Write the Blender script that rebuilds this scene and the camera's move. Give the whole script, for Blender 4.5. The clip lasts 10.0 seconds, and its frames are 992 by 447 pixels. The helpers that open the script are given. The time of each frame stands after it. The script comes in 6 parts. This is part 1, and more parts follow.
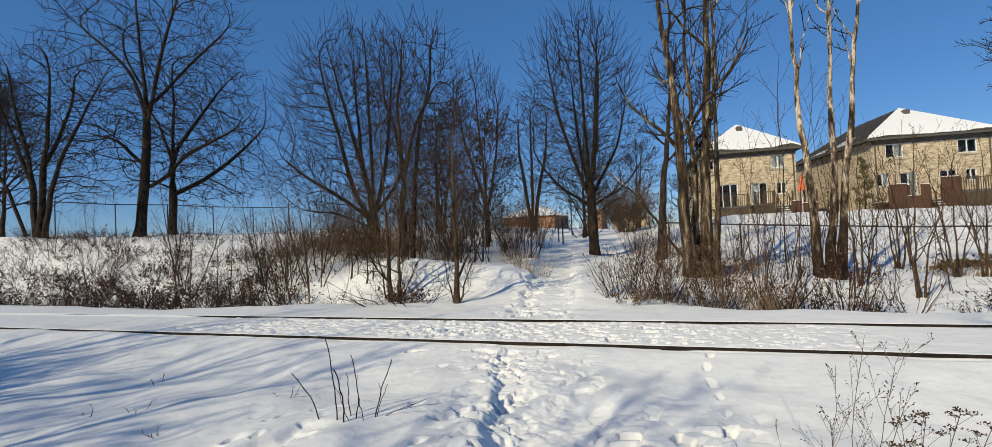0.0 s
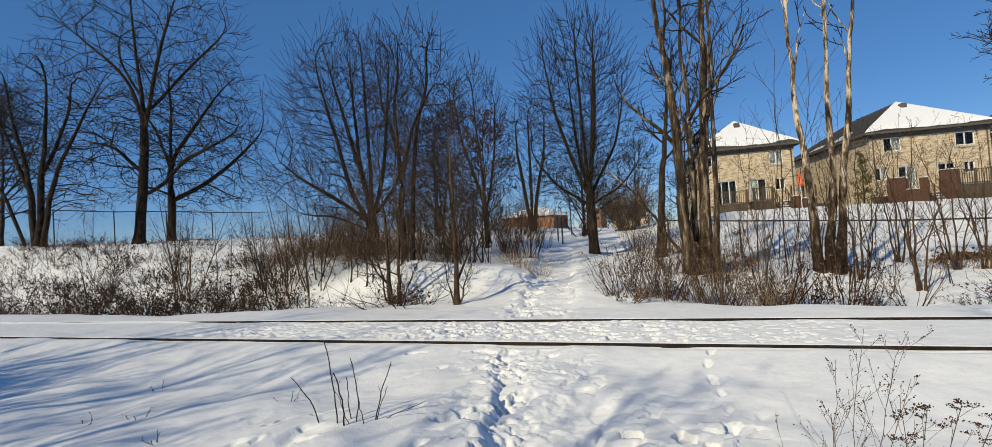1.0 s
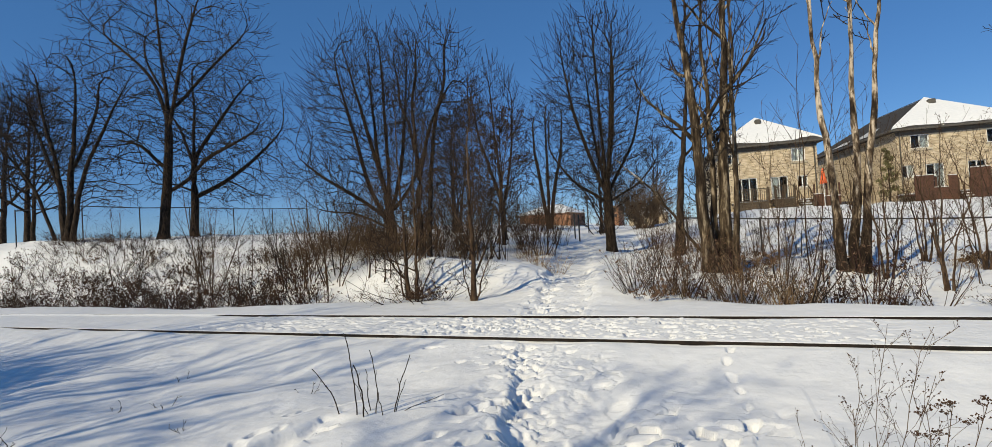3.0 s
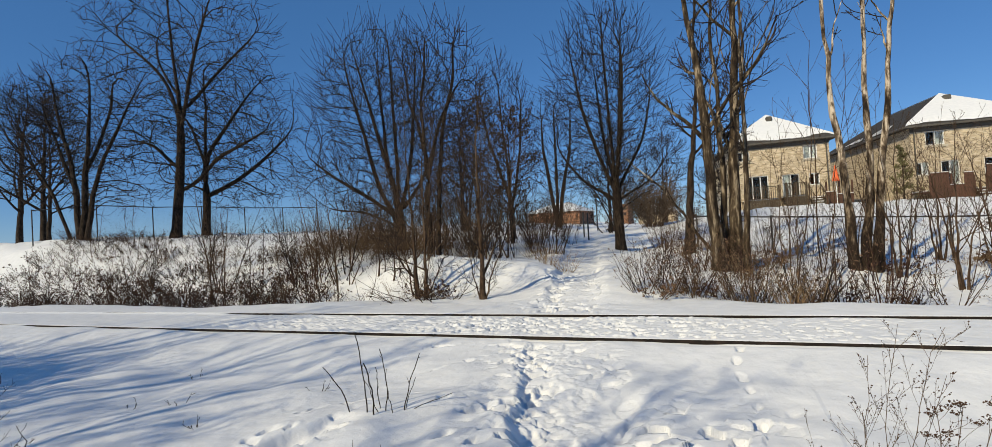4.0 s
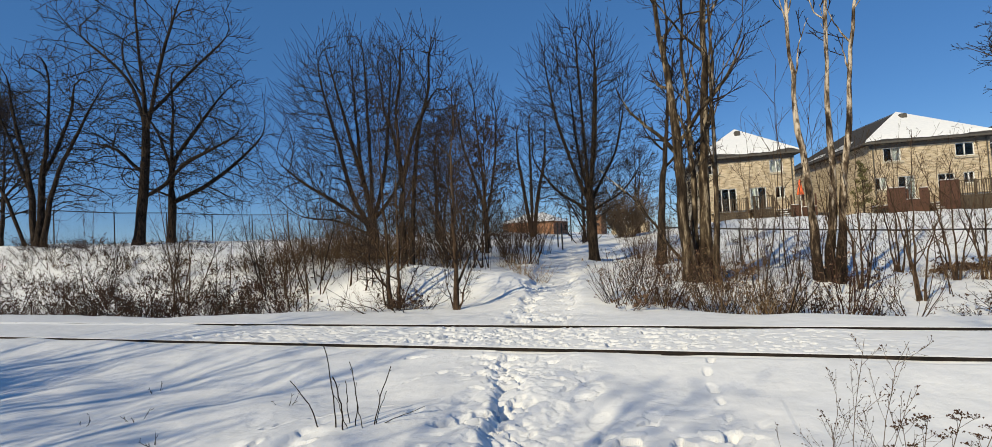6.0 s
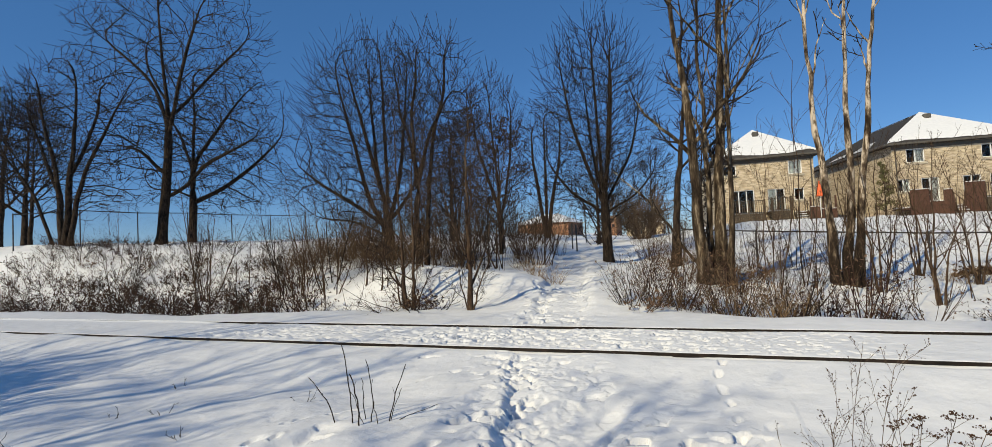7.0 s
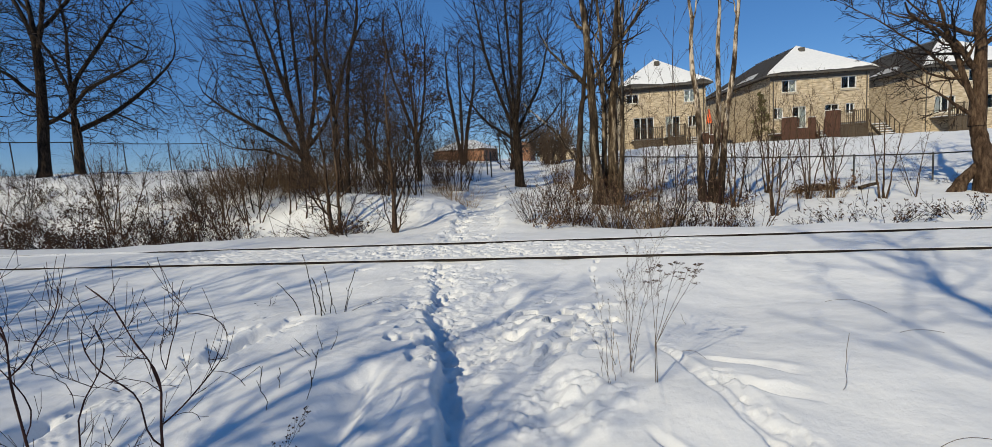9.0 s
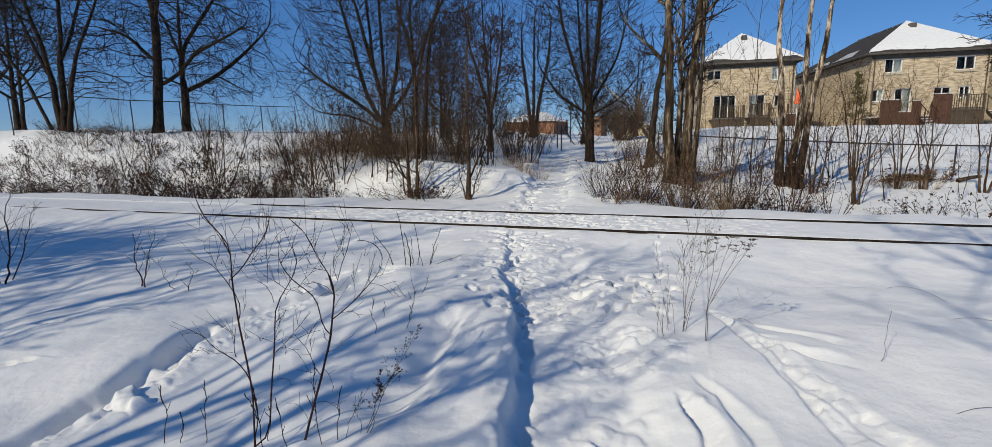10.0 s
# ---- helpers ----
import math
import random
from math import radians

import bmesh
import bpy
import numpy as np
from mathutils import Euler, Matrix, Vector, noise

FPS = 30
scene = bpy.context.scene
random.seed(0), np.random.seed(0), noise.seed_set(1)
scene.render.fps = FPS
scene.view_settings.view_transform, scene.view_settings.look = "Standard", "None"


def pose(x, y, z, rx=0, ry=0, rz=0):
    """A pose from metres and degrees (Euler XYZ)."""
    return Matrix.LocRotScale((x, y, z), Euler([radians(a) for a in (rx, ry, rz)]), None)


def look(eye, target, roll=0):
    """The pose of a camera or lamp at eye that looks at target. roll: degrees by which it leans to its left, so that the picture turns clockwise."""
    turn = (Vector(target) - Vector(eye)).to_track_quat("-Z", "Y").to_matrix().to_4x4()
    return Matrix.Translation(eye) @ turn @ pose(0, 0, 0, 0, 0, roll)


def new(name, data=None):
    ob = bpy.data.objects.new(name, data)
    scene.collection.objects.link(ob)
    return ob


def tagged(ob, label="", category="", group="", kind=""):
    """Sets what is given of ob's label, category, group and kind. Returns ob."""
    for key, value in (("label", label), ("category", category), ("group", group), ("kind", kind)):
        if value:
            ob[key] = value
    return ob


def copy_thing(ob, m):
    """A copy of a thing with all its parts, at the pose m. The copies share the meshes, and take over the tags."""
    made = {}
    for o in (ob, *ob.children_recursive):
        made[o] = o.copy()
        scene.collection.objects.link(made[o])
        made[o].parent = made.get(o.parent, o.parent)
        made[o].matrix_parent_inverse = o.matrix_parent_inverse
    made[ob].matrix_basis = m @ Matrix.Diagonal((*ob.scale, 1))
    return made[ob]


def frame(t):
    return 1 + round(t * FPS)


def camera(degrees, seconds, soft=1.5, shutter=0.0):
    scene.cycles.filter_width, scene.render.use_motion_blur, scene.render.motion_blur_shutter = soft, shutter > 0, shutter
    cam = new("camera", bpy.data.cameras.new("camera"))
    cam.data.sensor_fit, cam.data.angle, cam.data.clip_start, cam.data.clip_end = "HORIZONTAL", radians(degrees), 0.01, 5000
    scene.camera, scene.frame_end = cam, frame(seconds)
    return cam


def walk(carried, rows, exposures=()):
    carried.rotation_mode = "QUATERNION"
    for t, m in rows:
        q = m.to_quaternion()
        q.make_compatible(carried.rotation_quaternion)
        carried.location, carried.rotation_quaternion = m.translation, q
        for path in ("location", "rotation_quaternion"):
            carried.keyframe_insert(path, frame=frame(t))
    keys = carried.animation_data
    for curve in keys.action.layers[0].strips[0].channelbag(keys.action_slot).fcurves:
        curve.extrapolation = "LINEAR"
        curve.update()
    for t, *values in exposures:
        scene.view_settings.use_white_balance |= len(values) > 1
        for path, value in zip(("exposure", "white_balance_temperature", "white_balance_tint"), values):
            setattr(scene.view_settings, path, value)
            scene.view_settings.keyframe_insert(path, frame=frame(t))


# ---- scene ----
import collections

cam = camera(88.4, 10.0, soft=0.3)
PATH = [
    (0, (0.522, 0.299, 1.248), (-0.174, 2.174, 1.296), -2.8),
    (0.5, (0.527, 0.314, 1.243), (-0.168, 2.189, 1.292), -3.3),
    (1, (0.532, 0.316, 1.241), (-0.162, 2.191, 1.292), -3.8),
    (1.5, (0.543, 0.309, 1.237), (-0.153, 2.183, 1.291), -3.8),
    (2, (0.547, 0.298, 1.232), (-0.172, 2.164, 1.285), -3.6),
    (3.5, (0.522, 0.289, 1.224), (-0.25, 2.134, 1.266), -3.6),
    (4, (0.536, 0.28, 1.232), (-0.251, 2.118, 1.273), -3.6),
    (4.5, (0.544, 0.291, 1.248), (-0.213, 2.142, 1.288), -3.8),
    (5, (0.543, 0.306, 1.257), (-0.165, 2.175, 1.309), -3.9),
    (6.5, (0.521, 0.304, 1.239), (-0.178, 2.177, 1.317), -2.9),
    (7, (0.575, 0.229, 1.252), (-0.171, 2.083, 1.33), -2.9),
    (7.5, (0.651, -0.036, 1.253), (-0.102, 1.816, 1.191), -3.4),
    (8, (0.773, -0.335, 1.27), (0.019, 1.512, 1.126), -3.2),
    (8.5, (0.851, -0.634, 1.294), (0.198, 1.247, 1.101), -2.2),
    (9, (0.914, -0.907, 1.299), (0.465, 1.028, 1.07), -3.7),
    (9.5, (0.983, -1.188, 1.289), (0.569, 0.746, 0.991), -0.5),
    (10, (0.96, -1.447, 1.327), (0.27, 0.402, 1.002), -1.3),
]
walk(cam, [(t, look(eye, target, roll)) for t, eye, target, roll in PATH],
     exposures=[(0, 0.23, 7150, 6), (7.0, 0.23, 7150, 6), (7.6, 0.18, 7050, 6), (8.6, 0.1, 6900, 6), (9.2, 0.06, 6800, 7), (10.0, 0.03, 6650, 8)])

# ---- light ----
SUN_EL, SUN_AZ = 30.0, 203.0  # height; bearing from +y towards +x
world = bpy.data.worlds.new("winter_sky")
scene.world = world
world.use_nodes = True
wn = world.node_tree
sky = wn.nodes.new("ShaderNodeTexSky")
sky.sky_type = "NISHITA"
sky.sun_disc = False
sky.sun_elevation, sky.sun_rotation = radians(SUN_EL), radians(SUN_AZ)
sky.altitude, sky.air_density, sky.dust_density, sky.ozone_density = 200, 0.8, 0.0, 3.0
wn.nodes["Background"].inputs["Strength"].default_value = 0.094
tint = wn.nodes.new("ShaderNodeMix")
tint.data_type, tint.blend_type = "RGBA", "MULTIPLY"
tint.inputs["Factor"].default_value = 1.0
tint.inputs["B"].default_value = (0.79, 0.884, 1.075, 1)  # clear winter air
hue = wn.nodes.new("ShaderNodeHueSaturation")
hue.inputs["Saturation"].default_value = 1.12
wn.links.new(sky.outputs["Color"], tint.inputs["A"])
wn.links.new(tint.outputs["Result"], hue.inputs["Color"])
even = wn.nodes.new("ShaderNodeMix")  # constant blue mixed in to even out the sky's gradient
even.data_type = "RGBA"
even.inputs["Factor"].default_value = 0.45
even.inputs["B"].default_value = (0.5, 1.75, 4.5, 1)
wn.links.new(hue.outputs["Color"], even.inputs["A"])
wn.links.new(even.outputs["Result"], wn.nodes["Background"].inputs["Color"])
sun = new("sun", bpy.data.lights.new("sun", "SUN"))
sun.data.energy, sun.data.angle, sun.data.color = 3.5, radians(0.55), (1.0, 0.905, 0.71)
sa = radians(SUN_AZ)
sun.matrix_world = look((40 * math.sin(sa), 40 * math.cos(sa), 40 * math.tan(radians(SUN_EL))), (0, 0, 0))

# ---- materials ----


def material(name, colors, scale=6.0, rough=0.8, metal=0.0, bump=0.3, bump_scale=40.0, stretch=(1, 1, 1), spread=0.25, width=0.4, dist=0.02, peel=0.0):
    """A noise-mottled surface: colors from low to high, a coarse and a fine scale, relief and a tone of its own for each piece."""
    m = bpy.data.materials.new(name)
    m.use_nodes = True
    t = m.node_tree
    b = t.nodes["Principled BSDF"]
    co = t.nodes.new("ShaderNodeTexCoord")
    mp = t.nodes.new("ShaderNodeMapping")
    mp.inputs["Scale"].default_value = stretch
    t.links.new(co.outputs["Object"], mp.inputs["Vector"])
    n1 = t.nodes.new("ShaderNodeTexNoise")
    n1.inputs["Scale"].default_value, n1.inputs["Detail"].default_value, n1.inputs["Roughness"].default_value = scale, 6, 0.65
    n2 = t.nodes.new("ShaderNodeTexNoise")
    n2.inputs["Scale"].default_value, n2.inputs["Detail"].default_value = bump_scale, 4
    for n in (n1, n2):
        t.links.new(mp.outputs["Vector"], n.inputs["Vector"])
    ramp = t.nodes.new("ShaderNodeValToRGB")
    el = ramp.color_ramp.elements
    for i, c in enumerate(colors):
        p = 0.5 - width / 2 + width * i / max(1, len(colors) - 1)
        e = el[i] if i < 2 else el.new(p)
        e.position, e.color = p, (*c, 1)
    fac = n1.outputs["Fac"]
    if peel:  # the bark stays dark and whole near the foot and peels pale higher up
        sep = t.nodes.new("ShaderNodeSeparateXYZ")
        up = t.nodes.new("ShaderNodeMapRange")
        up.inputs["From Min"].default_value, up.inputs["From Max"].default_value = 0.6, 2.8
        up.inputs["To Min"].default_value, up.inputs["To Max"].default_value = -peel, 0.03
        shift = t.nodes.new("ShaderNodeMath")
        t.links.new(co.outputs["Object"], sep.inputs["Vector"])
        t.links.new(sep.outputs["Z"], up.inputs["Value"])
        t.links.new(fac, shift.inputs[0])
        t.links.new(up.outputs["Result"], shift.inputs[1])
        fac = shift.outputs[0]
    t.links.new(fac, ramp.inputs["Fac"])
    col = ramp.outputs["Color"]
    mul = t.nodes.new("ShaderNodeMix")
    mul.data_type, mul.blend_type = "RGBA", "MULTIPLY"
    mul.inputs["Factor"].default_value = spread
    info = t.nodes.new("ShaderNodeObjectInfo")
    add = t.nodes.new("ShaderNodeMath")
    add.operation = "ADD"
    t.links.new(n2.outputs["Fac"], add.inputs[0])
    t.links.new(info.outputs["Random"], add.inputs[1])
    t.links.new(col, mul.inputs["A"])
    t.links.new(add.outputs[0], mul.inputs["B"])
    t.links.new(mul.outputs["Result"], b.inputs["Base Color"])
    b.inputs["Roughness"].default_value, b.inputs["Metallic"].default_value = rough, metal
    b.inputs["Specular IOR Level"].default_value = 0.12 if rough >= 0.85 else 0.5
    bp = t.nodes.new("ShaderNodeBump")
    bp.inputs["Strength"].default_value, bp.inputs["Distance"].default_value = bump, dist
    t.links.new(n2.outputs["Fac"], bp.inputs["Height"])
    t.links.new(bp.outputs["Normal"], b.inputs["Normal"])
    return m


def snow_material():
    m = bpy.data.materials.new("snow")
    m.use_nodes = True
    t = m.node_tree
    b = t.nodes["Principled BSDF"]
    co = t.nodes.new("ShaderNodeTexCoord")
    fine = t.nodes.new("ShaderNodeTexNoise")
    fine.inputs["Scale"].default_value, fine.inputs["Detail"].default_value, fine.inputs["Roughness"].default_value = 38, 8, 0.75
    crust = t.nodes.new("ShaderNodeTexNoise")
    crust.inputs["Scale"].default_value, crust.inputs["Detail"].default_value = 5, 5
    tint = t.nodes.new("ShaderNodeValToRGB")
    tint.color_ramp.elements[0].position, tint.color_ramp.elements[0].color = 0.3, (0.705, 0.71, 0.715, 1)
    tint.color_ramp.elements[1].position, tint.color_ramp.elements[1].color = 0.7, (0.78, 0.78, 0.78, 1)
    for n in (fine, crust):
        t.links.new(co.outputs["Object"], n.inputs["Vector"])
    t.links.new(crust.outputs["Fac"], tint.inputs["Fac"])
    t.links.new(tint.outputs["Color"], b.inputs["Base Color"])
    b1, b2 = t.nodes.new("ShaderNodeBump"), t.nodes.new("ShaderNodeBump")
    b1.inputs["Strength"].default_value, b1.inputs["Distance"].default_value = 0.3, 0.01
    b2.inputs["Strength"].default_value, b2.inputs["Distance"].default_value = 0.4, 0.05
    t.links.new(fine.outputs["Fac"], b1.inputs["Height"])
    t.links.new(crust.outputs["Fac"], b2.inputs["Height"])
    t.links.new(b2.outputs["Normal"], b1.inputs["Normal"])
    t.links.new(b1.outputs["Normal"], b.inputs["Normal"])
    b.inputs["Roughness"].default_value = 0.55
    b.inputs["Specular IOR Level"].default_value = 0.25
    b.inputs["Diffuse Roughness"].default_value = 0.2
    return m


def brick_material(name, c1, c2, mortar):
    m = bpy.data.materials.new(name)
    m.use_nodes = True
    t = m.node_tree
    b = t.nodes["Principled BSDF"]
    geo = t.nodes.new("ShaderNodeTexCoord")
    sep = t.nodes.new("ShaderNodeSeparateXYZ")
    t.links.new(geo.outputs["Object"], sep.inputs["Vector"])
    add = t.nodes.new("ShaderNodeMath")
    t.links.new(sep.outputs["X"], add.inputs[0])
    t.links.new(sep.outputs["Y"], add.inputs[1])
    com = t.nodes.new("ShaderNodeCombineXYZ")
    t.links.new(add.outputs[0], com.inputs["X"])
    t.links.new(sep.outputs["Z"], com.inputs["Y"])
    br = t.nodes.new("ShaderNodeTexBrick")
    br.inputs["Color1"].default_value, br.inputs["Color2"].default_value, br.inputs["Mortar"].default_value = (*c1, 1), (*c2, 1), (*mortar, 1)
    br.inputs["Scale"].default_value = 1.0
    br.inputs["Brick Width"].default_value, br.inputs["Row Height"].default_value = 0.26, 0.085
    br.inputs["Mortar Size"].default_value = 0.009
    t.links.new(com.outputs["Vector"], br.inputs["Vector"])
    n = t.nodes.new("ShaderNodeTexNoise")
    n.inputs["Scale"].default_value, n.inputs["Detail"].default_value = 2.2, 6
    sc = t.nodes.new("ShaderNodeMapping")
    sc.inputs["Scale"].default_value = (0.9, 0.9, 4.5)
    t.links.new(geo.outputs["Object"], sc.inputs["Vector"])
    t.links.new(sc.outputs["Vector"], n.inputs["Vector"])
    rp = t.nodes.new("ShaderNodeValToRGB")
    rp.color_ramp.elements[0].position, rp.color_ramp.elements[0].color = 0.35, (0.5, 0.46, 0.4, 1)
    rp.color_ramp.elements[1].position, rp.color_ramp.elements[1].color = 0.6, (1, 1, 1, 1)
    t.links.new(n.outputs["Fac"], rp.inputs["Fac"])
    mx = t.nodes.new("ShaderNodeMix")
    mx.data_type, mx.blend_type = "RGBA", "MULTIPLY"
    mx.inputs["Factor"].default_value = 0.9
    t.links.new(br.outputs["Color"], mx.inputs["A"])
    t.links.new(rp.outputs["Color"], mx.inputs["B"])
    t.links.new(mx.outputs["Result"], b.inputs["Base Color"])
    b.inputs["Roughness"].default_value = 0.9
    bp = t.nodes.new("ShaderNodeBump")
    bp.invert = True
    bp.inputs["Strength"].default_value, bp.inputs["Distance"].default_value = 0.5, 0.01
    t.links.new(br.outputs["Fac"], bp.inputs["Height"])
    t.links.new(bp.outputs["Normal"], b.inputs["Normal"])
    return m


SNOW = snow_material()
BARK = material("grey_brown_bark", [(0.012, 0.009, 0.007), (0.03, 0.021, 0.015), (0.062, 0.045, 0.032)], 5, 0.9, width=0.28, bump=0.8, bump_scale=26, stretch=(3, 3, 0.7))
BARK_WARM = material("warm_brown_bark", [(0.026, 0.016, 0.01), (0.068, 0.042, 0.027), (0.125, 0.085, 0.055)], 5, 0.9, width=0.28, bump=0.8, bump_scale=26, stretch=(3, 3, 0.7))
BARK_PALE = material("peeling_pale_bark", [(0.025, 0.017, 0.012), (0.07, 0.05, 0.034), (0.2, 0.15, 0.105), (0.55, 0.46, 0.36)], 4.0, 0.85, width=0.2, peel=0.13, bump=0.7, bump_scale=22, stretch=(2.5, 2.5, 0.6))
BARK_OLD = material("old_brown_bark", [(0.014, 0.01, 0.007), (0.038, 0.026, 0.017), (0.085, 0.062, 0.04), (0.34, 0.27, 0.19)], 4.0, 0.88, width=0.3, bump=0.8, bump_scale=22, stretch=(2.5, 2.5, 0.5))
TWIG = material("dark_twigs", [(0.017, 0.0125, 0.01), (0.042, 0.031, 0.025)], 3, 0.85, bump=0.1)
TWIG_WARM = material("brown_twigs", [(0.04, 0.024, 0.015), (0.095, 0.06, 0.037)], 3, 0.85, bump=0.1)
TWIG_RED = material("reddish_twigs", [(0.028, 0.013, 0.011), (0.065, 0.032, 0.026)], 3, 0.88, bump=0.1)
TAN = material("tan_brush", [(0.075, 0.048, 0.028), (0.17, 0.112, 0.066)], 3, 0.85, bump=0.1)
LITTER = material("fallen_leaves", [(0.09, 0.048, 0.026), (0.2, 0.115, 0.065)], 9, 0.8, bump=0.2)
WEED = material("dry_weed_stalks", [(0.07, 0.048, 0.034), (0.17, 0.125, 0.09)], 3, 0.85, bump=0.1)
STRAW = material("dry_straw", [(0.16, 0.1, 0.055), (0.36, 0.25, 0.14)], 3, 0.85, bump=0.1)
DEADLEAF = material("dead_brown_leaves", [(0.035, 0.018, 0.011), (0.085, 0.045, 0.026)], 4, 0.85, bump=0.1)
CEDAR = material("cedar_foliage", [(0.07, 0.07, 0.022), (0.16, 0.14, 0.05)], 4, 0.8, bump=0.1)
BRICK = brick_material("buff_brick", (0.7, 0.575, 0.4), (0.5, 0.4, 0.27), (0.58, 0.5, 0.4))
BRICK_RED = brick_material("orange_brick", (0.42, 0.19, 0.1), (0.33, 0.14, 0.075), (0.4, 0.3, 0.22))
SHINGLE = material("dark_shingles", [(0.035, 0.032, 0.03), (0.08, 0.073, 0.066)], 7, 0.9, bump=0.5, bump_scale=30)
TRIM = material("brown_grey_metal_trim", [(0.06, 0.052, 0.042), (0.1, 0.088, 0.07)], 5, 0.55, bump=0.1)
STONE = material("pale_stone", [(0.42, 0.36, 0.27), (0.52, 0.46, 0.36)], 6, 0.85, bump=0.2)
WHITE = material("white_paint", [(0.68, 0.68, 0.66), (0.8, 0.8, 0.79)], 4, 0.5, bump=0.1)
DECK = material("red_brown_stained_boards", [(0.06, 0.026, 0.016), (0.115, 0.05, 0.028)], 5, 0.8, bump=0.4, stretch=(1, 1, 6))
GREYWOOD = material("weathered_boards", [(0.06, 0.046, 0.034), (0.12, 0.095, 0.07)], 5, 0.85, bump=0.4, stretch=(1, 1, 6))
STEEL = material("rusty_rail_steel", [(0.008, 0.007, 0.006), (0.018, 0.014, 0.012), (0.035, 0.024, 0.018)], 9, 0.88, 0.0, bump=0.4, bump_scale=60)
GALV = material("weathered_fence_steel", [(0.03, 0.03, 0.03), (0.07, 0.068, 0.066)], 8, 0.6, 0.3, bump=0.1)
ORANGE = material("orange_cloth", [(0.75, 0.11, 0.03), (0.85, 0.16, 0.05)], 3, 0.7, bump=0.1)
BLACK = material("black_metal", [(0.012, 0.012, 0.013), (0.03, 0.03, 0.03)], 5, 0.4, 0.3, bump=0.1)
CURTAIN = material("pale_curtain", [(0.5, 0.5, 0.46), (0.66, 0.66, 0.62)], 6, 0.9, bump=0.2, stretch=(8, 8, 0.5))


def glass_material():
    m = bpy.data.materials.new("window_glass")
    m.use_nodes = True
    b = m.node_tree.nodes["Principled BSDF"]
    b.inputs["Base Color"].default_value = (0.9, 0.95, 0.95, 1)
    b.inputs["Transmission Weight"].default_value = 1.0
    b.inputs["Roughness"].default_value = 0.02
    b.inputs["IOR"].default_value = 1.3
    return m


GLASS = glass_material()
DARKROOM = material("dim_interior", [(0.02, 0.02, 0.02), (0.05, 0.05, 0.045)], 2, 0.9, bump=0.1)

# ---- mesh helpers ----


def mesh_arrays(name, verts, faces, mat, smooth=False):
    """A mesh from an (n, 3) array and an (m, k) array of equal faces."""
    verts, faces = np.asarray(verts, dtype=np.float32), np.asarray(faces, dtype=np.int32)
    me = bpy.data.meshes.new(name)
    k = faces.shape[1]
    me.vertices.add(len(verts))
    me.vertices.foreach_set("co", verts.ravel())
    me.loops.add(faces.size)
    me.loops.foreach_set("vertex_index", faces.ravel())
    me.polygons.add(len(faces))
    me.polygons.foreach_set("loop_start", np.arange(0, faces.size, k, dtype=np.int32))
    me.polygons.foreach_set("use_smooth", np.full(len(faces), smooth, dtype=bool))
    me.update(calc_edges=True)
    me.materials.append(mat)
    return me


def child(ob, parent, label="", kind=""):
    ob.parent = parent
    return tagged(ob, label=label, kind=kind)


def part(name, bm, mat, parent, label="", smooth=False):
    me = bpy.data.meshes.new(name)
    bm.to_mesh(me)
    bm.free()
    me.materials.append(mat)
    if smooth:
        me.polygons.foreach_set("use_smooth", np.full(len(me.polygons), True, dtype=bool))
    return child(new(name, me), parent, label)


def root(name, m, label, category, group="", kind=""):
    ob = new(name)
    ob.matrix_world = m
    ob.empty_display_size = 0.2
    return tagged(ob, label, category, group, kind)


def box_into(bm, x0, x1, y0, y1, z0, z1, bevel=0.0):
    made = bmesh.ops.create_cube(bm, size=1.0)
    for v in made["verts"]:
        v.co = Vector(((x0 + x1) / 2 + v.co.x * (x1 - x0), (y0 + y1) / 2 + v.co.y * (y1 - y0), (z0 + z1) / 2 + v.co.z * (z1 - z0)))
    if bevel:
        bmesh.ops.bevel(bm, geom=list({e for v in made["verts"] for e in v.link_edges}), offset=bevel, segments=1, affect="EDGES")


def boxed(x0, x1, y0, y1, z0, z1, bevel=0.0):
    bm = bmesh.new()
    box_into(bm, x0, x1, y0, y1, z0, z1, bevel)
    return bm


def tubes(P, R, k):
    """Tapered tubes along polylines: P (N, n, 3), R (N, n), k sides."""
    N, n, _ = P.shape
    T = np.gradient(P, axis=1)
    T /= np.linalg.norm(T, axis=2, keepdims=True) + 1e-9
    mean = T.mean(axis=1)
    ref = np.where(np.abs(mean[:, 2:3]) < 0.8, np.array([[0, 0, 1.0]]), np.array([[1.0, 0, 0]]))[:, None, :]
    U = np.cross(T, ref)
    U /= np.linalg.norm(U, axis=2, keepdims=True) + 1e-9
    V = np.cross(T, U)
    a = np.arange(k) * 2 * np.pi / k
    ring = U[:, :, None, :] * np.cos(a)[None, None, :, None] + V[:, :, None, :] * np.sin(a)[None, None, :, None]
    verts = (P[:, :, None, :] + ring * R[:, :, None, None]).reshape(-1, 3)
    i = np.arange(N)[:, None, None] * n * k
    j = np.arange(n - 1)[None, :, None] * k
    s = np.arange(k)[None, None, :]
    q = (s + 1) % k
    faces = np.stack([i + j + s, i + j + q, i + j + k + q, i + j + k + s], axis=-1).reshape(-1, 4)
    return verts, faces


def merge(pieces):
    vs, fs, o = [], [], 0
    for v, f in pieces:
        vs.append(v)
        fs.append(f + o)
        o += len(v)
    return np.concatenate(vs), np.concatenate(fs)


def unit(v):
    return v / (np.linalg.norm(v, axis=-1, keepdims=True) + 1e-9)


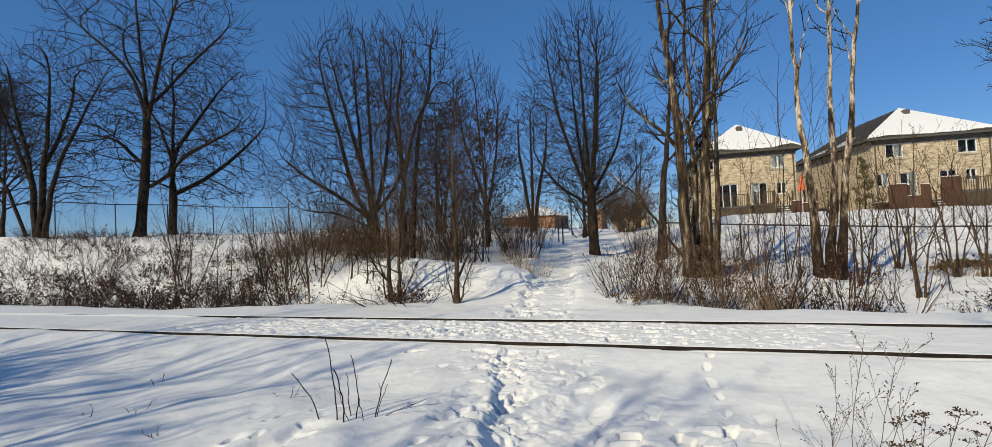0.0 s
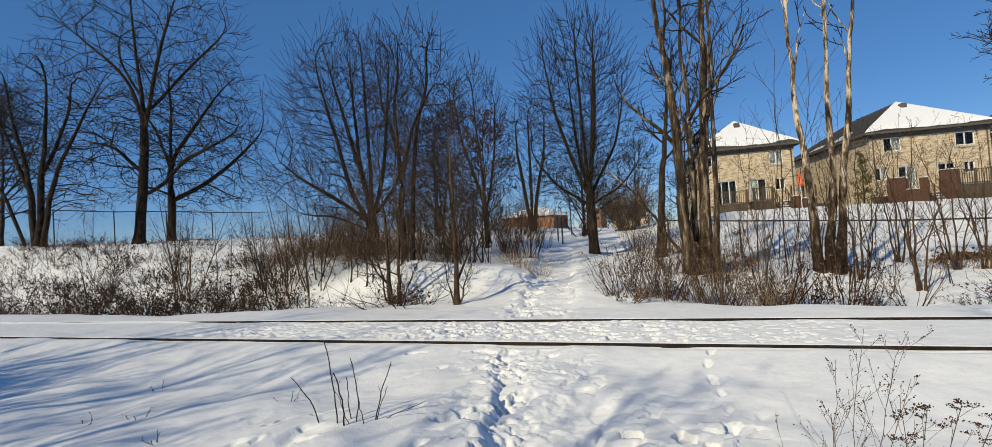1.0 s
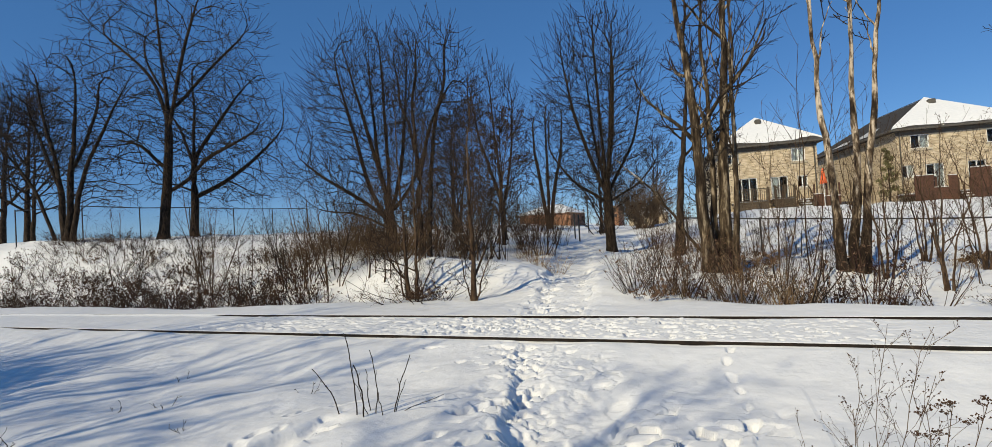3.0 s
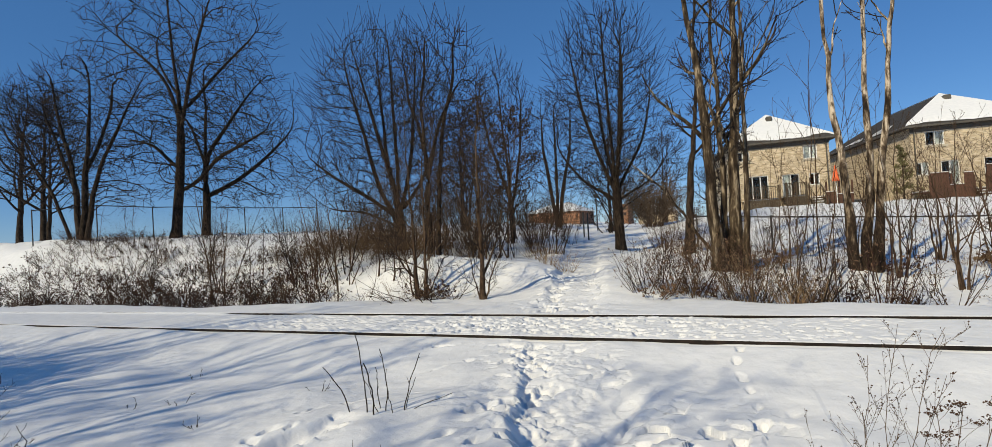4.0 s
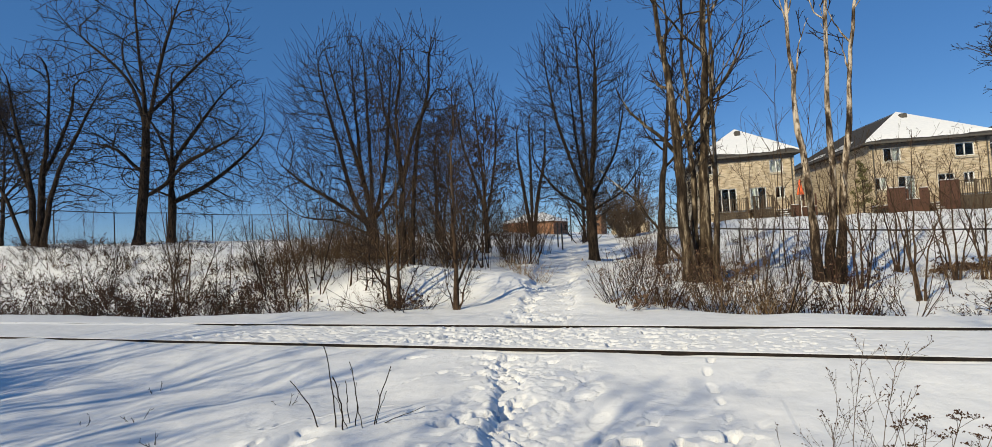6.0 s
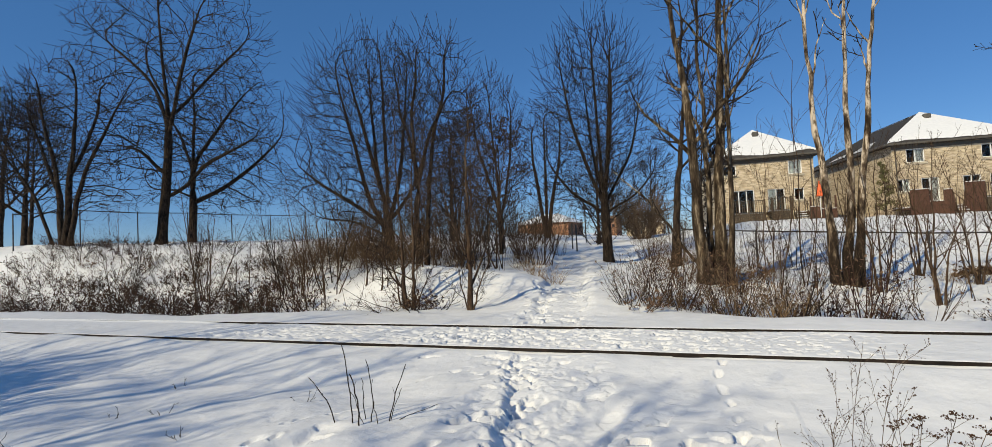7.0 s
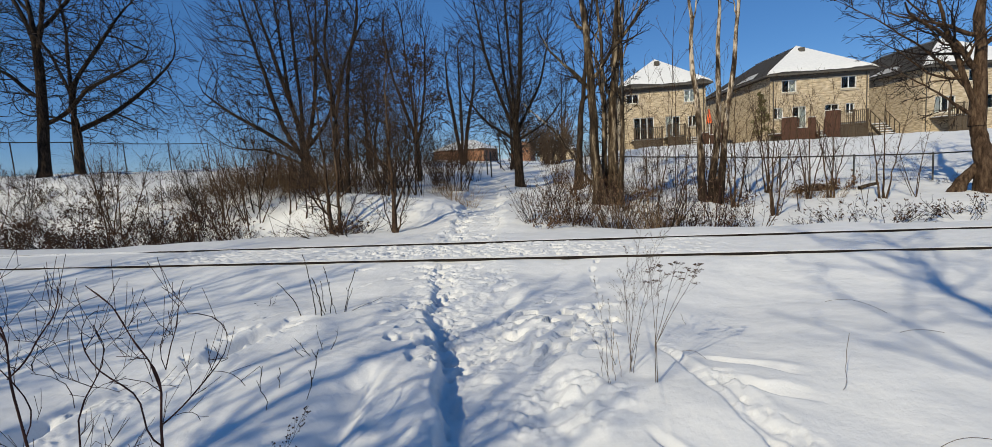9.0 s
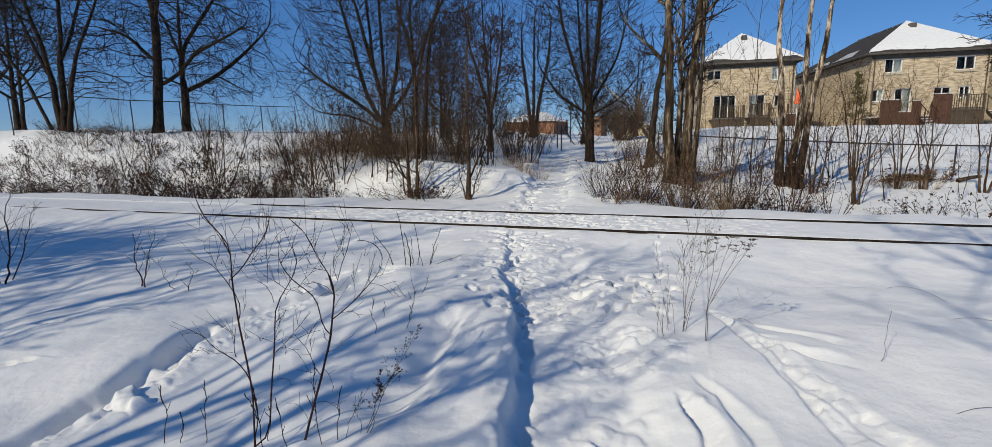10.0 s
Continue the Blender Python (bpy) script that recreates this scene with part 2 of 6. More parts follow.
def sprout(rng, P, R, count, t0, t1, angle, length, n, wiggle, lift, ratio, taper=0.85, fall=0.6, tip=0.25, least=0.0018):
    """Side shoots of the polylines P: count from each, between t0 and t1 of its length; length falls off towards the parent's tip."""
    N, m, _ = P.shape
    M = N * count
    t = (t0 + (t1 - t0) * (np.arange(count)[None, :] + rng.random((N, count))) / count).ravel()
    idx = np.repeat(np.arange(N), count)
    s = t * (m - 1)
    i0 = np.clip(s.astype(int), 0, m - 2)
    f = (s - i0)[:, None]
    pos = P[idx, i0] * (1 - f) + P[idx, i0 + 1] * f
    tan = unit(P[idx, i0 + 1] - P[idx, i0])
    r0 = (R[idx, i0] * (1 - f[:, 0]) + R[idx, i0 + 1] * f[:, 0]) * ratio
    ref = np.where(np.abs(tan[:, 2:3]) < 0.85, np.array([[0, 0, 1.0]]), np.array([[1.0, 0, 0]]))
    u = unit(np.cross(tan, ref))
    v = np.cross(tan, u)
    az = (np.tile(np.arange(count), N) * 2.4 + np.repeat(rng.random(N) * 6.28, count) + rng.normal(0, 0.5, M))[:, None]
    ang = np.radians(angle + rng.normal(0, angle * 0.18, M))[:, None]
    d = unit(tan * np.cos(ang) + (u * np.cos(az) + v * np.sin(az)) * np.sin(ang))
    plen = np.linalg.norm(P[:, -1] - P[:, 0], axis=1)[idx]
    L = plen * length * (1 - fall * (t - t0) / max(1e-6, 1 - t0)) * (0.65 + 0.6 * rng.random(M))
    Q = np.empty((M, n, 3))
    Q[:, 0] = pos
    for k in range(1, n):
        d = unit(d + rng.normal(0, wiggle, (M, 3)) + np.array([0, 0, lift]))
        Q[:, k] = Q[:, k - 1] + d * (L / (n - 1))[:, None]
    rr = r0[:, None] * (1 - (1 - tip) * np.linspace(0, 1, n)[None, :] ** taper)
    return Q, np.maximum(rr, least)


def stem_line(rng, base, tip_pt, n, wiggle, bend=0.0):
    """A wandering line from base to tip."""
    s = np.linspace(0, 1, n)[:, None]
    p = np.array(base) * (1 - s) + np.array(tip_pt) * s
    w = np.cumsum(rng.normal(0, wiggle, (n, 3)), axis=0)
    w -= w[0] * (1 - s) + w[-1] * s
    w[:, 2] *= 0.2
    p = p + w
    if bend:
        h = np.array(tip_pt) - np.array(base)
        p[:, :2] += h[None, :2] * bend * (s * (1 - s)) * -1.5
    return p

# ---- ground: snow over a track bed, a ditch and rising banks ----
PATH_X = ([-60, -2, 0.0, 0.67, 1.33, 2.14, 2.72, 3.49, 4.3, 5.0, 6.3, 8.0, 10.0, 12.0, 20.0, 35.0, 60.0], [1.7, 1.4, 0.8, 0.6, 0.42, 0.16, -0.06, -0.4, -0.64, -0.85, -1.4, -1.75, -2.05, -2.5, -4.3, -7.8, -13.0])


def smooth01(t):
    t = np.clip(t, 0, 1)
    return t * t * (3 - 2 * t)


def wave(x, y, seed, octaves=4):
    """Soft random relief without direction, about -1 to 1."""
    rng = np.random.default_rng(seed)
    z = np.zeros_like(x, dtype=float)
    amp, f = 1.0, 1.0
    for _ in range(octaves):
        for _ in range(4):
            a, p = rng.random() * 6.283, rng.random() * 6.283
            z += amp * 0.3 * np.sin(f * (x * np.cos(a) + y * np.sin(a)) + p + 0.7 * np.sin(f * 0.6 * (x * np.sin(a) - y * np.cos(a)) + 2 * p))
        amp, f = amp * 0.5, f * 1.9
    return z


def land(x, y):
    """Height of the snow without footprints."""
    x, y = np.asarray(x, dtype=float), np.asarray(y, dtype=float)
    near = np.interp(y, [-60, -6, -2, 0, 2.5, 4.3, 5.4, 5.85, 6.1, 7.4, 8.3, 8.8], [-0.35, -0.3, -0.24, -0.2, -0.1, -0.14, -0.055, -0.02, -0.012, -0.015, -0.03, -0.045])
    p15 = np.interp(x, [-80, -30, -21, -15, -9, -6, -4, -2.6, -1.2, 0.3, 3, 6, 10, 16, 40], [2.5, 2.25, 1.75, 1.3, 0.8, 0.56, 0.44, 0.2, 0.12, 0.26, 0.14, -0.2, -0.24, -0.1, 0.1])
    p45 = np.interp(x, [-80, -30, -20, -10, -5, 2, 12, 25], [2.4, 2.4, 2.35, 1.4, 1.05, 1.75, 1.6, 1.45])
    far = p15 + (p45 - p15) * smooth01((y - 14) / np.interp(x, [-2, 4], [30, 20]))
    ditch = np.interp(x, [-30, -9, -6.5, -4.5, -3.2, -2.4, -0.9, -0.1, 1, 6], [-0.45, -0.42, -0.2, -0.1, 0.0, 0.13, 0.13, -0.05, -0.3, -0.4])
    rise = np.interp(x, [-25, -14, -9, -7, -3, 0, 3], [15.2, 16.5, 14.5, 12.7, 12.4, 13.5, 14.5])
    z = np.where(y < 10.3, near + (ditch - near) * smooth01((y - 8.6) / 1.7), ditch + (far - ditch) * smooth01((y - 10.3) / (rise - 10.3)))
    z = np.where(y < 8.6, near, z)
    out = smooth01((np.hypot(x, y) - 90) / 300)
    z = z * (1 - out) - 3.0 * out
    calm = smooth01(np.abs(y - 7.0) / 2.5)
    z = z + calm * (0.05 * wave(x * 0.8, y * 0.8, 3) + 0.03 * wave(x * 2.8, y * 2.8, 4, 3)) * np.clip(1.3 - np.hypot(x, y) / 120, 0, 1)
    z = z + (1 - calm) * 0.006 * wave(x * 3, y * 3, 6, 3)
    # the smooth drift beside the path, higher than the ground behind it
    drift = smooth01((x + 11.0) / 1.5) * smooth01((-2.9 - x) / 0.8)
    z = z + drift * np.interp(x, [-9.4, -8.5, -5.4, -3.7], [0.1, 0.16, 0.12, 0.1]) * np.exp(-((y - 12.2) / 0.75) ** 2)
    # hummocks on the far banks
    z = z + smooth01((y - 10.5) / 3) * 0.045 * wave(x * 1.9, y * 1.9, 8, 4) * smooth01((40 - y) / 10)
    z = z + smooth01((y - 12) / 2) * smooth01((-9 - x) / 4) * smooth01((26 - y) / 5) * (0.1 * np.abs(wave(x * 2.6, y * 3.4, 9, 4)) + 0.1 * wave(x * 0.9, y * 1.6, 10, 3))
    return z


def path_x(y):
    return np.interp(y, *PATH_X)


ROUGH = [None]


def dent(z, X, Y, cx, cy, ang, la, lb, depth, rim, rough):
    dx, dy = X - cx, Y - cy
    u, v = dx * math.cos(ang) + dy * math.sin(ang), -dx * math.sin(ang) + dy * math.cos(ang)
    r = np.sqrt((u / la) ** 2 + (v / lb) ** 2) + rough
    return z + np.where(r < 3, -depth * np.clip(0.62 - 0.66 * (0.39 * dx + 0.92 * dy) / math.hypot(la * math.cos(ang - 1.17), lb * math.sin(ang - 1.17)), 0, 1.4) / (1 + np.exp(np.clip((r - 1) * 18, -40, 40))) + rim * np.exp(-((r - 1.35) / 0.3) ** 2), 0)


def window(X, Y, x0, x1, y0, y1):
    """The stretch of the grid between these bounds."""
    x, y = X[0], Y[:, 0]
    return slice(np.searchsorted(y, y0), np.searchsorted(y, y1)), slice(np.searchsorted(x, x0), np.searchsorted(x, x1))


def trodden(Z, X, Y, area, mask, cell, seed, la, lb, depth, keep, way=1.9, stray=0.5, hard=9.0, rim=0.15):
    """Prints strewn one to a cell over an area: hollows with one steep wall, a floor that ramps up from it and a little thrown-up snow. A negative depth makes clods."""
    w = window(X, Y, *area)
    x, y = X[w], Y[w]
    if not x.size:
        return Z
    bend_x, bend_y = x + 0.02 * wave(x * 19, y * 19, seed + 7, 4), y + 0.02 * wave(x * 19, y * 19, seed + 8, 4)
    i0, j0 = np.floor(x / cell).astype(int), np.floor(y / cell).astype(int)
    table = np.random.default_rng(seed).random((6, 127, 127))
    low, high = np.zeros(x.shape), np.zeros(x.shape)
    for di in (-1, 0, 1):
        for dj in (-1, 0, 1):
            i, j = i0 + di, j0 + dj
            q = table[:, i % 127, j % 127]
            cx, cy = (i + 0.1 + 0.8 * q[0]) * cell, (j + 0.1 + 0.8 * q[1]) * cell
            a = way + (q[2] - 0.5) * 4 * stray
            k = 0.6 + 0.7 * q[3]
            u, v = (bend_x - cx) * np.cos(a) + (bend_y - cy) * np.sin(a), -(bend_x - cx) * np.sin(a) + (bend_y - cy) * np.cos(a)
            c = 0.39 * np.cos(a) + 0.92 * np.sin(a)
            reach = k * np.sqrt((la * c) ** 2 + lb * lb * (1 - c * c))
            r = np.sqrt((u / (la * k)) ** 2 + (v / (lb * k * (1 + 0.25 * u / la))) ** 2)
            on = (q[4] < keep) * (0.45 + 0.55 * q[5])
            low = np.maximum(low, on * (np.clip(0.62 - 0.66 * ((bend_x - cx) * 0.39 + (bend_y - cy) * 0.92) / reach, 0, 1.4) if depth > 0 else 1.0) / (1 + np.exp(np.clip((r - 1) * hard, -40, 40))))
            high = np.maximum(high, on * np.exp(-((r - 1.4) / 0.28) ** 2))
    Z[w] += mask(x, y) * depth * (rim * high * (low < 0.3) - low)
    return Z


def broken(Z, X, Y, area, mask, cell, seed, lift, sink, share, tilt=0.12):
    """Crust trodden to pieces: angular plates of about a cell's size, some heaved up, some pushed in, with sharp edges."""
    w = window(X, Y, *area)
    x, y = X[w], Y[w]
    if not x.size:
        return Z
    px, py = x + 0.25 * cell * wave(x / cell * 1.3, y / cell * 1.3, seed + 7, 3), y + 0.25 * cell * wave(x / cell * 1.3, y / cell * 1.3, seed + 8, 3)
    i0, j0 = np.floor(px / cell).astype(int), np.floor(py / cell).astype(int)
    table = np.random.default_rng(seed).random((7, 131, 131))
    best, rise = np.full(x.shape, 1e9), np.zeros(x.shape)
    for di in (-1, 0, 1):
        for dj in (-1, 0, 1):
            i, j = i0 + di, j0 + dj
            q = table[:, i % 131, j % 131]
            u, v = px - (i + q[0]) * cell, py - (j + q[1]) * cell
            d = (u * 0.8 - v * 0.35) ** 2 * 1.6 + (u * 0.35 + v * 0.8) ** 2
            h = np.where(q[2] < share, np.where(q[3] < 0.55, -sink * (0.4 + 0.6 * q[4]), lift * q[4]) + tilt * ((q[5] - 0.5) * u + (q[6] - 0.5) * v) * 2, 0)
            rise, best = np.where(d < best, h, rise), np.minimum(best, d)
    Z[w] += mask(x, y) * rise
    return Z


def beside(X, Y, pts, seed, sway=0.03):
    """Signed distance (left positive) from a line of points, and the way along it."""
    pts = np.array(pts, dtype=float)
    best, dist, along, run = np.full(X.shape, 1e9), np.zeros(X.shape), np.zeros(X.shape), 0.0
    for (xa, ya), (xb, yb) in zip(pts[:-1], pts[1:]):
        ln = math.hypot(xb - xa, yb - ya)
        u = ((X - xa) * (xb - xa) + (Y - ya) * (yb - ya)) / ln
        v = ((Y - ya) * (xb - xa) - (X - xa) * (yb - ya)) / ln
        w = np.clip(u, 0, ln)
        e = np.hypot(u - w, v)
        near = e < best
        best, dist, along = np.where(near, e, best), np.where(near, np.copysign(e, v), dist), np.where(near, run + w, along)
        run += ln
    return dist + sway * wave(X * 5, Y * 5, seed, 3) + 0.3 * sway * wave(X * 17, Y * 17, seed + 3, 2), along, run


def furrow(Z, X, Y, pts, depth, wide, ridge, side, seed, ends=0.25):
    """A trench dragged through the snow along a line, with a lumpy floor and a thrown-up ridge on one side."""
    a = np.array(pts)
    w = window(X, Y, a[:, 0].min() - 1, a[:, 0].max() + 1, a[:, 1].min() - 1, a[:, 1].max() + 1)
    px, py = X[w], Y[w]
    v, along, run = beside(px, py, pts, seed)
    fade = smooth01(along / ends) * smooth01((run - along) / ends) * np.clip(0.85 + 0.5 * wave(px * 3.5, py * 3.5, seed + 1, 3), 0.4, 1.4)
    lump = np.abs(wave(px * 11, py * 11, seed + 2, 3))
    floor = 1 / (1 + np.exp(np.clip((np.abs(v) / wide - 1) * 9, -40, 40)))
    Z[w] += fade * (-depth * floor * (1 - 0.5 * lump) + ridge * np.exp(-((v * side - 1.6 * wide) / (0.8 * wide)) ** 2) * (0.4 + 0.9 * lump))
    return Z


def slide(Z, X, Y, pts, depth, wide, seed, hump=0.3, ends=0.15):
    """A mark left by something sliding: a sharp edge on one side, from which the floor ramps back up to a low hump on the other."""
    a = np.array(pts)
    w = window(X, Y, a[:, 0].min() - 0.8, a[:, 0].max() + 0.8, a[:, 1].min() - 0.8, a[:, 1].max() + 0.8)
    px, py = X[w], Y[w]
    v, along, run = beside(px, py, pts, seed, 0.035)
    t = v / (wide * np.clip(0.5 + along / run, 0.5, 1.2))
    fade = smooth01(along / ends) * smooth01((run - along + 0.05) / ends) * np.clip(0.8 + 0.5 * wave(px * 4, py * 4, seed + 1, 2), 0.25, 1.3)
    shape = -np.clip(1 - t, 0, 1) * smooth01((t + 0.15) / 0.36) * (t < 1) + hump * np.exp(-((t - 1.05) / 0.4) ** 2)
    Z[w] += fade * depth * np.where(t > -0.16, shape, 0)
    return Z


def spaced(dense_a, dense_b, step, mid_a, mid_b, mid_step, end_a, end_b, grow=1.22):
    core = list(np.arange(dense_a, dense_b, step))
    hi = list(np.arange(dense_b, mid_b, mid_step))
    lo = list(np.arange(dense_a - mid_step, mid_a, -mid_step))
    s, p = mid_step, mid_b
    while p < end_b:
        hi.append(p)
        s *= grow if p > mid_b + 25 else 1.035
        p += s
    hi.append(end_b)
    s, p = mid_step, mid_a
    while p > end_a:
        lo.append(p)
        s *= grow if p < mid_a - 25 else 1.035
        p -= s
    lo.append(end_a)
    return np.array(lo[::-1] + core + hi)


def build_ground():
    xs = spaced(-3.2, 2.5, 0.0135, -9.0, 5.0, 0.045, -2600, 2600)
    ys = spaced(-0.2, 7.45, 0.0135, -3.0, 21.0, 0.07, -2600, 2600)
    ys = np.concatenate([ys[ys < 8.2], np.arange(8.2, 13.5, 0.028), ys[ys > 13.53]])
    X, Y = np.meshgrid(xs, ys)
    Z = land(X, Y)
    ROUGH[0] = 0.75 * wave(X * 21, Y * 21, 61, 4)
    off = X - path_x(Y)
    off = off + 0.05 * wave(X * 4, Y * 4, 15, 2)
    # broad soft drifts where the snow was walked over and filled again
    soft = smooth01((5.7 - Y) / 0.8) * smooth01((9 - np.abs(X)) / 4) * smooth01((Y + 3) / 2)
    calm = np.where(X > 1.15, 0.3, 1.0)
    Z += soft * calm * (0.034 * wave(X * 2.6 + 0.5 * Y, Y * 1.9, 71, 2) + 0.014 * wave(X * 5.5, Y * 4.2, 72, 2) + 0.006 * wave(X * 11, Y * 8, 73, 3))
    # the trodden way: a shallow packed trough with a steep, uneven left wall
    off = off + 0.03 * wave(X * 0, Y * 3.3, 26, 3) + 0.045 * wave(X * 7, Y * 7, 27, 4) + 0.012 * wave(X * 24, Y * 24, 29, 2)
    half = np.interp(Y, [-2, 1.5, 3, 5, 9, 14, 30], [0.38, 0.37, 0.36, 0.34, 0.42, 0.45, 0.6])
    deep = np.interp(Y, [-2, 1.5, 2.8, 3.6, 5.2, 5.8, 8.3, 9.5, 14, 30], [0.13, 0.13, 0.11, 0.08, 0.045, 0.01, 0.01, 0.1, 0.12, 0.08])
    wall = np.interp(Y, [2.5, 3.8, 9], [0.06, 0.11, 0.2])
    Z -= deep * (1 - np.where(off < 0, smooth01((-off - half) / wall), smooth01((off - half + 0.16) / 0.5)))
    Z += 0.03 * np.exp(-((off + half + 0.16) / 0.12) ** 2) * smooth01((4.2 - Y) / 0.8) * smooth01((Y + 2.5) / 1) * np.clip(0.6 + wave(X * 3, Y * 3, 28, 2), 0, 1.4)
    # feet sank along that wall
    sunk = np.interp(Y, [-2.5, 0.6, 2.2, 3.2, 3.8], [0.04, 0.045, 0.05, 0.03, 0.0]) * np.clip(0.6 + 0.9 * wave(X * 1.5, Y * 5, 25, 3), 0, 1.5)
    Z -= sunk * np.exp(-((off + half - 0.05) / 0.06) ** 2)
    Z = trodden(Z, X, Y, (-1.2, 0.8, -0.3, 3.4), lambda x, y: np.exp(-((x - path_x(y) + 0.33) / 0.07) ** 2), 0.17, 330, 0.09, 0.035, 0.06, 0.7, hard=8)
    Z = trodden(Z, X, Y, (-1.2, 0.8, -0.3, 3.4), lambda x, y: np.exp(-((x - path_x(y) + 0.46) / 0.08) ** 2), 0.15, 331, 0.07, 0.04, -0.03, 0.6, hard=5, rim=0)
    # packed crumbs on the way
    floor = np.exp(-(off / (half + 0.02)) ** 4) * smooth01((13 - Y) / 3)
    floor = floor * np.where((Y > 5.85) & (Y < 8.4), 0.6, 1.0)
    Z += floor * (0.0045 * wave(X * 19, Y * 19, 21, 3) + 0.0025 * wave(X * 45, Y * 45, 22, 2))
    # the hollow between the drift and the shrub
    w = window(X, Y, -1.6, 0.2, 0.1, 3.0)
    v, along, run = beside(X[w], Y[w], ((-0.75, 2.35), (-0.74, 1.95), (-0.68, 1.53), (-0.6, 1.08), (-0.52, 0.7)), 84, 0.03)
    Z[w] -= 0.11 * np.where(v > 0, np.exp(-(v / 0.1) ** 2), np.exp(-(v / 0.2) ** 2)) * smooth01(along / 0.3) * smooth01((run - along) / 0.3)

    def along_way(side, wide, lo, hi):
        return lambda x, y: np.exp(-((x - path_x(y) - side) / wide) ** 2) * smooth01((y - lo) / 0.4) * smooth01((hi - y) / 0.25)

    def round_about(cx, cy, rx, ry):
        return lambda x, y: smooth01(1.6 - np.sqrt(((x - cx) / rx) ** 2 + ((y - cy) / ry) ** 2))

    # prints beside and on the way, thickest along its left edge
    Z = trodden(Z, X, Y, (-2.6, 0.4, 3.0, 5.9), along_way(-0.42, 0.26, 3.0, 5.95), 0.2, 301, 0.085, 0.045, 0.025, 0.7, hard=7)
    Z = broken(Z, X, Y, (-2.6, 0.6, 2.2, 5.95), along_way(-0.4, 0.34, 2.2, 6.0), 0.11, 318, 0.016, 0.05, 0.5)
    Z = broken(Z, X, Y, (-1.6, 1.6, 2.4, 5.95), along_way(0.3, 0.3, 2.4, 6.0), 0.12, 319, 0.014, 0.028, 0.4)
    Z = broken(Z, X, Y, (-2.6, 0.4, 2.4, 5.9), along_way(-0.3, 0.16, 2.4, 5.9), 0.075, 302, 0.012, 0.06, 0.6)
    Z = broken(Z, X, Y, (-1.4, 1.2, 0.2, 5.9), along_way(0.02, 0.3, 0.2, 5.95), 0.05, 303, 0.004, 0.006, 0.6)
    Z = trodden(Z, X, Y, (-1.0, 1.6, 3.6, 5.9), along_way(0.42, 0.16, 3.6, 5.9), 0.22, 304, 0.09, 0.035, 0.04, 0.5, hard=7)
    Z = trodden(Z, X, Y, (-1.8, 0.2, 2.3, 4.6), along_way(-0.75, 0.28, 2.2, 4.4), 0.38, 305, 0.13, 0.055, 0.085, 0.7, hard=6, rim=0.1)
    # deep churned patch to the right of the way
    Z = trodden(Z, X, Y, (-0.4, 1.2, 2.5, 4.4), round_about(0.36, 3.4, 0.5, 0.62), 0.19, 306, 0.095, 0.04, 0.025, 0.7, way=0.9, hard=7)
    Z = broken(Z, X, Y, (-0.4, 1.3, 2.5, 4.8), round_about(0.4, 3.5, 0.55, 0.75), 0.13, 327, 0.025, 0.055, 0.5)
    Z = trodden(Z, X, Y, (-0.4, 1.3, 2.5, 5.2), round_about(0.5, 3.8, 0.7, 0.9), 0.3, 307, 0.13, 0.045, 0.02, 0.6, way=0.7, hard=6)
    # thrown-up lumps by the weeds
    Z = trodden(Z, X, Y, (-0.2, 1.2, 1.5, 2.9), round_about(0.58, 2.06, 0.34, 0.3), 0.12, 308, 0.055, 0.04, -0.042, 0.85, hard=4.5, rim=0)
    Z = trodden(Z, X, Y, (-0.2, 1.2, 1.5, 2.9), round_about(0.58, 2.06, 0.36, 0.32), 0.06, 315, 0.024, 0.018, -0.018, 0.7, hard=4, rim=0)
    Z = trodden(Z, X, Y, (0.2, 1.2, 0.5, 1.6), round_about(0.72, 1.05, 0.22, 0.28), 0.12, 309, 0.065, 0.045, -0.04, 0.8, hard=4, rim=0)
    # between the rails and just beyond them
    Z = broken(Z, X, Y, (-9, 1.4, 6.12, 7.42), lambda x, y: smooth01((x + 8.5) / 2) * smooth01((1.2 - x) / 1.2), 0.1, 310, 0.016, 0.035, 0.4)
    Z = broken(Z, X, Y, (-9, 3.4, 6.12, 7.42), lambda x, y: smooth01((x + 8.5) / 2) * smooth01((3.2 - x) / 2), 0.06, 311, 0.012, 0.02, 0.35)
    Z = broken(Z, X, Y, (-3.5, 0.6, 7.62, 8.9), lambda x, y: np.exp(-((x - path_x(y)) / 0.7) ** 2), 0.14, 312, 0.015, 0.04, 0.35)
    Z = broken(Z, X, Y, (-3.6, 0.2, 7.7, 13.4), along_way(-0.42, 0.28, 7.7, 13.4), 0.13, 328, 0.02, 0.085, 0.55)
    Z = broken(Z, X, Y, (-3.2, 0.8, 7.7, 13.4), along_way(0.34, 0.24, 7.7, 13.4), 0.16, 329, 0.02, 0.06, 0.4)
    # uneven old snow on the rises beyond the track
    far = smooth01((Y - 12.5) / 4) * smooth01((60 - Y) / 20) * smooth01((26 - np.abs(X + 3)) / 6)
    Z += far * (0.05 * wave(X * 1.1, Y * 0.7, 91, 3) + 0.03 * wave(X * 3.1, Y * 2.2, 92, 3))
    # trampled snow where the way climbs behind the drift
    Z = trodden(Z, X, Y, (-9, 0.5, 12.5, 30), lambda x, y: np.exp(-((x - path_x(y)) / (0.9 + 0.06 * y)) ** 2) * smooth01((y - 12.5) / 2), 0.45, 316, 0.2, 0.09, 0.09, 0.75, way=0.5, stray=0.7, hard=6)
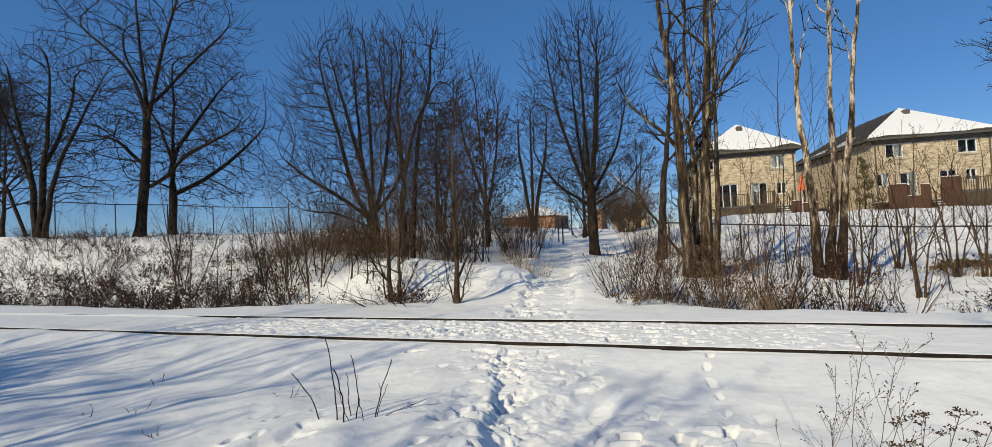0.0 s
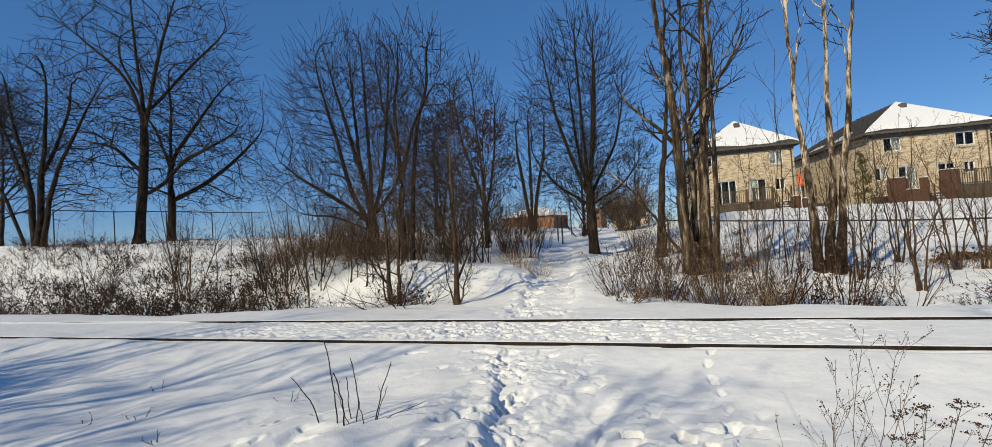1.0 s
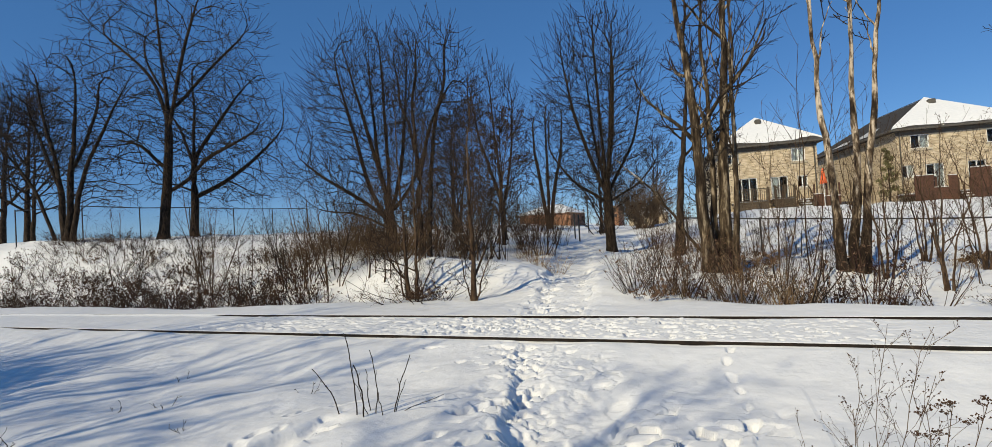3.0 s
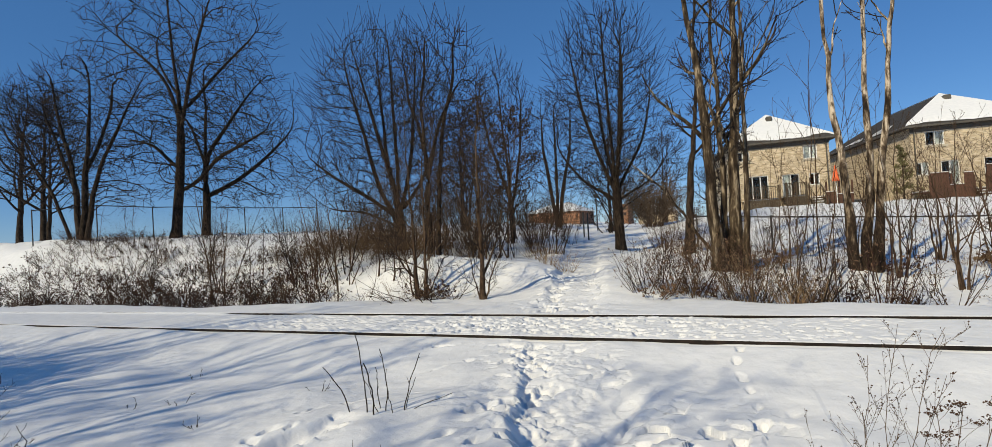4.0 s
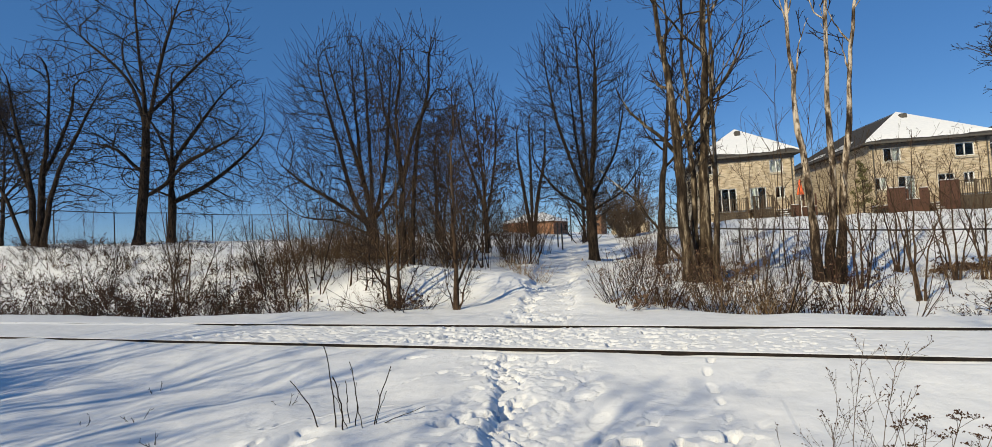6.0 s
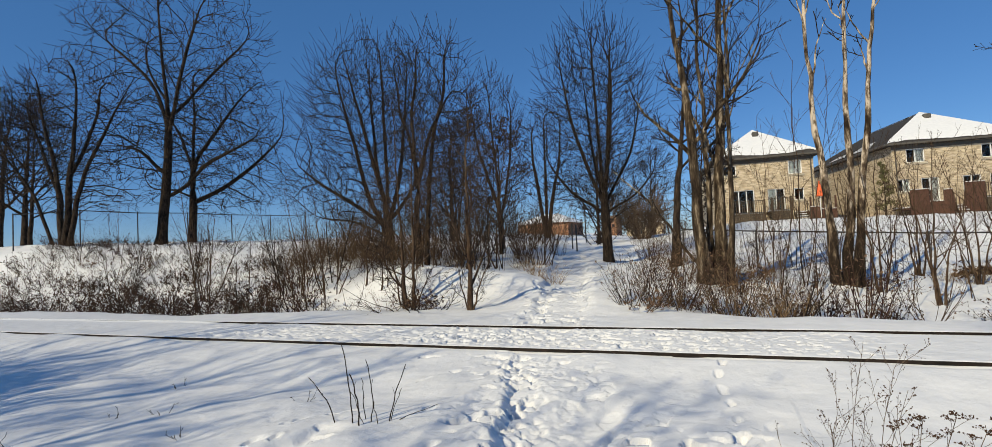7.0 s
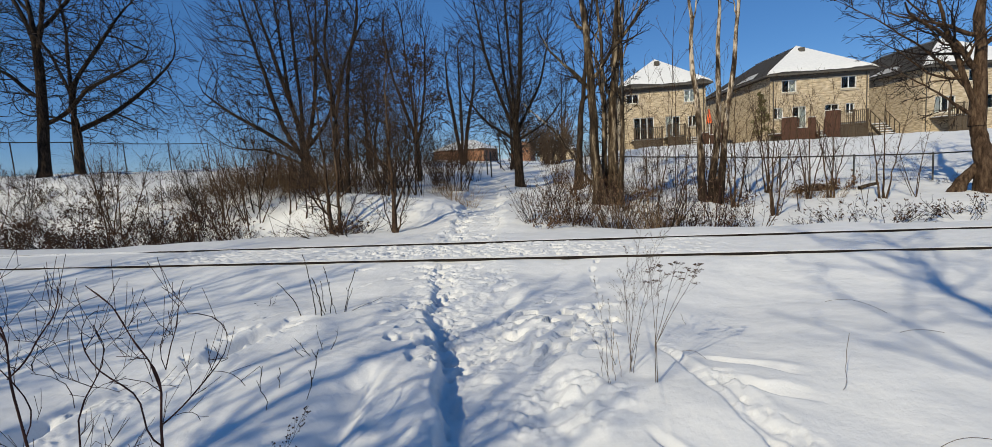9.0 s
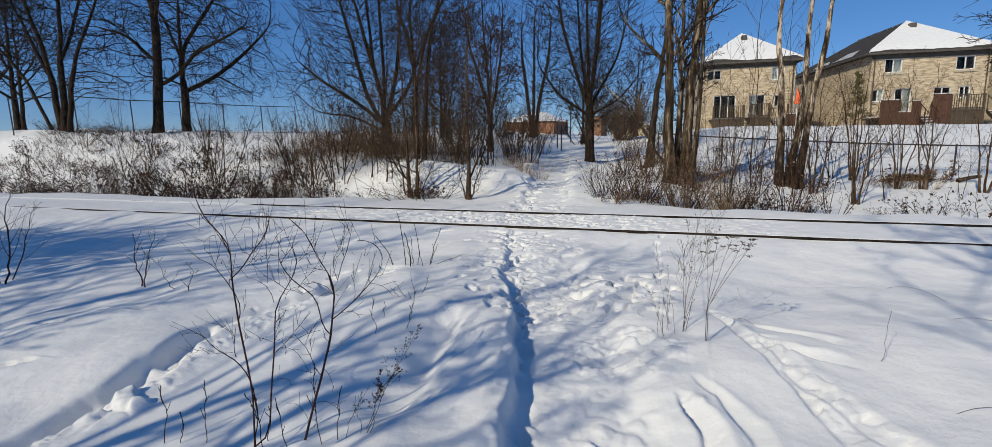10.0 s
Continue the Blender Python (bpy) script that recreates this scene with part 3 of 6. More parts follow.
    # single prints: a line down to the weeds, some in the open snow
    for cx, y0, ang, la, lb, dep in ((0.68, 5.85, 1.7, 0.09, 0.045, 0.04), (0.65, 5.5, 1.5, 0.1, 0.05, 0.045), (0.66, 5.15, 1.7, 0.09, 0.045, 0.035), (0.71, 4.8, 1.6, 0.12, 0.05, 0.05), (0.73, 4.4, 1.5, 0.12, 0.03, 0.04), (0.76, 4.1, 1.4, 0.14, 0.035, 0.05),
                                     (-2.5, 5.62, 0.4, 0.1, 0.06, 0.05), (-2.17, 4.82, 1.0, 0.14, 0.035, 0.035), (-1.92, 5.1, 1.9, 0.12, 0.05, 0.045), (-1.2, 3.85, 0.5, 0.11, 0.08, 0.06), (-1.95, 4.0, 0.6, 0.1, 0.06, 0.035), (-2.15, 3.75, 0.6, 0.16, 0.06, 0.04),
                                     (-4.05, 1.21, 0.6, 0.2, 0.07, 0.035), (-3.6, 1.58, 0.4, 0.22, 0.06, 0.03), (-3.42, 0.66, 0.7, 0.16, 0.06, 0.03)):
        Z = near_dent(Z, X, Y, cx, y0, ang, la, lb * 0.75, dep * 0.9, 0.003)
    # the trail dragged through the drift, with slabs broken from its side
    Z = furrow(Z, X, Y, ((-2.3, -0.9), (-2.36, 0.0), (-2.38, 0.35), (-2.38, 0.7), (-2.42, 0.98), (-2.54, 1.3), (-2.6, 1.7), (-2.46, 2.1), (-2.27, 2.4), (-2.18, 2.8), (-2.0, 3.4)), 0.14, 0.12, 0.02, -1, 81)
    Z = broken(Z, X, Y, (-3.0, -1.6, -0.9, 3.2), lambda x, y: np.exp(-((x - np.interp(y, [-0.9, 0.7, 1.7, 2.4, 3.4], [-2.25, -2.3, -2.52, -2.2, -1.95])) / 0.13) ** 2), 0.1, 330, 0.025, 0.035, 0.55)
    Z = trodden(Z, X, Y, (-2.6, -1.6, 0.0, 1.0), round_about(-2.14, 0.44, 0.16, 0.22), 0.15, 313, 0.09, 0.05, -0.06, 0.8, way=0.4, hard=14, rim=0)
    Z = trodden(Z, X, Y, (-2.8, -1.7, -0.2, 2.4), lambda x, y: np.exp(-((x + 2.22) / 0.12) ** 2), 0.06, 317, 0.028, 0.02, -0.016, 0.6, hard=7, rim=0)
    Z = trodden(Z, X, Y, (-2.9, -1.8, 1.2, 3.8), lambda x, y: np.exp(-((x + 2.4) / 0.25) ** 2), 0.17, 314, 0.07, 0.04, 0.05, 0.6)
    # slide marks that run down from the weeds
    for pts, dep, wide, seed in ((((1.12, 3.0), (1.3, 2.6), (1.4, 2.32), (1.53, 1.88), (1.62, 1.74), (1.69, 1.48), (1.76, 1.18), (1.95, 0.7)), 0.05, 0.15, 321),
                                 (((1.42, 2.5), (1.5, 2.32), (1.62, 1.94), (1.76, 1.69), (1.85, 1.44), (1.95, 1.24), (2.15, 0.8)), 0.04, 0.17, 322),
                                 (((1.42, 2.68), (1.72, 2.6), (2.0, 2.44)), 0.035, 0.1, 323), (((1.56, 2.4), (1.73, 2.22), (1.99, 2.12)), 0.035, 0.1, 324),
                                 (((0.93, 1.54), (1.04, 1.31), (1.09, 1.1), (1.16, 0.9)), 0.06, 0.13, 325), (((1.01, 1.78), (1.16, 1.53), (1.27, 1.28), (1.34, 1.0)), 0.03, 0.11, 326)):
        Z = slide(Z, X, Y, pts, dep, wide, seed)
        if wide > 0.12:
            a = np.array(pts)
            Z = broken(Z, X, Y, (a[:, 0].min() - 0.3, a[:, 0].max() + 0.3, a[:, 1].min(), a[:, 1].max()), lambda x, y: np.exp(-((beside(x, y, pts, seed)[0] - 0.5 * wide) / (0.45 * wide)) ** 2), 0.085, seed + 40, 0.016, 0.022, 0.55)
    # crumbled edge by the rails
    for yc in (6.0, 7.505):
        buried = smooth01((X + 8.6) / 0.5) if yc > 7 else smooth01((X + 16) / 8)
        ragged = 0.012 + 0.011 * wave(X * 3.1, X * 0, 41, 5)
        Z -= (ragged * buried - 0.02 * (1 - buried)) * np.exp(-((Y - (yc - 0.075)) / 0.05) ** 2)
        Z = np.where((np.abs(Y - yc) < 0.045) & (buried > 0.4), np.minimum(Z, -0.03), Z)
    ny, nx = X.shape
    verts = np.stack([X, Y, Z], axis=-1).reshape(-1, 3)
    i = np.arange(ny - 1)[:, None] * nx + np.arange(nx - 1)[None, :]
    faces = np.stack([i, i + 1, i + nx + 1, i + nx], axis=-1).reshape(-1, 4)
    ob = new("ground", mesh_arrays("ground", verts, faces, SNOW, True))
    tagged(ob, "deep trodden snow over a track bed, ditch and banks", "snow ground", kind="structure")
    return xs, ys, Z


def near_dent(Z, X, Y, cx, cy, ang, la, lb, depth, rim):
    """A dent worked into the grid only round its place."""
    reach = max(la, lb) * 2.2
    x, y = X[0], Y[:, 0]
    a, b = np.searchsorted(x, cx - reach), np.searchsorted(x, cx + reach)
    c, d = np.searchsorted(y, cy - reach), np.searchsorted(y, cy + reach)
    if b > a and d > c:
        Z[c:d, a:b] = dent(Z[c:d, a:b], X[c:d, a:b], Y[c:d, a:b], cx, cy, ang, la, lb, depth, rim, ROUGH[0][c:d, a:b])
    return Z


GX, GY, GZ = build_ground()


def ground_at(x, y):
    i, j = int(np.clip(np.searchsorted(GX, x) - 1, 0, len(GX) - 2)), int(np.clip(np.searchsorted(GY, y) - 1, 0, len(GY) - 2))
    u, v = (x - GX[i]) / (GX[i + 1] - GX[i]), (y - GY[j]) / (GY[j + 1] - GY[j])
    return float((GZ[j, i] * (1 - u) + GZ[j, i + 1] * u) * (1 - v) + (GZ[j + 1, i] * (1 - u) + GZ[j + 1, i + 1] * u) * v)


def extrude_profile(name, prof, y, x0, x1, mat, parent, label=""):
    k = len(prof)
    verts = [(x, y + a, b) for x in np.linspace(x0, x1, 40) for a, b in prof]
    faces = [(i * k + j, i * k + (j + 1) % k, (i + 1) * k + (j + 1) % k, (i + 1) * k + j) for i in range(39) for j in range(k)]
    return child(new(name, mesh_arrays(name, verts, faces, mat)), parent, label)


def rail(y, x0, x1, joints):
    """A flat-bottomed rail: rounded head, web, foot and joint bars."""
    r = root("rail", pose(0, 0, 0), "dark rusty steel rail half buried in snow", "rail", "pair of rails")
    extrude_profile("rail_head", [(0.036, -0.035), (0.037, -0.008), (0.028, 0.0), (-0.028, 0.0), (-0.037, -0.008), (-0.036, -0.035)], y, x0, x1, STEEL, r)
    extrude_profile("rail_web", [(0.009, -0.036), (-0.009, -0.036), (-0.009, -0.13), (0.009, -0.13)], y, x0, x1, STEEL, r)
    extrude_profile("rail_foot", [(0.012, -0.131), (-0.012, -0.131), (-0.07, -0.148), (-0.07, -0.16), (0.07, -0.16), (0.07, -0.148)], y, x0, x1, STEEL, r)
    extrude_profile("rail_snow", [(0.036, -0.006), (0.03, 0.005), (0.0, 0.008), (-0.024, 0.005), (-0.03, 0.0005), (0.0, 0.0008)], y, x0, x1, SNOW, r, "thin snow lying on the rail")
    for x in joints:
        part("joint_bar", boxed(x - 0.3, x + 0.3, y - 0.047, y - 0.011, -0.12, -0.037, 0.006), STEEL, r, "bolted joint bar")
    return r


rail(6.0, -220, 220, (-5.8, -2.0, 0.5))
rail(7.505, -220, 220, (-8.4, 3.0))

# ---- trees ----


def lines_part(name, P, R, k, mat, parent, label="", kind="", smooth=True):
    v, f = tubes(P, R, k)
    return child(new(name, mesh_arrays(name, v, f, mat, smooth)), parent, label, kind)


def leaf_quads(rng, centres, size):
    n = len(centres)
    a = unit(rng.normal(0, 1, (n, 3)))
    b = unit(np.cross(a, rng.normal(0, 1, (n, 3))))
    s = size * (0.6 + 0.8 * rng.random((n, 1)))
    v = np.stack([centres - a * s, centres + b * s * 0.45, centres + a * s, centres - b * s * 0.45], axis=1).reshape(-1, 3)
    return v, np.arange(4 * n).reshape(n, 4)


def bare_tree(x, y, label, seed, stems, limbs=16, limb_from=0.3, limb_angle=52, limb_len=0.42, lift=0.06, branches=12, twigs=8, sprays=4, bark=None, twig=None,
              fall=0.6, wig=0.08, leaves=0, leaf_mat=None, leaf_size=0.05, name="bare_tree", group="", twig_min=0.0075, stub=False, bend=0.25):
    """A leafless tree: stems ((foot offset x, y), (tip offset x, y), height, foot radius), limbs, branches, twigs."""
    rng = np.random.default_rng(seed)
    bark, twig = bark or BARK, twig or TWIG
    z0 = min(ground_at(x + s[0][0], y + s[0][1]) for s in stems) - 0.12
    tree = root(name, pose(x, y, z0), label, "tree", group)
    allP, allR = [], []
    for (ax, ay), (bx, by), h, r, *up in stems:
        n = 22
        zs = up[0] if up else 0.0
        p = stem_line(rng, (ax, ay, zs), (bx, by, h), n, 0.02 * h / 10 + 0.008, bend)
        s = np.linspace(0, 1, n)
        rad = r * (1 - 0.9 * s ** 0.75) * (1 + (0.0 if up else 0.5) * np.exp(-s * h / 0.35)) * (1 + 0.06 * rng.normal(0, 1, n))
        if stub:
            rad = np.maximum(rad, r * 0.3)
        if len(up) > 1:
            rad = r * (1 - 0.35 * s) * (1 + 0.5 * np.exp(-s * h / 0.35))
        lines_part("trunk" if len(up) != 1 else "leader", p[None], rad[None], 12, bark, tree)
        if len(up) > 1:  # a bole that only carries the leaders
            rad = np.maximum(rad, 0)
            continue
        P1, R1 = sprout(rng, p[None], rad[None], limbs, 0.12 if up else limb_from, 0.97, limb_angle, limb_len, 10, wig, lift, 0.55, fall=fall)
        for i in range(len(P1)):
            lines_part("limb", P1[i:i + 1], R1[i:i + 1], 6, bark, tree)
        P2, R2 = sprout(rng, P1, R1, branches, 0.12, 0.99, 42, 0.5, 6, wig * 0.9, lift * 0.9, 0.6, fall=0.55)
        # the leader's own tip carries branches too
        PT, RT = sprout(rng, p[None], rad[None], max(4, limbs // 2), 0.7, 1.0, 36, limb_len * 0.5, 6, wig, lift, 0.6)
        P2, R2 = np.concatenate([P2, PT]), np.concatenate([R2, RT])
        allP.append(P2)
        allR.append(R2)
    P2, R2 = np.concatenate(allP), np.concatenate(allR)
    R2 = np.maximum(R2, twig_min * 1.3)
    P3, R3 = sprout(rng, P2, R2, twigs, 0.1, 1.0, 38, 0.55, 4, 0.08, lift, 0.62, fall=0.4)
    R3 = np.maximum(R3, twig_min)
    pieces = [tubes(P2, R2, 4), tubes(P3, R3, 3)]
    tips = P3
    if sprays:
        P4, R4 = sprout(rng, P3, R3, sprays, 0.15, 1.0, 34, 0.55, 2, 0.08, lift, 0.7, fall=0.3)
        pieces.append(tubes(P4, np.maximum(R4, twig_min * 0.7), 3))
        tips = P4
    v, f = merge(pieces)
    child(new("crown", mesh_arrays("crown", v, f, twig, True)), tree, "fine bare branches")
    if leaves:
        pick = tips[rng.integers(0, len(tips), leaves)]
        c = pick[:, -1] + rng.normal(0, 0.03, (leaves, 3))
        lv, lf = leaf_quads(rng, c, leaf_size)
        child(new("foliage", mesh_arrays("foliage", lv, lf, leaf_mat or DEADLEAF)), tree, "withered brown leaves", "stuff")
    return tree


def SINGLE(h, r, tx=0.0, ty=0.0):
    return [((0, 0), (tx, ty), h, r)]


def branching(rng, paths, lobes, step, kill, wander, rise):
    """Branches that grow from the given lines towards points strewn in ellipsoids: places and parents of all joints."""
    pos, par = [], []
    for line in paths:
        pts = [np.array(p, dtype=float) for p in line]
        last = -1
        if pos:
            last = int(np.argmin(np.linalg.norm(np.array(pos) - pts[0], axis=1)))
            if np.linalg.norm(pos[last] - pts[0]) > 2.5 * step or pts[0][2] < step:
                last = -1
        if last < 0:
            pos.append(pts[0])
            par.append(-1)
            last = len(pos) - 1
        for p, q in zip(pts[:-1], pts[1:]):
            n = max(1, int(np.linalg.norm(q - p) / step))
            for k in range(1, n + 1):
                pos.append(p + (q - p) * k / n + rng.normal(0, wander * step * 0.5, 3))
                par.append(last)
                last = len(pos) - 1
    aim = []
    for cx, cy, cz, rx, ry, rz, count in lobes:
        v = unit(rng.normal(0, 1, (count, 3))) * (rng.random((count, 1)) ** 0.36)
        aim.append(v * [rx, ry, rz] + [cx, cy, cz])
    aim = np.concatenate(aim)
    shoots = collections.defaultdict(list)
    near, dist, done = np.zeros(len(aim), dtype=int), np.full(len(aim), 1e9), 0
    for _ in range(90):
        fresh = np.array(pos[done:])
        if not len(fresh) or not len(aim):
            break
        d = np.linalg.norm(aim[:, None, :] - fresh[None], axis=2)
        i = d.argmin(axis=1)
        best = d[np.arange(len(aim)), i]
        better = best < dist
        near, dist = np.where(better, i + done, near), np.where(better, best, dist)
        keep = dist > kill
        aim, near, dist, done = aim[keep], near[keep], dist[keep], len(pos)
        if not len(aim):
            break
        home, stuck = np.array(pos), np.zeros(len(aim), dtype=bool)
        for j in np.unique(near):
            mine = near == j
            way = unit((aim[mine] - home[j])).mean(axis=0)
            back = home[j] - home[par[j]] if par[j] >= 0 else np.array([0, 0, 1.0])
            way = unit(unit(way) + 0.85 * unit(back) + [0, 0, rise] + rng.normal(0, wander, 3))
            spot = home[j] + way * step
            if any(np.linalg.norm(spot - k) < 0.45 * step for k in shoots[j]) or len(shoots[j]) > 3:
                stuck[near == j] = True
                continue
            shoots[j].append(spot)
            pos.append(spot)
            par.append(int(j))
        aim, near, dist = aim[~stuck], near[~stuck], dist[~stuck]
    return np.array(pos), np.array(par)


def resampled(line, n):
    seg = np.concatenate([[0], np.cumsum(np.linalg.norm(np.diff(line, axis=0), axis=1))])
    q = np.linspace(0, seg[-1], n)
    return np.stack([np.interp(q, seg, line[:, i]) for i in range(line.shape[1])], -1)


def grown_tree(x, y, label, seed, size, paths, lobes, foot, tip, step=0.3, kill=0.42, wander=0.16, rise=0.04, twigs=2, twig_len=0.55, bark=None, twig=None, turn=21, name="bare_tree", category="tree", sink=0.12, thick_limbs=3.6):
    """A leafless tree grown into its crown. paths: trunk and leading limbs as lines of (across, along, up), the first from the foot; lobes: ellipsoids of the crown; both in units of size."""
    rng = np.random.default_rng(seed)
    bark, twig = bark or BARK, twig or TWIG
    tree = root(name, pose(x, y, ground_at(x, y) - sink, 0, 0, turn), label, category)
    paths = [[(a * size, b * size, c * size) for a, b, c in line] for line in paths]
    lobes = [tuple(v * size for v in q[:6]) + (q[6],) for q in lobes]
    pos, par = branching(rng, paths, lobes, step, kill, wander, rise)
    n = len(pos)
    kids = [[] for _ in range(n)]
    for i, p in enumerate(par):
        if p >= 0:
            kids[p].append(i)
    order = sorted(range(n), key=lambda i: -i)
    tips = max(2, sum(1 for k in kids if not k))
    e = math.log(tips) / math.log(foot / tip)
    power = np.zeros(n)
    for i in order:
        power[i] = sum(power[k] for k in kids[i]) if kids[i] else tip ** e
    rad = power ** (1 / e)
    chains = []
    todo = [(i, -1) for i in range(n) if par[i] < 0]
    while todo:
        i, start = todo.pop()
        chain = [start] if start >= 0 else []
        while True:
            chain.append(i)
            if not kids[i]:
                break
            main = max(kids[i], key=lambda k: rad[k])
            todo += [(k, i) for k in kids[i] if k != main]
            i = main
        chains.append((chain, start < 0))
    fine = []
    for chain, ground in chains:
        if len(chain) < 2:
            continue
        line = pos[chain].copy()
        for _ in range(2):
            line[1:-1] = 0.5 * line[1:-1] + 0.25 * (line[:-2] + line[2:])
        r = rad[chain].copy()
        if not ground:
            r[0] = r[1]
        else:
            r = r * (1 + 0.45 * np.exp(-line[:, 2] / (1.4 * foot + 0.001)))
        both = np.concatenate([line, r[:, None]], axis=1)
        if ground or r[0] > tip * thick_limbs:
            q = resampled(both, 30 if ground else 16)
            lines_part(("trunk" if ground else "limb") if category == "tree" else ("stem" if ground else "branch"), q[None, :, :3], q[None, :, 3], 12 if ground else 6, bark, tree)
            fine.append(resampled(both[len(both) * 2 // 3:], 5) if len(both) > 5 else resampled(both, 5))
        else:
            fine.append(resampled(both, 5))
    fine = np.array(fine)
    P, R = fine[:, :, :3], fine[:, :, 3]
    pieces = [tubes(P, R, 3)]
    P2, R2 = sprout(rng, P, R, twigs, 0.3, 1.0, 30, 0.4, 4, 0.06, 0.0, 0.75, fall=0.2, least=tip * 0.8)
    out = unit(P2[:, 0] - P2[:, 0].mean(axis=0)) * 0.5 + [0, 0, 0.25 + 2.2 * rise]
    flat = np.linalg.norm(P2[:, -1] - P2[:, 0], axis=1)
    P2 = P2 + out[:, None, :] * (flat[:, None] * np.linspace(0, 1, 4)[None])[..., None]
    grow = np.clip(twig_len / np.maximum(flat, 0.02), 0.6, 3.0)[:, None, None]
    P2 = P2[:, :1] + (P2 - P2[:, :1]) * grow
    pieces.append(tubes(P2, R2, 3))
    v, f = merge(pieces)
    child(new("crown", mesh_arrays("crown", v, f, twig, True)), tree, "fine bare branches")
    return tree


# hilltop trees by the long fence
grown_tree(-26.4, 18.9, "tall bare tree with a dark trunk on the snowy bank", 21, 0.0335,
           [[(0, 0, 0), (10, 0, 77), (18, 0, 177), (16, 0, 237), (6, 5, 317), (3, 0, 420)], [(18, 0, 177), (3, 8, 237), (-17, 5, 277), (-72, 0, 332), (-125, 10, 380)], [(18, 0, 177), (40, -10, 247), (55, -5, 317), (80, 0, 400)],
            [(14, 0, 80), (40, 8, 92), (68, 0, 122), (118, -10, 142), (178, 0, 172)], [(11, 0, 110), (-22, -5, 155), (-62, 10, 165)], [(16, 0, 230), (-40, 40, 300), (-60, 60, 370)], [(17, 0, 200), (60, 50, 290), (110, 70, 350)]],
           [(28, 0, 300, 160, 130, 135, 1260), (30, 0, 160, 165, 120, 75, 900)], 0.24, 0.0118, 0.42, 0.372, rise=0.03)
grown_tree(-27.4, 21.5, "spreading bare tree behind the taller one on the bank", 22, 0.037,
           [[(0, 0, 0), (3, 0, 66), (6, 0, 166), (10, 0, 246), (8, 0, 300)], [(3, 0, 66), (35, 0, 80), (85, 10, 112), (150, 0, 165)], [(3, 0, 76), (-30, -10, 95), (-80, 0, 80)], [(5, 0, 130), (50, -10, 180), (90, 0, 240)], [(5, 0, 120), (-30, 20, 190), (-60, 0, 250)]],
           [(40, 0, 175, 125, 110, 125, 1500), (50, 0, 90, 125, 95, 50, 480)], 0.22, 0.0125, 0.42, 0.372, rise=0.0)
grown_tree(-28.4, 15.5, "cluster of crooked dark stems on the snowy bank", 23, 0.0304,
           [[(0, 0, 0), (8, 0, 75), (18, 0, 175), (26, 0, 245), (13, 5, 315)], [(-8, 6, 0), (-14, 8, 75), (-20, 10, 135), (-42, 5, 225), (-42, 0, 295)], [(13, -4, 0), (23, -4, 75), (43, 0, 135), (88, 5, 225), (118, 0, 265)], [(-26, 10, 0), (-42, 12, 45), (-62, 10, 95), (-90, 0, 150)], [(10, 0, 110), (40, 20, 210), (50, 20, 290)], [(-16, 8, 90), (-60, 20, 180), (-80, 20, 250)]],
           [(15, 0, 200, 105, 80, 115, 990), (-50, 0, 170, 70, 70, 110, 450), (40, 0, 90, 90, 60, 40, 210)], 0.24, 0.0118, 0.38, 0.322, wander=0.26)
bare_tree(-36.0, 17.5, "bare tree at the end of the bank", 24, [((0, 0), (-0.4, 0.6), 9.5, 0.2), ((0.5, 0), (1.4, 0), 8.0, 0.14)], limbs=14, limb_from=0.2, limb_angle=56, limb_len=0.56, branches=9, twigs=6, sprays=2)
bare_tree(-42.0, 19.0, "bare tree at the end of the bank", 25, [((0, 0), (0.4, 0.6), 10.5, 0.22)], limbs=16, limb_from=0.2, limb_angle=56, limb_len=0.56, branches=9, twigs=6, sprays=2)
# dense upright tree in the middle
grown_tree(-10.2, 16.4, "dense domed bare tree with limbs fanning upwards", 31, 0.0234,
           [[(0, 0, 0), (-3, 0, 65), (-1, 0, 145), (-3, 0, 245), (-5, 0, 355)], [(-3, 0, 45), (-33, 0, 105), (-50, 10, 175), (-73, 0, 275), (-83, 0, 345)], [(-4, 0, 55), (-53, -10, 95), (-103, 0, 125), (-150, 0, 165)], [(1, 0, 65), (22, 0, 145), (32, 0, 245), (38, 0, 330)],
            [(-3, 0, 75), (-25, 30, 160), (-35, 50, 260), (-40, 60, 330)], [(-2, 0, 80), (-20, -40, 180), (-40, -60, 290)], [(-4, 0, 40), (-60, 10, 70), (-120, 20, 75)], [(0, 0, 60), (40, -20, 110), (70, -20, 180)]],
           [(-28, 0, 205, 112, 95, 155, 2400), (-75, 0, 125, 95, 80, 65, 720), (40, 0, 150, 70, 70, 110, 600)], 0.2, 0.0084, 0.26, 0.22, rise=0.22, twig_len=0.6)
grown_tree(-7.75, 14.2, "knotty bare tree with upright stems", 32, 0.0197,
           [[(0, 0, 0), (3, 0, 150), (0, 0, 250), (10, 0, 300), (12, 0, 360)], [(14, 0, 0), (20, 5, 110), (28, 5, 190), (50, 0, 280), (58, 0, 350)], [(2, 0, 120), (30, -10, 220), (70, 0, 300)], [(2, 0, 180), (-20, 10, 260), (-25, 0, 330)]],
           [(28, 0, 270, 78, 70, 112, 1260), (30, 0, 130, 60, 60, 80, 270)], 0.12, 0.008, 0.22, 0.198, wander=0.4, rise=0.02)
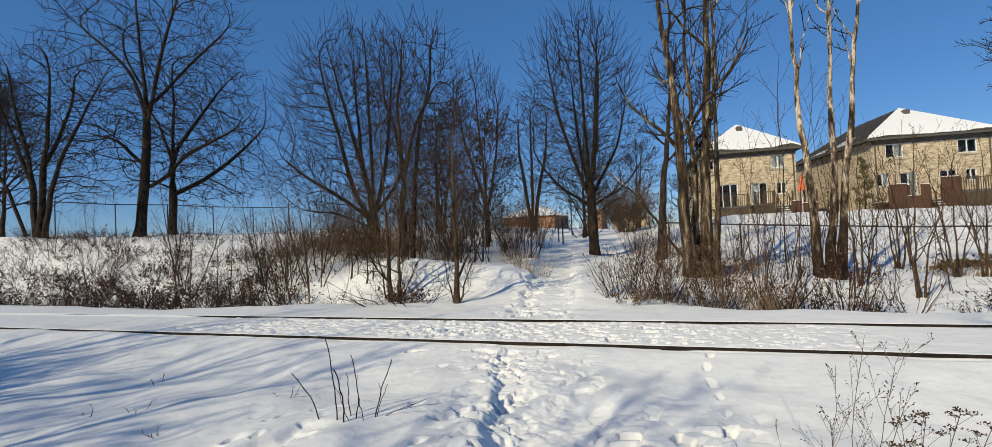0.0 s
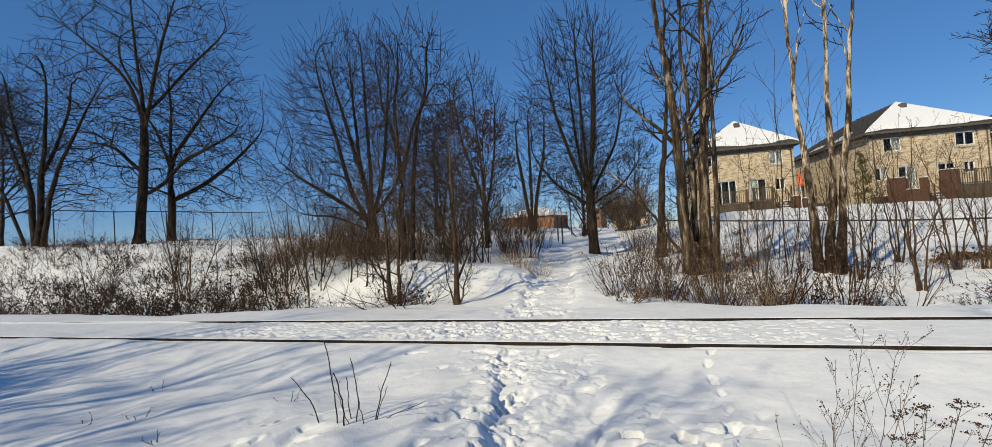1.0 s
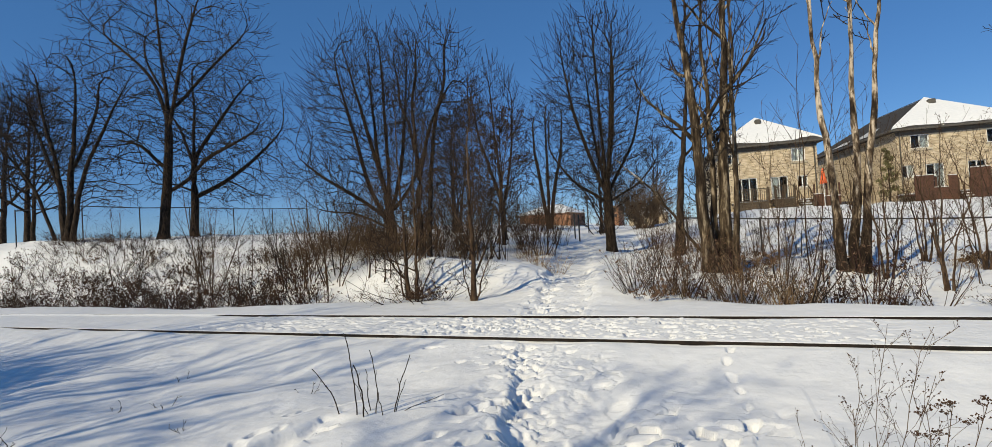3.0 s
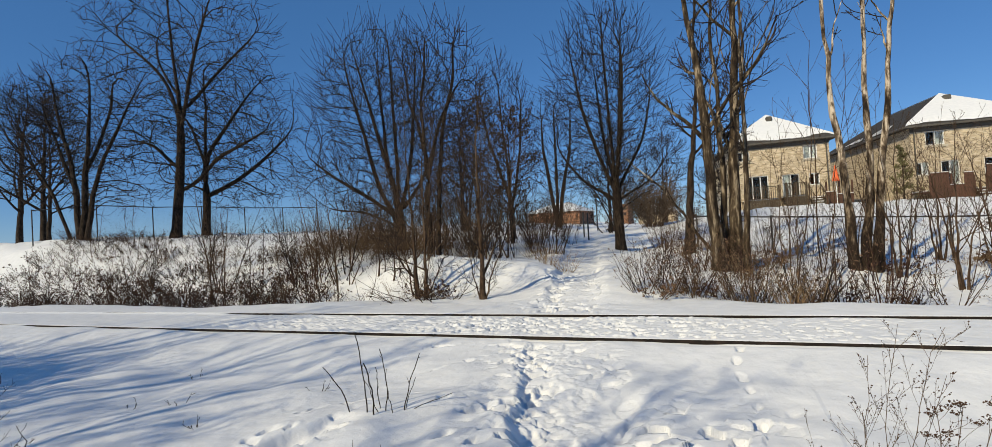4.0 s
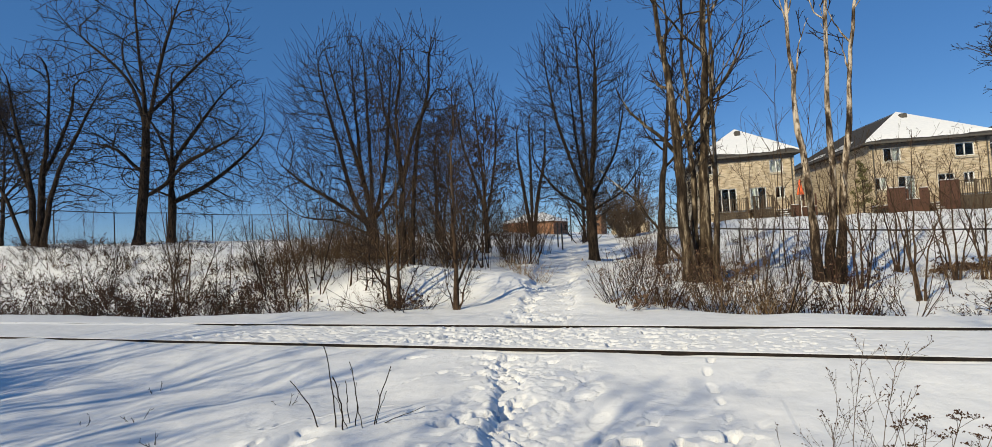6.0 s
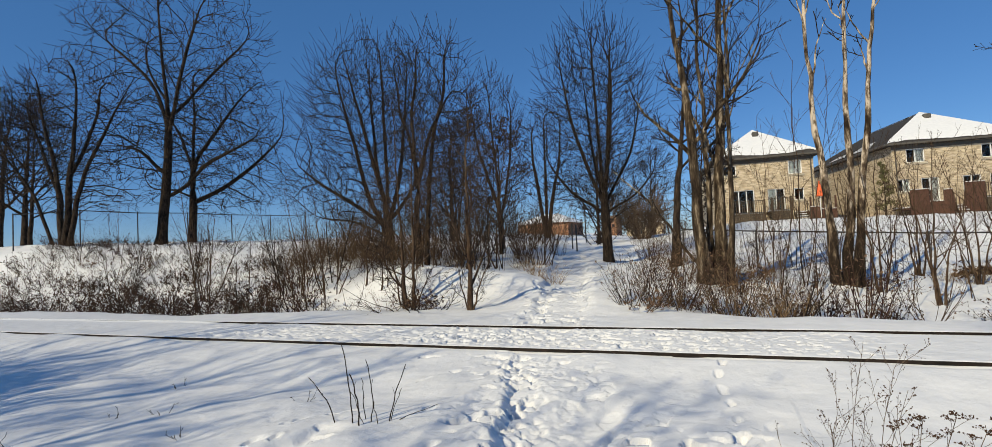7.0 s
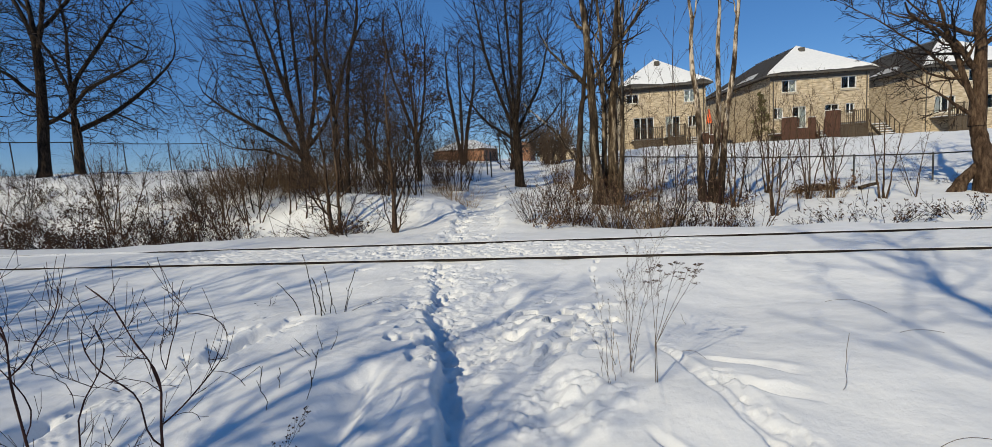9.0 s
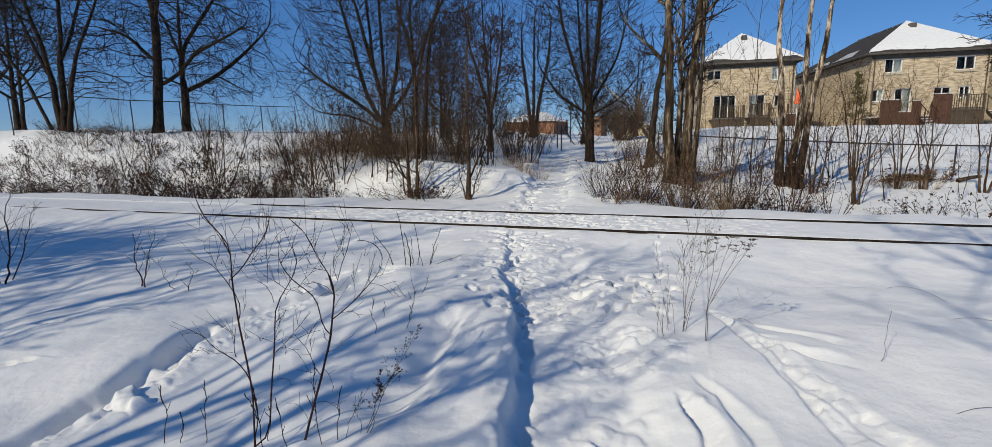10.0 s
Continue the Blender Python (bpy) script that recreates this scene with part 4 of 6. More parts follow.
grown_tree(-9.1, 25.0, "slender bare tree beyond the bank", 33, 0.0329,
           [[(0, 0, 0), (-2, 0, 100), (-8, 0, 200), (-10, 0, 270)], [(4, 0, 60), (20, 0, 150), (25, 0, 230)], [(-2, 0, 70), (-30, 0, 160), (-40, 0, 240)]],
           [(-10, 0, 165, 58, 58, 115, 1260)], 0.14, 0.0088, 0.34, 0.26, rise=0.2)
grown_tree(-11.0, 40.0, "rounded bare tree in front of the far house", 34, 0.051,
           [[(0, 0, 0), (-6, 0, 40), (-16, 0, 120), (-18, 0, 190)], [(2, 0, 4), (8, 0, 50), (26, 0, 130), (30, 0, 190)], [(0, 0, 20), (2, 0, 100), (4, 0, 210)]],
           [(2, 0, 125, 52, 50, 95, 1140)], 0.26, 0.0146, 0.45, 0.372, rise=0.06)
grown_tree(-2.71, 19.5, "oval bare tree with one straight trunk beside the path", 35, 0.0237,
           [[(0, 0, 0), (-2, 0, 103), (-5, 0, 203), (-8, 0, 303), (-10, 0, 385)], [(-2, 0, 100), (10, 10, 183), (18, 0, 303), (22, 0, 365)], [(-2, 0, 95), (-25, 0, 153), (-48, 0, 233), (-58, 0, 305)], [(-2, 0, 95), (44, 0, 173), (62, 0, 250)], [(-2, 0, 85), (-50, 0, 113), (-88, 0, 165)], [(-2, 0, 85), (45, 0, 105), (85, 0, 150)], [(-2, 0, 100), (-10, 35, 190), (-15, 50, 300)], [(-2, 0, 100), (5, -35, 190), (10, -50, 290)]],
           [(-10, 0, 235, 88, 80, 155, 2280), (-8, 0, 135, 95, 80, 55, 600)], 0.18, 0.0086, 0.26, 0.22, wander=0.08, rise=0.2, twig_len=0.6)
bare_tree(-7.2, 20.0, "young tree that keeps its withered brown leaves", 36, [((0, 0), (0.1, 0.1), 5.6, 0.08)], limbs=20, limb_from=0.2, limb_angle=58, limb_len=0.34, branches=9, twigs=6, sprays=2, leaves=1100, leaf_size=0.05, twig=TWIG_WARM)
bare_tree(-14.5, 30.0, "slender bare tree beyond the bank", 37, [((0, 0), (0.2, 0), 9.0, 0.14), ((0.3, 0.2), (1.6, 0), 8.0, 0.1)], limbs=15, limb_from=0.15, limb_angle=50, limb_len=0.5, branches=8, twigs=6, sprays=2, twig_min=0.009)
for k, (x, y, h) in enumerate(((-5.6, 33.0, 7.5), (-3.4, 46.0, 8.5), (-17.5, 36.0, 8.0), (-7.6, 46.0, 8.0), (0.6, 30.0, 5.5))):
    bare_tree(x, y, "slender bare tree beyond the bank", 380 + k, [((0, 0), (0.3, 0), h, 0.016 * h), ((0.2, 0.1), (1.2 - 0.5 * (k % 4), 0.2), h * 0.85, 0.011 * h)], limbs=14, limb_from=0.1, limb_angle=52, limb_len=0.46, branches=7, twigs=5, sprays=1, twig_min=0.009, group="slender trees beyond the bank")
# pale old stems by the fence
bare_tree(0.66, 12.6, "group of old stems with peeling pale bark", 41,
          [((-0.05, 0), (-0.65, 0.3), 9.5, 0.16), ((0.26, 0.1), (0.75, 0.4), 9.8, 0.17), ((0.46, -0.1), (0.75, 0.0), 8.6, 0.075), ((0.1, 0.25), (0.1, 0.3), 9.0, 0.09)], limbs=9, limb_from=0.26, limb_angle=46, lift=0.08, limb_len=0.26, branches=5, twigs=4, sprays=1, bark=BARK_OLD, wig=0.13, fall=0.3, bend=0.0, twig_min=0.0045)
bare_tree(-0.25, 17.0, "thin leaning bare tree by the fence", 42, [((0, 0), (0.8, 0.2), 6.8, 0.16)], limbs=10, limb_from=0.45, limb_len=0.34, branches=6, twigs=5, sprays=2)
bare_tree(3.24, 13.2, "three tall dying stems with broken tops", 43,
          [((-0.02, 0), (-0.3, 0.2), 9.1, 0.105), ((0.13, 0.1), (0.75, 0.3), 8.6, 0.105), ((0.3, 0.0), (1.25, 0.2), 8.4, 0.105)], limbs=6, limb_from=0.5, limb_angle=40, limb_len=0.14, branches=2, twigs=2, sprays=1, bark=BARK_PALE, wig=0.12, stub=True, lift=0.14, bend=0.0, fall=0.2)
bare_tree(10.2, 14.5, "broad old tree with a split brown trunk", 44,
          [((-0.72, 0.05), (-0.14, 0.12), 0.85, 0.15, 0.0, 1), ((0.02, 0), (-0.22, 0.1), 1.9, 0.24, 0.0, 1), ((-0.22, 0.1), (0.25, 0.2), 9.0, 0.19, 1.8), ((0.28, 0.05), (2.0, 0.3), 9.5, 0.23), ((-0.25, 0.1), (-2.2, 0.1), 7.4, 0.085, 2.2), ((-0.22, 0.12), (-3.4, 0.4), 5.4, 0.06, 2.5), ((-0.25, 0.12), (-2.8, -0.3), 3.6, 0.05, 2.0), ((-0.2, 0.15), (-2.6, 0.9), 6.2, 0.06, 3.2)], limbs=10, limb_from=0.3, limb_angle=60, limb_len=0.42, branches=7, twigs=4, sprays=1, bark=BARK_WARM, wig=0.17, lift=0.02, twig_min=0.005)
# slim young trees before the mound
SLIM = dict(limbs=13, limb_from=0.1, limb_angle=46, limb_len=0.36, branches=6, twigs=4, sprays=1, twig_min=0.0026)
bare_tree(-5.8, 10.4, "pair of slim young trees before the snow mound", 51, [((-0.1, 0), (-0.35, 0.2), 5.0, 0.05), ((0.12, 0.1), (0.3, 0.2), 4.8, 0.045), ((0.0, 0.1), (-1.2, 0.3), 2.2, 0.02), ((0.1, 0), (1.3, 0.3), 2.0, 0.018), ((-0.3, 0.2), (-0.9, 0.4), 3.0, 0.022)], bark=BARK_WARM, **SLIM)
bare_tree(-3.85, 9.6, "slim young tree beside the path", 52, [((0, 0), (0.1, 0.2), 4.9, 0.056), ((0.05, 0), (0.9, 0.2), 1.9, 0.018), ((-0.1, 0.1), (-0.8, 0.3), 2.0, 0.015)], bark=BARK_WARM, **SLIM)
for k, (x, y, h) in enumerate(((-5.4, 12.8, 4.6), (-6.6, 12.2, 4.0), (-7.2, 11.4, 3.2), (-8.0, 11.8, 3.4))):
    bare_tree(x, y, "slim young tree on the snow mound", 160 + k, [((0, 0), (0.25, 0.2), h, 0.0065 * h), ((0.15, 0.1), (0.5 - 0.2 * k, 0.2), h * 0.8, 0.005 * h)], group="slim trees on the mound", bark=BARK_WARM, twig=TWIG_WARM, **SLIM)


def dead_pole(x0, y0, x1, y1, z1, seed):
    """A long dead stem, fallen and caught in the next tree."""
    rng = np.random.default_rng(seed)
    z0 = ground_at(x0, y0) - 0.1
    t = root("leaning_dead_tree", pose(x0, y0, z0), "arched pale dead stem leaning into a tree", "fallen branch")
    s = np.linspace(0, 1, 16)
    p = np.stack([(x1 - x0) * s, (y1 - y0) * s, (z1 - z0) * (1.45 * s - 0.45 * s ** 2)], -1) + rng.normal(0, 0.02, (16, 3))
    r = 0.042 * (1 - 0.7 * s)
    lines_part("stem", p[None], r[None], 8, BARK_PALE, t)
    P1, R1 = sprout(rng, p[None], r[None], 12, 0.4, 1.0, 50, 0.2, 5, 0.15, 0.03, 0.6)
    lines_part("twigwork", P1, R1, 4, TWIG, t, kind="stuff")
    return t


dead_pole(0.55, 14.0, -1.6, 14.2, 3.05, 54)

# ---- houses ----


def wall_part(parent, x0, x1, y, z0, z1, holes, mat, depth=0.3):
    """A wall along x with rectangular holes cut through it, as one mesh of blocks."""
    xs = sorted({x0, x1, *[h[0] for h in holes], *[h[1] for h in holes]})
    zs = sorted({z0, z1, *[h[2] for h in holes], *[h[3] for h in holes]})
    bm = bmesh.new()
    for i in range(len(xs) - 1):
        for j in range(len(zs) - 1):
            cx, cz = (xs[i] + xs[i + 1]) / 2, (zs[j] + zs[j + 1]) / 2
            if not any(h[0] < cx < h[1] and h[2] < cz < h[3] for h in holes):
                box_into(bm, xs[i], xs[i + 1], y, y + depth, zs[j], zs[j + 1])
    bmesh.ops.remove_doubles(bm, verts=bm.verts, dist=0.0005)
    inner = [f for f in bm.faces if sum(1 for g in bm.faces if g is not f and (g.calc_center_median() - f.calc_center_median()).length < 1e-4)]
    bmesh.ops.delete(bm, geom=inner, context="FACES")
    return part("wall", bm, mat, parent)


def window_part(parent, x0, x1, y, z0, z1, panes=2, curtain=()):
    w = part("window", boxed(x0 - 0.08, x1 + 0.08, y - 0.05, y + 0.1, z0 - 0.09, z0 - 0.005), STONE, parent, "framed window with a stone sill")
    bm = bmesh.new()
    for a, b, c, d in ((x0, x1, z0, z0 + 0.05), (x0, x1, z1 - 0.05, z1), (x0, x0 + 0.07, z0 + 0.07, z1 - 0.07), (x1 - 0.07, x1, z0 + 0.07, z1 - 0.07)):
        box_into(bm, a, b, y + 0.06, y + 0.14, c, d)
    for i in range(1, panes):
        xm = x0 + (x1 - x0) * i / panes
        box_into(bm, xm - 0.035, xm + 0.035, y + 0.062, y + 0.138, z0 + 0.07, z1 - 0.07)
    part("window_frame", bm, WHITE, w)
    for i in range(panes):
        a, b = x0 + (x1 - x0) * i / panes + 0.04, x0 + (x1 - x0) * (i + 1) / panes - 0.04
        part("pane", boxed(a, b, y + 0.09, y + 0.1, z0 + 0.07, z1 - 0.07), GLASS, w)
        if i in curtain:
            part("curtain", boxed(a, b, y + 0.2, y + 0.22, z0 + 0.02, z1 - 0.02), CURTAIN, w, "pale drawn curtain")
    # dark sheet behind the panes, its colour standing in for the unlit room
    part("room_shade", boxed(x0, x1, y + 0.9, y + 0.92, z0 - 0.2, z1 + 0.2), DARKROOM, w)
    return w


def hip_roof(parent, x0, x1, y0, y1, z, rise, snow_bare=0.5, apex=0.5):
    """Hipped roof with eaves, gutter and a snow sheet on the front and right slopes."""
    o = 0.45
    x0, x1, y0, y1 = x0 - o, x1 + o, y0 - o, y1 + o
    h = (x1 - x0) / 2
    xm, ya, yb = x0 + (x1 - x0) * apex, y0 + h, y1 - h
    bm = bmesh.new()
    v = [bm.verts.new(p) for p in ((x0, y0, z), (x1, y0, z), (x1, y1, z), (x0, y1, z), (xm, ya, z + rise), (xm, yb, z + rise), (x0, y0, z - 0.12), (x1, y0, z - 0.12), (x1, y1, z - 0.12), (x0, y1, z - 0.12))]
    for f in ((0, 1, 4), (1, 2, 5, 4), (2, 3, 5), (3, 0, 4, 5), (6, 7, 1, 0), (7, 8, 2, 1), (8, 9, 3, 2), (9, 6, 0, 3), (9, 8, 7, 6)):
        bm.faces.new([v[i] for i in f])
    roof = part("roof", bm, SHINGLE, parent, "dark shingled hipped roof")
    # snow: front slope drawn back unevenly from the eave, right slope whole, strips on the left
    rng = random.Random(int(x0 * 10))
    bm = bmesh.new()
    slope = rise / h
    n = 40
    cols = []
    for i in range(n + 1):
        s = i / n
        x = x0 + (x1 - x0) * s
        top = h * min(s / apex, (1 - s) / (1 - apex)) - 0.02
        edge = 0.12 + snow_bare * max(0.0, math.sin(s * 9 + x0) * 0.6 + 0.1) * 0.9 + rng.uniform(0, 0.1)
        edge = min(edge, max(top, 0.0))
        row = []
        for k in range(7):
            d = edge + (top - edge) * k / 6
            lift = 0.14 * min(1.0, k / 1.2) * (1.0 if 0 < i < n else 0.1)
            row.append(bm.verts.new((x, y0 + d, z + slope * d + 0.02 + lift)))
        cols.append(row)
    for i in range(n):
        for k in range(6):
            bm.faces.new((cols[i][k], cols[i + 1][k], cols[i + 1][k + 1], cols[i][k + 1]))
    bmesh.ops.remove_doubles(bm, verts=bm.verts, dist=0.001)
    part("roof_snow", bm, SNOW, roof, "thick smooth snow sheet", True)
    bm = bmesh.new()
    a = [bm.verts.new(p) for p in ((x1 - 0.1, y0 + 0.35, z + 0.19), (x1 - 0.1, y1 - 0.35, z + 0.19), (xm + 0.03, yb, z + rise + 0.1), (xm + 0.03, ya, z + rise + 0.1))]
    bm.faces.new(a)
    bmesh.ops.solidify(bm, geom=bm.faces[:], thickness=0.12)
    part("roof_snow", bm, SNOW, roof)
    bm = bmesh.new()
    for d0, d1, s0, s1 in ((0.15, 1.1, 3.0, 7.0), (0.1, 0.7, 7.4, 11.0)):
        a = [bm.verts.new(p) for p in ((x0 + d0, y0 + s0, z + slope * d0 + 0.1), (x0 + d1, y0 + s0 + 1.2, z + slope * d1 + 0.1), (x0 + d1, y0 + s1 - 0.8, z + slope * d1 + 0.1), (x0 + d0, y0 + s1, z + slope * d0 + 0.1))]
        bm.faces.new(a)
    bmesh.ops.solidify(bm, geom=bm.faces[:], thickness=0.08)
    part("roof_snow", bm, SNOW, roof)
    # gutter and vent
    part("gutter", boxed(x0 - 0.02, x1 + 0.02, y0 - 0.12, y0 - 0.003, z - 0.13, z + 0.02, 0.02), TRIM, roof, "dark metal gutter")
    part("gutter", boxed(x0 - 0.12, x0 - 0.003, y0, y1, z - 0.13, z + 0.02, 0.02), TRIM, roof)
    vent = boxed(xm - 0.22, xm + 0.22, ya - 1.15, ya - 0.7, z + rise - 0.95, z + rise - 0.22, 0.06)
    part("roof_vent", vent, TRIM, roof, "dark roof vent")
    return roof


def house(label, m, x0, x1, y0, y1, base, eave, rise, holes, spots, bare, apex=0.5):
    """A two-storey brick house; its front looks to -y. holes: (x0, x1, z0, z1, panes, curtained panes)."""
    h = root("house", m, label, "house", "row of brick houses")
    wall_part(h, x0, x1, y0, base - 0.8, eave, [q[:4] for q in holes], BRICK)
    for a, b, c, d in ((x0, x0 + 0.3, y0 + 0.3, y1 - 0.3), (x1 - 0.3, x1, y0 + 0.3, y1 - 0.3), (x0, x1, y1 - 0.3, y1)):
        part("wall", boxed(a, b, c, d, base - 0.8, eave), BRICK, h)
    part("ceiling_slab", boxed(x0 + 0.3, x1 - 0.3, y0 + 0.3, y1 - 0.3, base + 2.75, base + 2.95), DARKROOM, h)
    hip_roof(h, x0, x1, y0, y1, eave + 0.12, rise, bare, apex)
    part("soffit_band", boxed(x0 - 0.02, x1 + 0.02, y0 - 0.03, y0 - 0.002, eave - 0.28, eave - 0.02), TRIM, h, "dark band under the eave")
    for q in holes:
        window_part(h, q[0], q[1], y0, q[2], q[3], q[4], q[5])
        part("sill", boxed(q[0] - 0.12, q[1] + 0.12, y0 - 0.09, y0 - 0.055, q[2] - 0.16, q[2] - 0.02), STONE, h)
    for x in spots:
        bm = bmesh.new()
        bmesh.ops.create_cone(bm, cap_ends=True, segments=10, radius1=0.045, radius2=0.045, depth=eave - base, matrix=Matrix.Translation((x, y0 - 0.06, (eave + base) / 2)))
        part("downpipe", bm, TRIM, h)
    return h


def railing_into(parent, x0, x1, y, z0, z1, mat=None):
    part("handrail", boxed(x0, x1, y - 0.03, y + 0.03, z1 - 0.05, z1), mat or GREYWOOD, parent)
    part("bottom_rail", boxed(x0, x1, y - 0.02, y + 0.02, z0 + 0.08, z0 + 0.12), mat or GREYWOOD, parent)
    n = max(2, int((x1 - x0) / 0.14))
    first = None
    for i in range(n + 1):
        x = x0 + (x1 - x0) * i / n
        if first is None:
            o = part("baluster", boxed(-0.018, 0.018, y - 0.018, y + 0.018, z0, z1 - 0.05), mat or GREYWOOD, parent)
            first = o.data
        else:
            o = child(new("baluster", first), parent)
        o.location = (x, 0, 0)


def board_wall_into(parent, x0, x1, y, z0, z1, mat, name="board"):
    n = max(2, int((x1 - x0) / 0.15))
    w = (x1 - x0) / n
    first = None
    for i in range(n):
        if first is None:
            o = part(name, boxed(0.006, w - 0.006, y - 0.02, y + 0.02, z0, z1, 0.004), mat, parent)
            first = o.data
        else:
            o = child(new(name, first), parent)
        o.location = (x0 + i * w, 0, 0)


def stairs_into(parent, x0, x1, y_top, z_top, z_low, side_mat):
    n = max(3, round((z_top - z_low) / 0.18))
    for i in range(n):
        z = z_top - (i + 1) * (z_top - z_low) / n
        y = y_top - (i + 1) * 0.27
        part("tread", boxed(x0, x1, y, y + 0.29, z - 0.04, z), side_mat, parent)
        part("tread_snow", boxed(x0 + 0.03, x1 - 0.03, y - 0.01, y + 0.26, z + 0.002, z + 0.07, 0.02), SNOW, parent)
    ye = y_top - n * 0.27
    for x in (x0 - 0.04, x1):
        bm = bmesh.new()
        v = [bm.verts.new(p) for p in ((x, y_top, z_top), (x, y_top, z_top - 0.3), (x, ye, z_low - 0.3), (x, ye, z_low))]
        bm.faces.new(v)
        v = [bm.verts.new(p) for p in ((x, y_top, z_top + 0.95), (x, y_top, z_top + 0.87), (x, ye, z_low + 0.87), (x, ye, z_low + 0.95))]
        bm.faces.new(v)
        bmesh.ops.solidify(bm, geom=bm.faces[:], thickness=-0.05)
        part("stair_rail", bm, side_mat, parent)
        for i in range(0, n + 1, 2):
            y = y_top - i * 0.27 - 0.05
            z = z_top - i * (z_top - z_low) / n
            part("post", boxed(x, x + 0.05, y, y + 0.05, z - 0.25, z + 0.9), side_mat, parent)


def deck(label, m, x0, x1, y0, y1, floor_z, low, walls="rail", mat=None, stairs=None):
    """A raised timber deck against a house; y0 is its outer edge."""
    mat = mat or GREYWOOD
    d = root("deck", m, label, "deck", "decks behind the houses")
    part("deck_floor", boxed(x0, x1, y0, y1, floor_z - 0.12, floor_z), mat, d)
    part("deck_snow", boxed(x0 + 0.06, x1 - 0.06, y0 + 0.06, y1 - 0.06, floor_z + 0.003, floor_z + 0.1, 0.04), SNOW, d, "snow lying on the boards")
    board_wall_into(d, x0, x1, y0 + 0.03, low - 0.3, floor_z - 0.13, mat, "skirt_board")
    for x in (x0 + 0.05, x1 - 0.05, (x0 + x1) / 2):
        part("post", boxed(x - 0.05, x + 0.05, y0 - 0.04, y0 + 0.06, low - 0.3, floor_z + 1.05), mat, d)
    if walls == "rail":
        railing_into(d, x0, x1, y0 + 0.02, floor_z, floor_z + 1.0, mat)
    else:
        for a, b, top in walls:
            board_wall_into(d, a, b, y0 - 0.03, low - 0.1, top, mat)
            part("cap_rail", boxed(a, b, y0 - 0.07, y0 + 0.02, top, top + 0.05), mat, d)
            part("cap_snow", boxed(a, b, y0 - 0.06, y0 + 0.01, top + 0.052, top + 0.1, 0.02), SNOW, d)
    if stairs:
        stairs_into(d, stairs[0], stairs[1], y0, floor_z, low, mat)
    return d


# openings: x0, x1, z0, z1, panes, curtained panes
H1, H2, H3 = pose(2.0, 44.9, -0.3, 0, 0, 6), pose(13.64, 45.17, -0.22, 0, 0, 8), pose(25.8, 48.1, -0.22, 0, 0, 8)
house("buff brick house with snow on a hipped roof and upper windows", H1, 0, 6.85, 0, 14, 1.85, 7.15, 2.7,
      [(0.35, 1.4, 6.0, 6.75, 2, ()), (5.1, 6.05, 5.8, 6.8, 2, (0, 1)), (0.9, 2.6, 2.9, 4.75, 3, ()), (3.55, 4.75, 2.9, 4.7, 2, (0,)), (5.4, 6.1, 3.75, 4.65, 2, ())], (6.65,), 0.5)
house("buff brick house with two upper windows and a snowy hipped roof", H2, 0, 7.55, 0, 16, 1.75, 7.05, 2.75,
      [(0.88, 2.04, 5.78, 6.75, 2, (1,)), (5.42, 6.62, 5.78, 6.72, 2, ()), (0.2, 1.0, 3.7, 4.6, 2, (1,)), (1.7, 2.8, 2.6, 4.6, 2, (1,)), (4.2, 5.3, 2.9, 4.6, 2, ()), (5.8, 6.5, 3.8, 4.6, 2, ())], (0.2, 7.35), 0.25)
house("buff brick house with a dark hipped roof and a rear balcony", H3, 0, 8.2, 0, 16, 1.75, 7.0, 2.75,
      [(3.4, 4.5, 5.75, 6.65, 2, ()), (0.9, 2.5, 3.4, 4.7, 3, (0,)), (5.6, 6.7, 5.75, 6.65, 2, ()), (4.4, 5.4, 3.5, 4.6, 2, ())], (0.2,), 0.5)
deck("raised timber deck with railings behind a brick house", H1, 0.6, 2.9, -2.0, -0.05, 2.8, 1.85)
deck("raised timber deck with snowy stairs behind a brick house", H1, 3.3, 4.7, -2.0, -0.05, 2.9, 1.85, stairs=(4.8, 5.5))
deck("low dark boarded deck with snow on its floor", H1, 5.8, 7.5, -2.2, -0.05, 2.75, 1.85, [(5.8, 6.5, 3.0), (6.5, 7.5, 2.8)], DECK)
deck("red-brown boarded deck with high privacy walls", H2, -0.3, 2.15, -2.6, -0.05, 2.45, 1.75, [(-0.3, 0.8, 3.6), (0.8, 1.6, 2.75), (1.6, 2.15, 3.5)], DECK, stairs=(2.2, 2.75))
deck("red-brown boarded deck with a high side wall", H2, 2.85, 3.95, -2.6, -0.05, 2.45, 1.75, [(2.85, 3.95, 3.9)], DECK)
deck("weathered timber deck with snowy stairs", H2, 4.1, 6.2, -2.2, -0.05, 2.9, 1.75, stairs=(6.35, 7.35))
deck("weathered balcony deck behind a brick house", H3, 0.5, 2.7, -2.0, -0.05, 3.0, 1.75)


def barbecue(x, y, z):
    b = root("barbecue", pose(x, y, z), "dark covered barbecue on a deck", "barbecue")
    part("body", boxed(-0.35, 0.35, -0.25, 0.25, 0.0, 0.75, 0.04), BLACK, b)
    bm = bmesh.new()
    bmesh.ops.create_cone(bm, cap_ends=True, segments=16, radius1=0.26, radius2=0.26, depth=0.7, matrix=Matrix.Translation((0, 0, 0.78)) @ Matrix.Rotation(radians(90), 4, "Y"))
    part("lid", bm, BLACK, b)
    part("handle", boxed(-0.3, 0.3, -0.31, -0.28, 0.72, 0.75), WHITE, b)
    return b


barbecue(14.75, 43.3, 2.34)


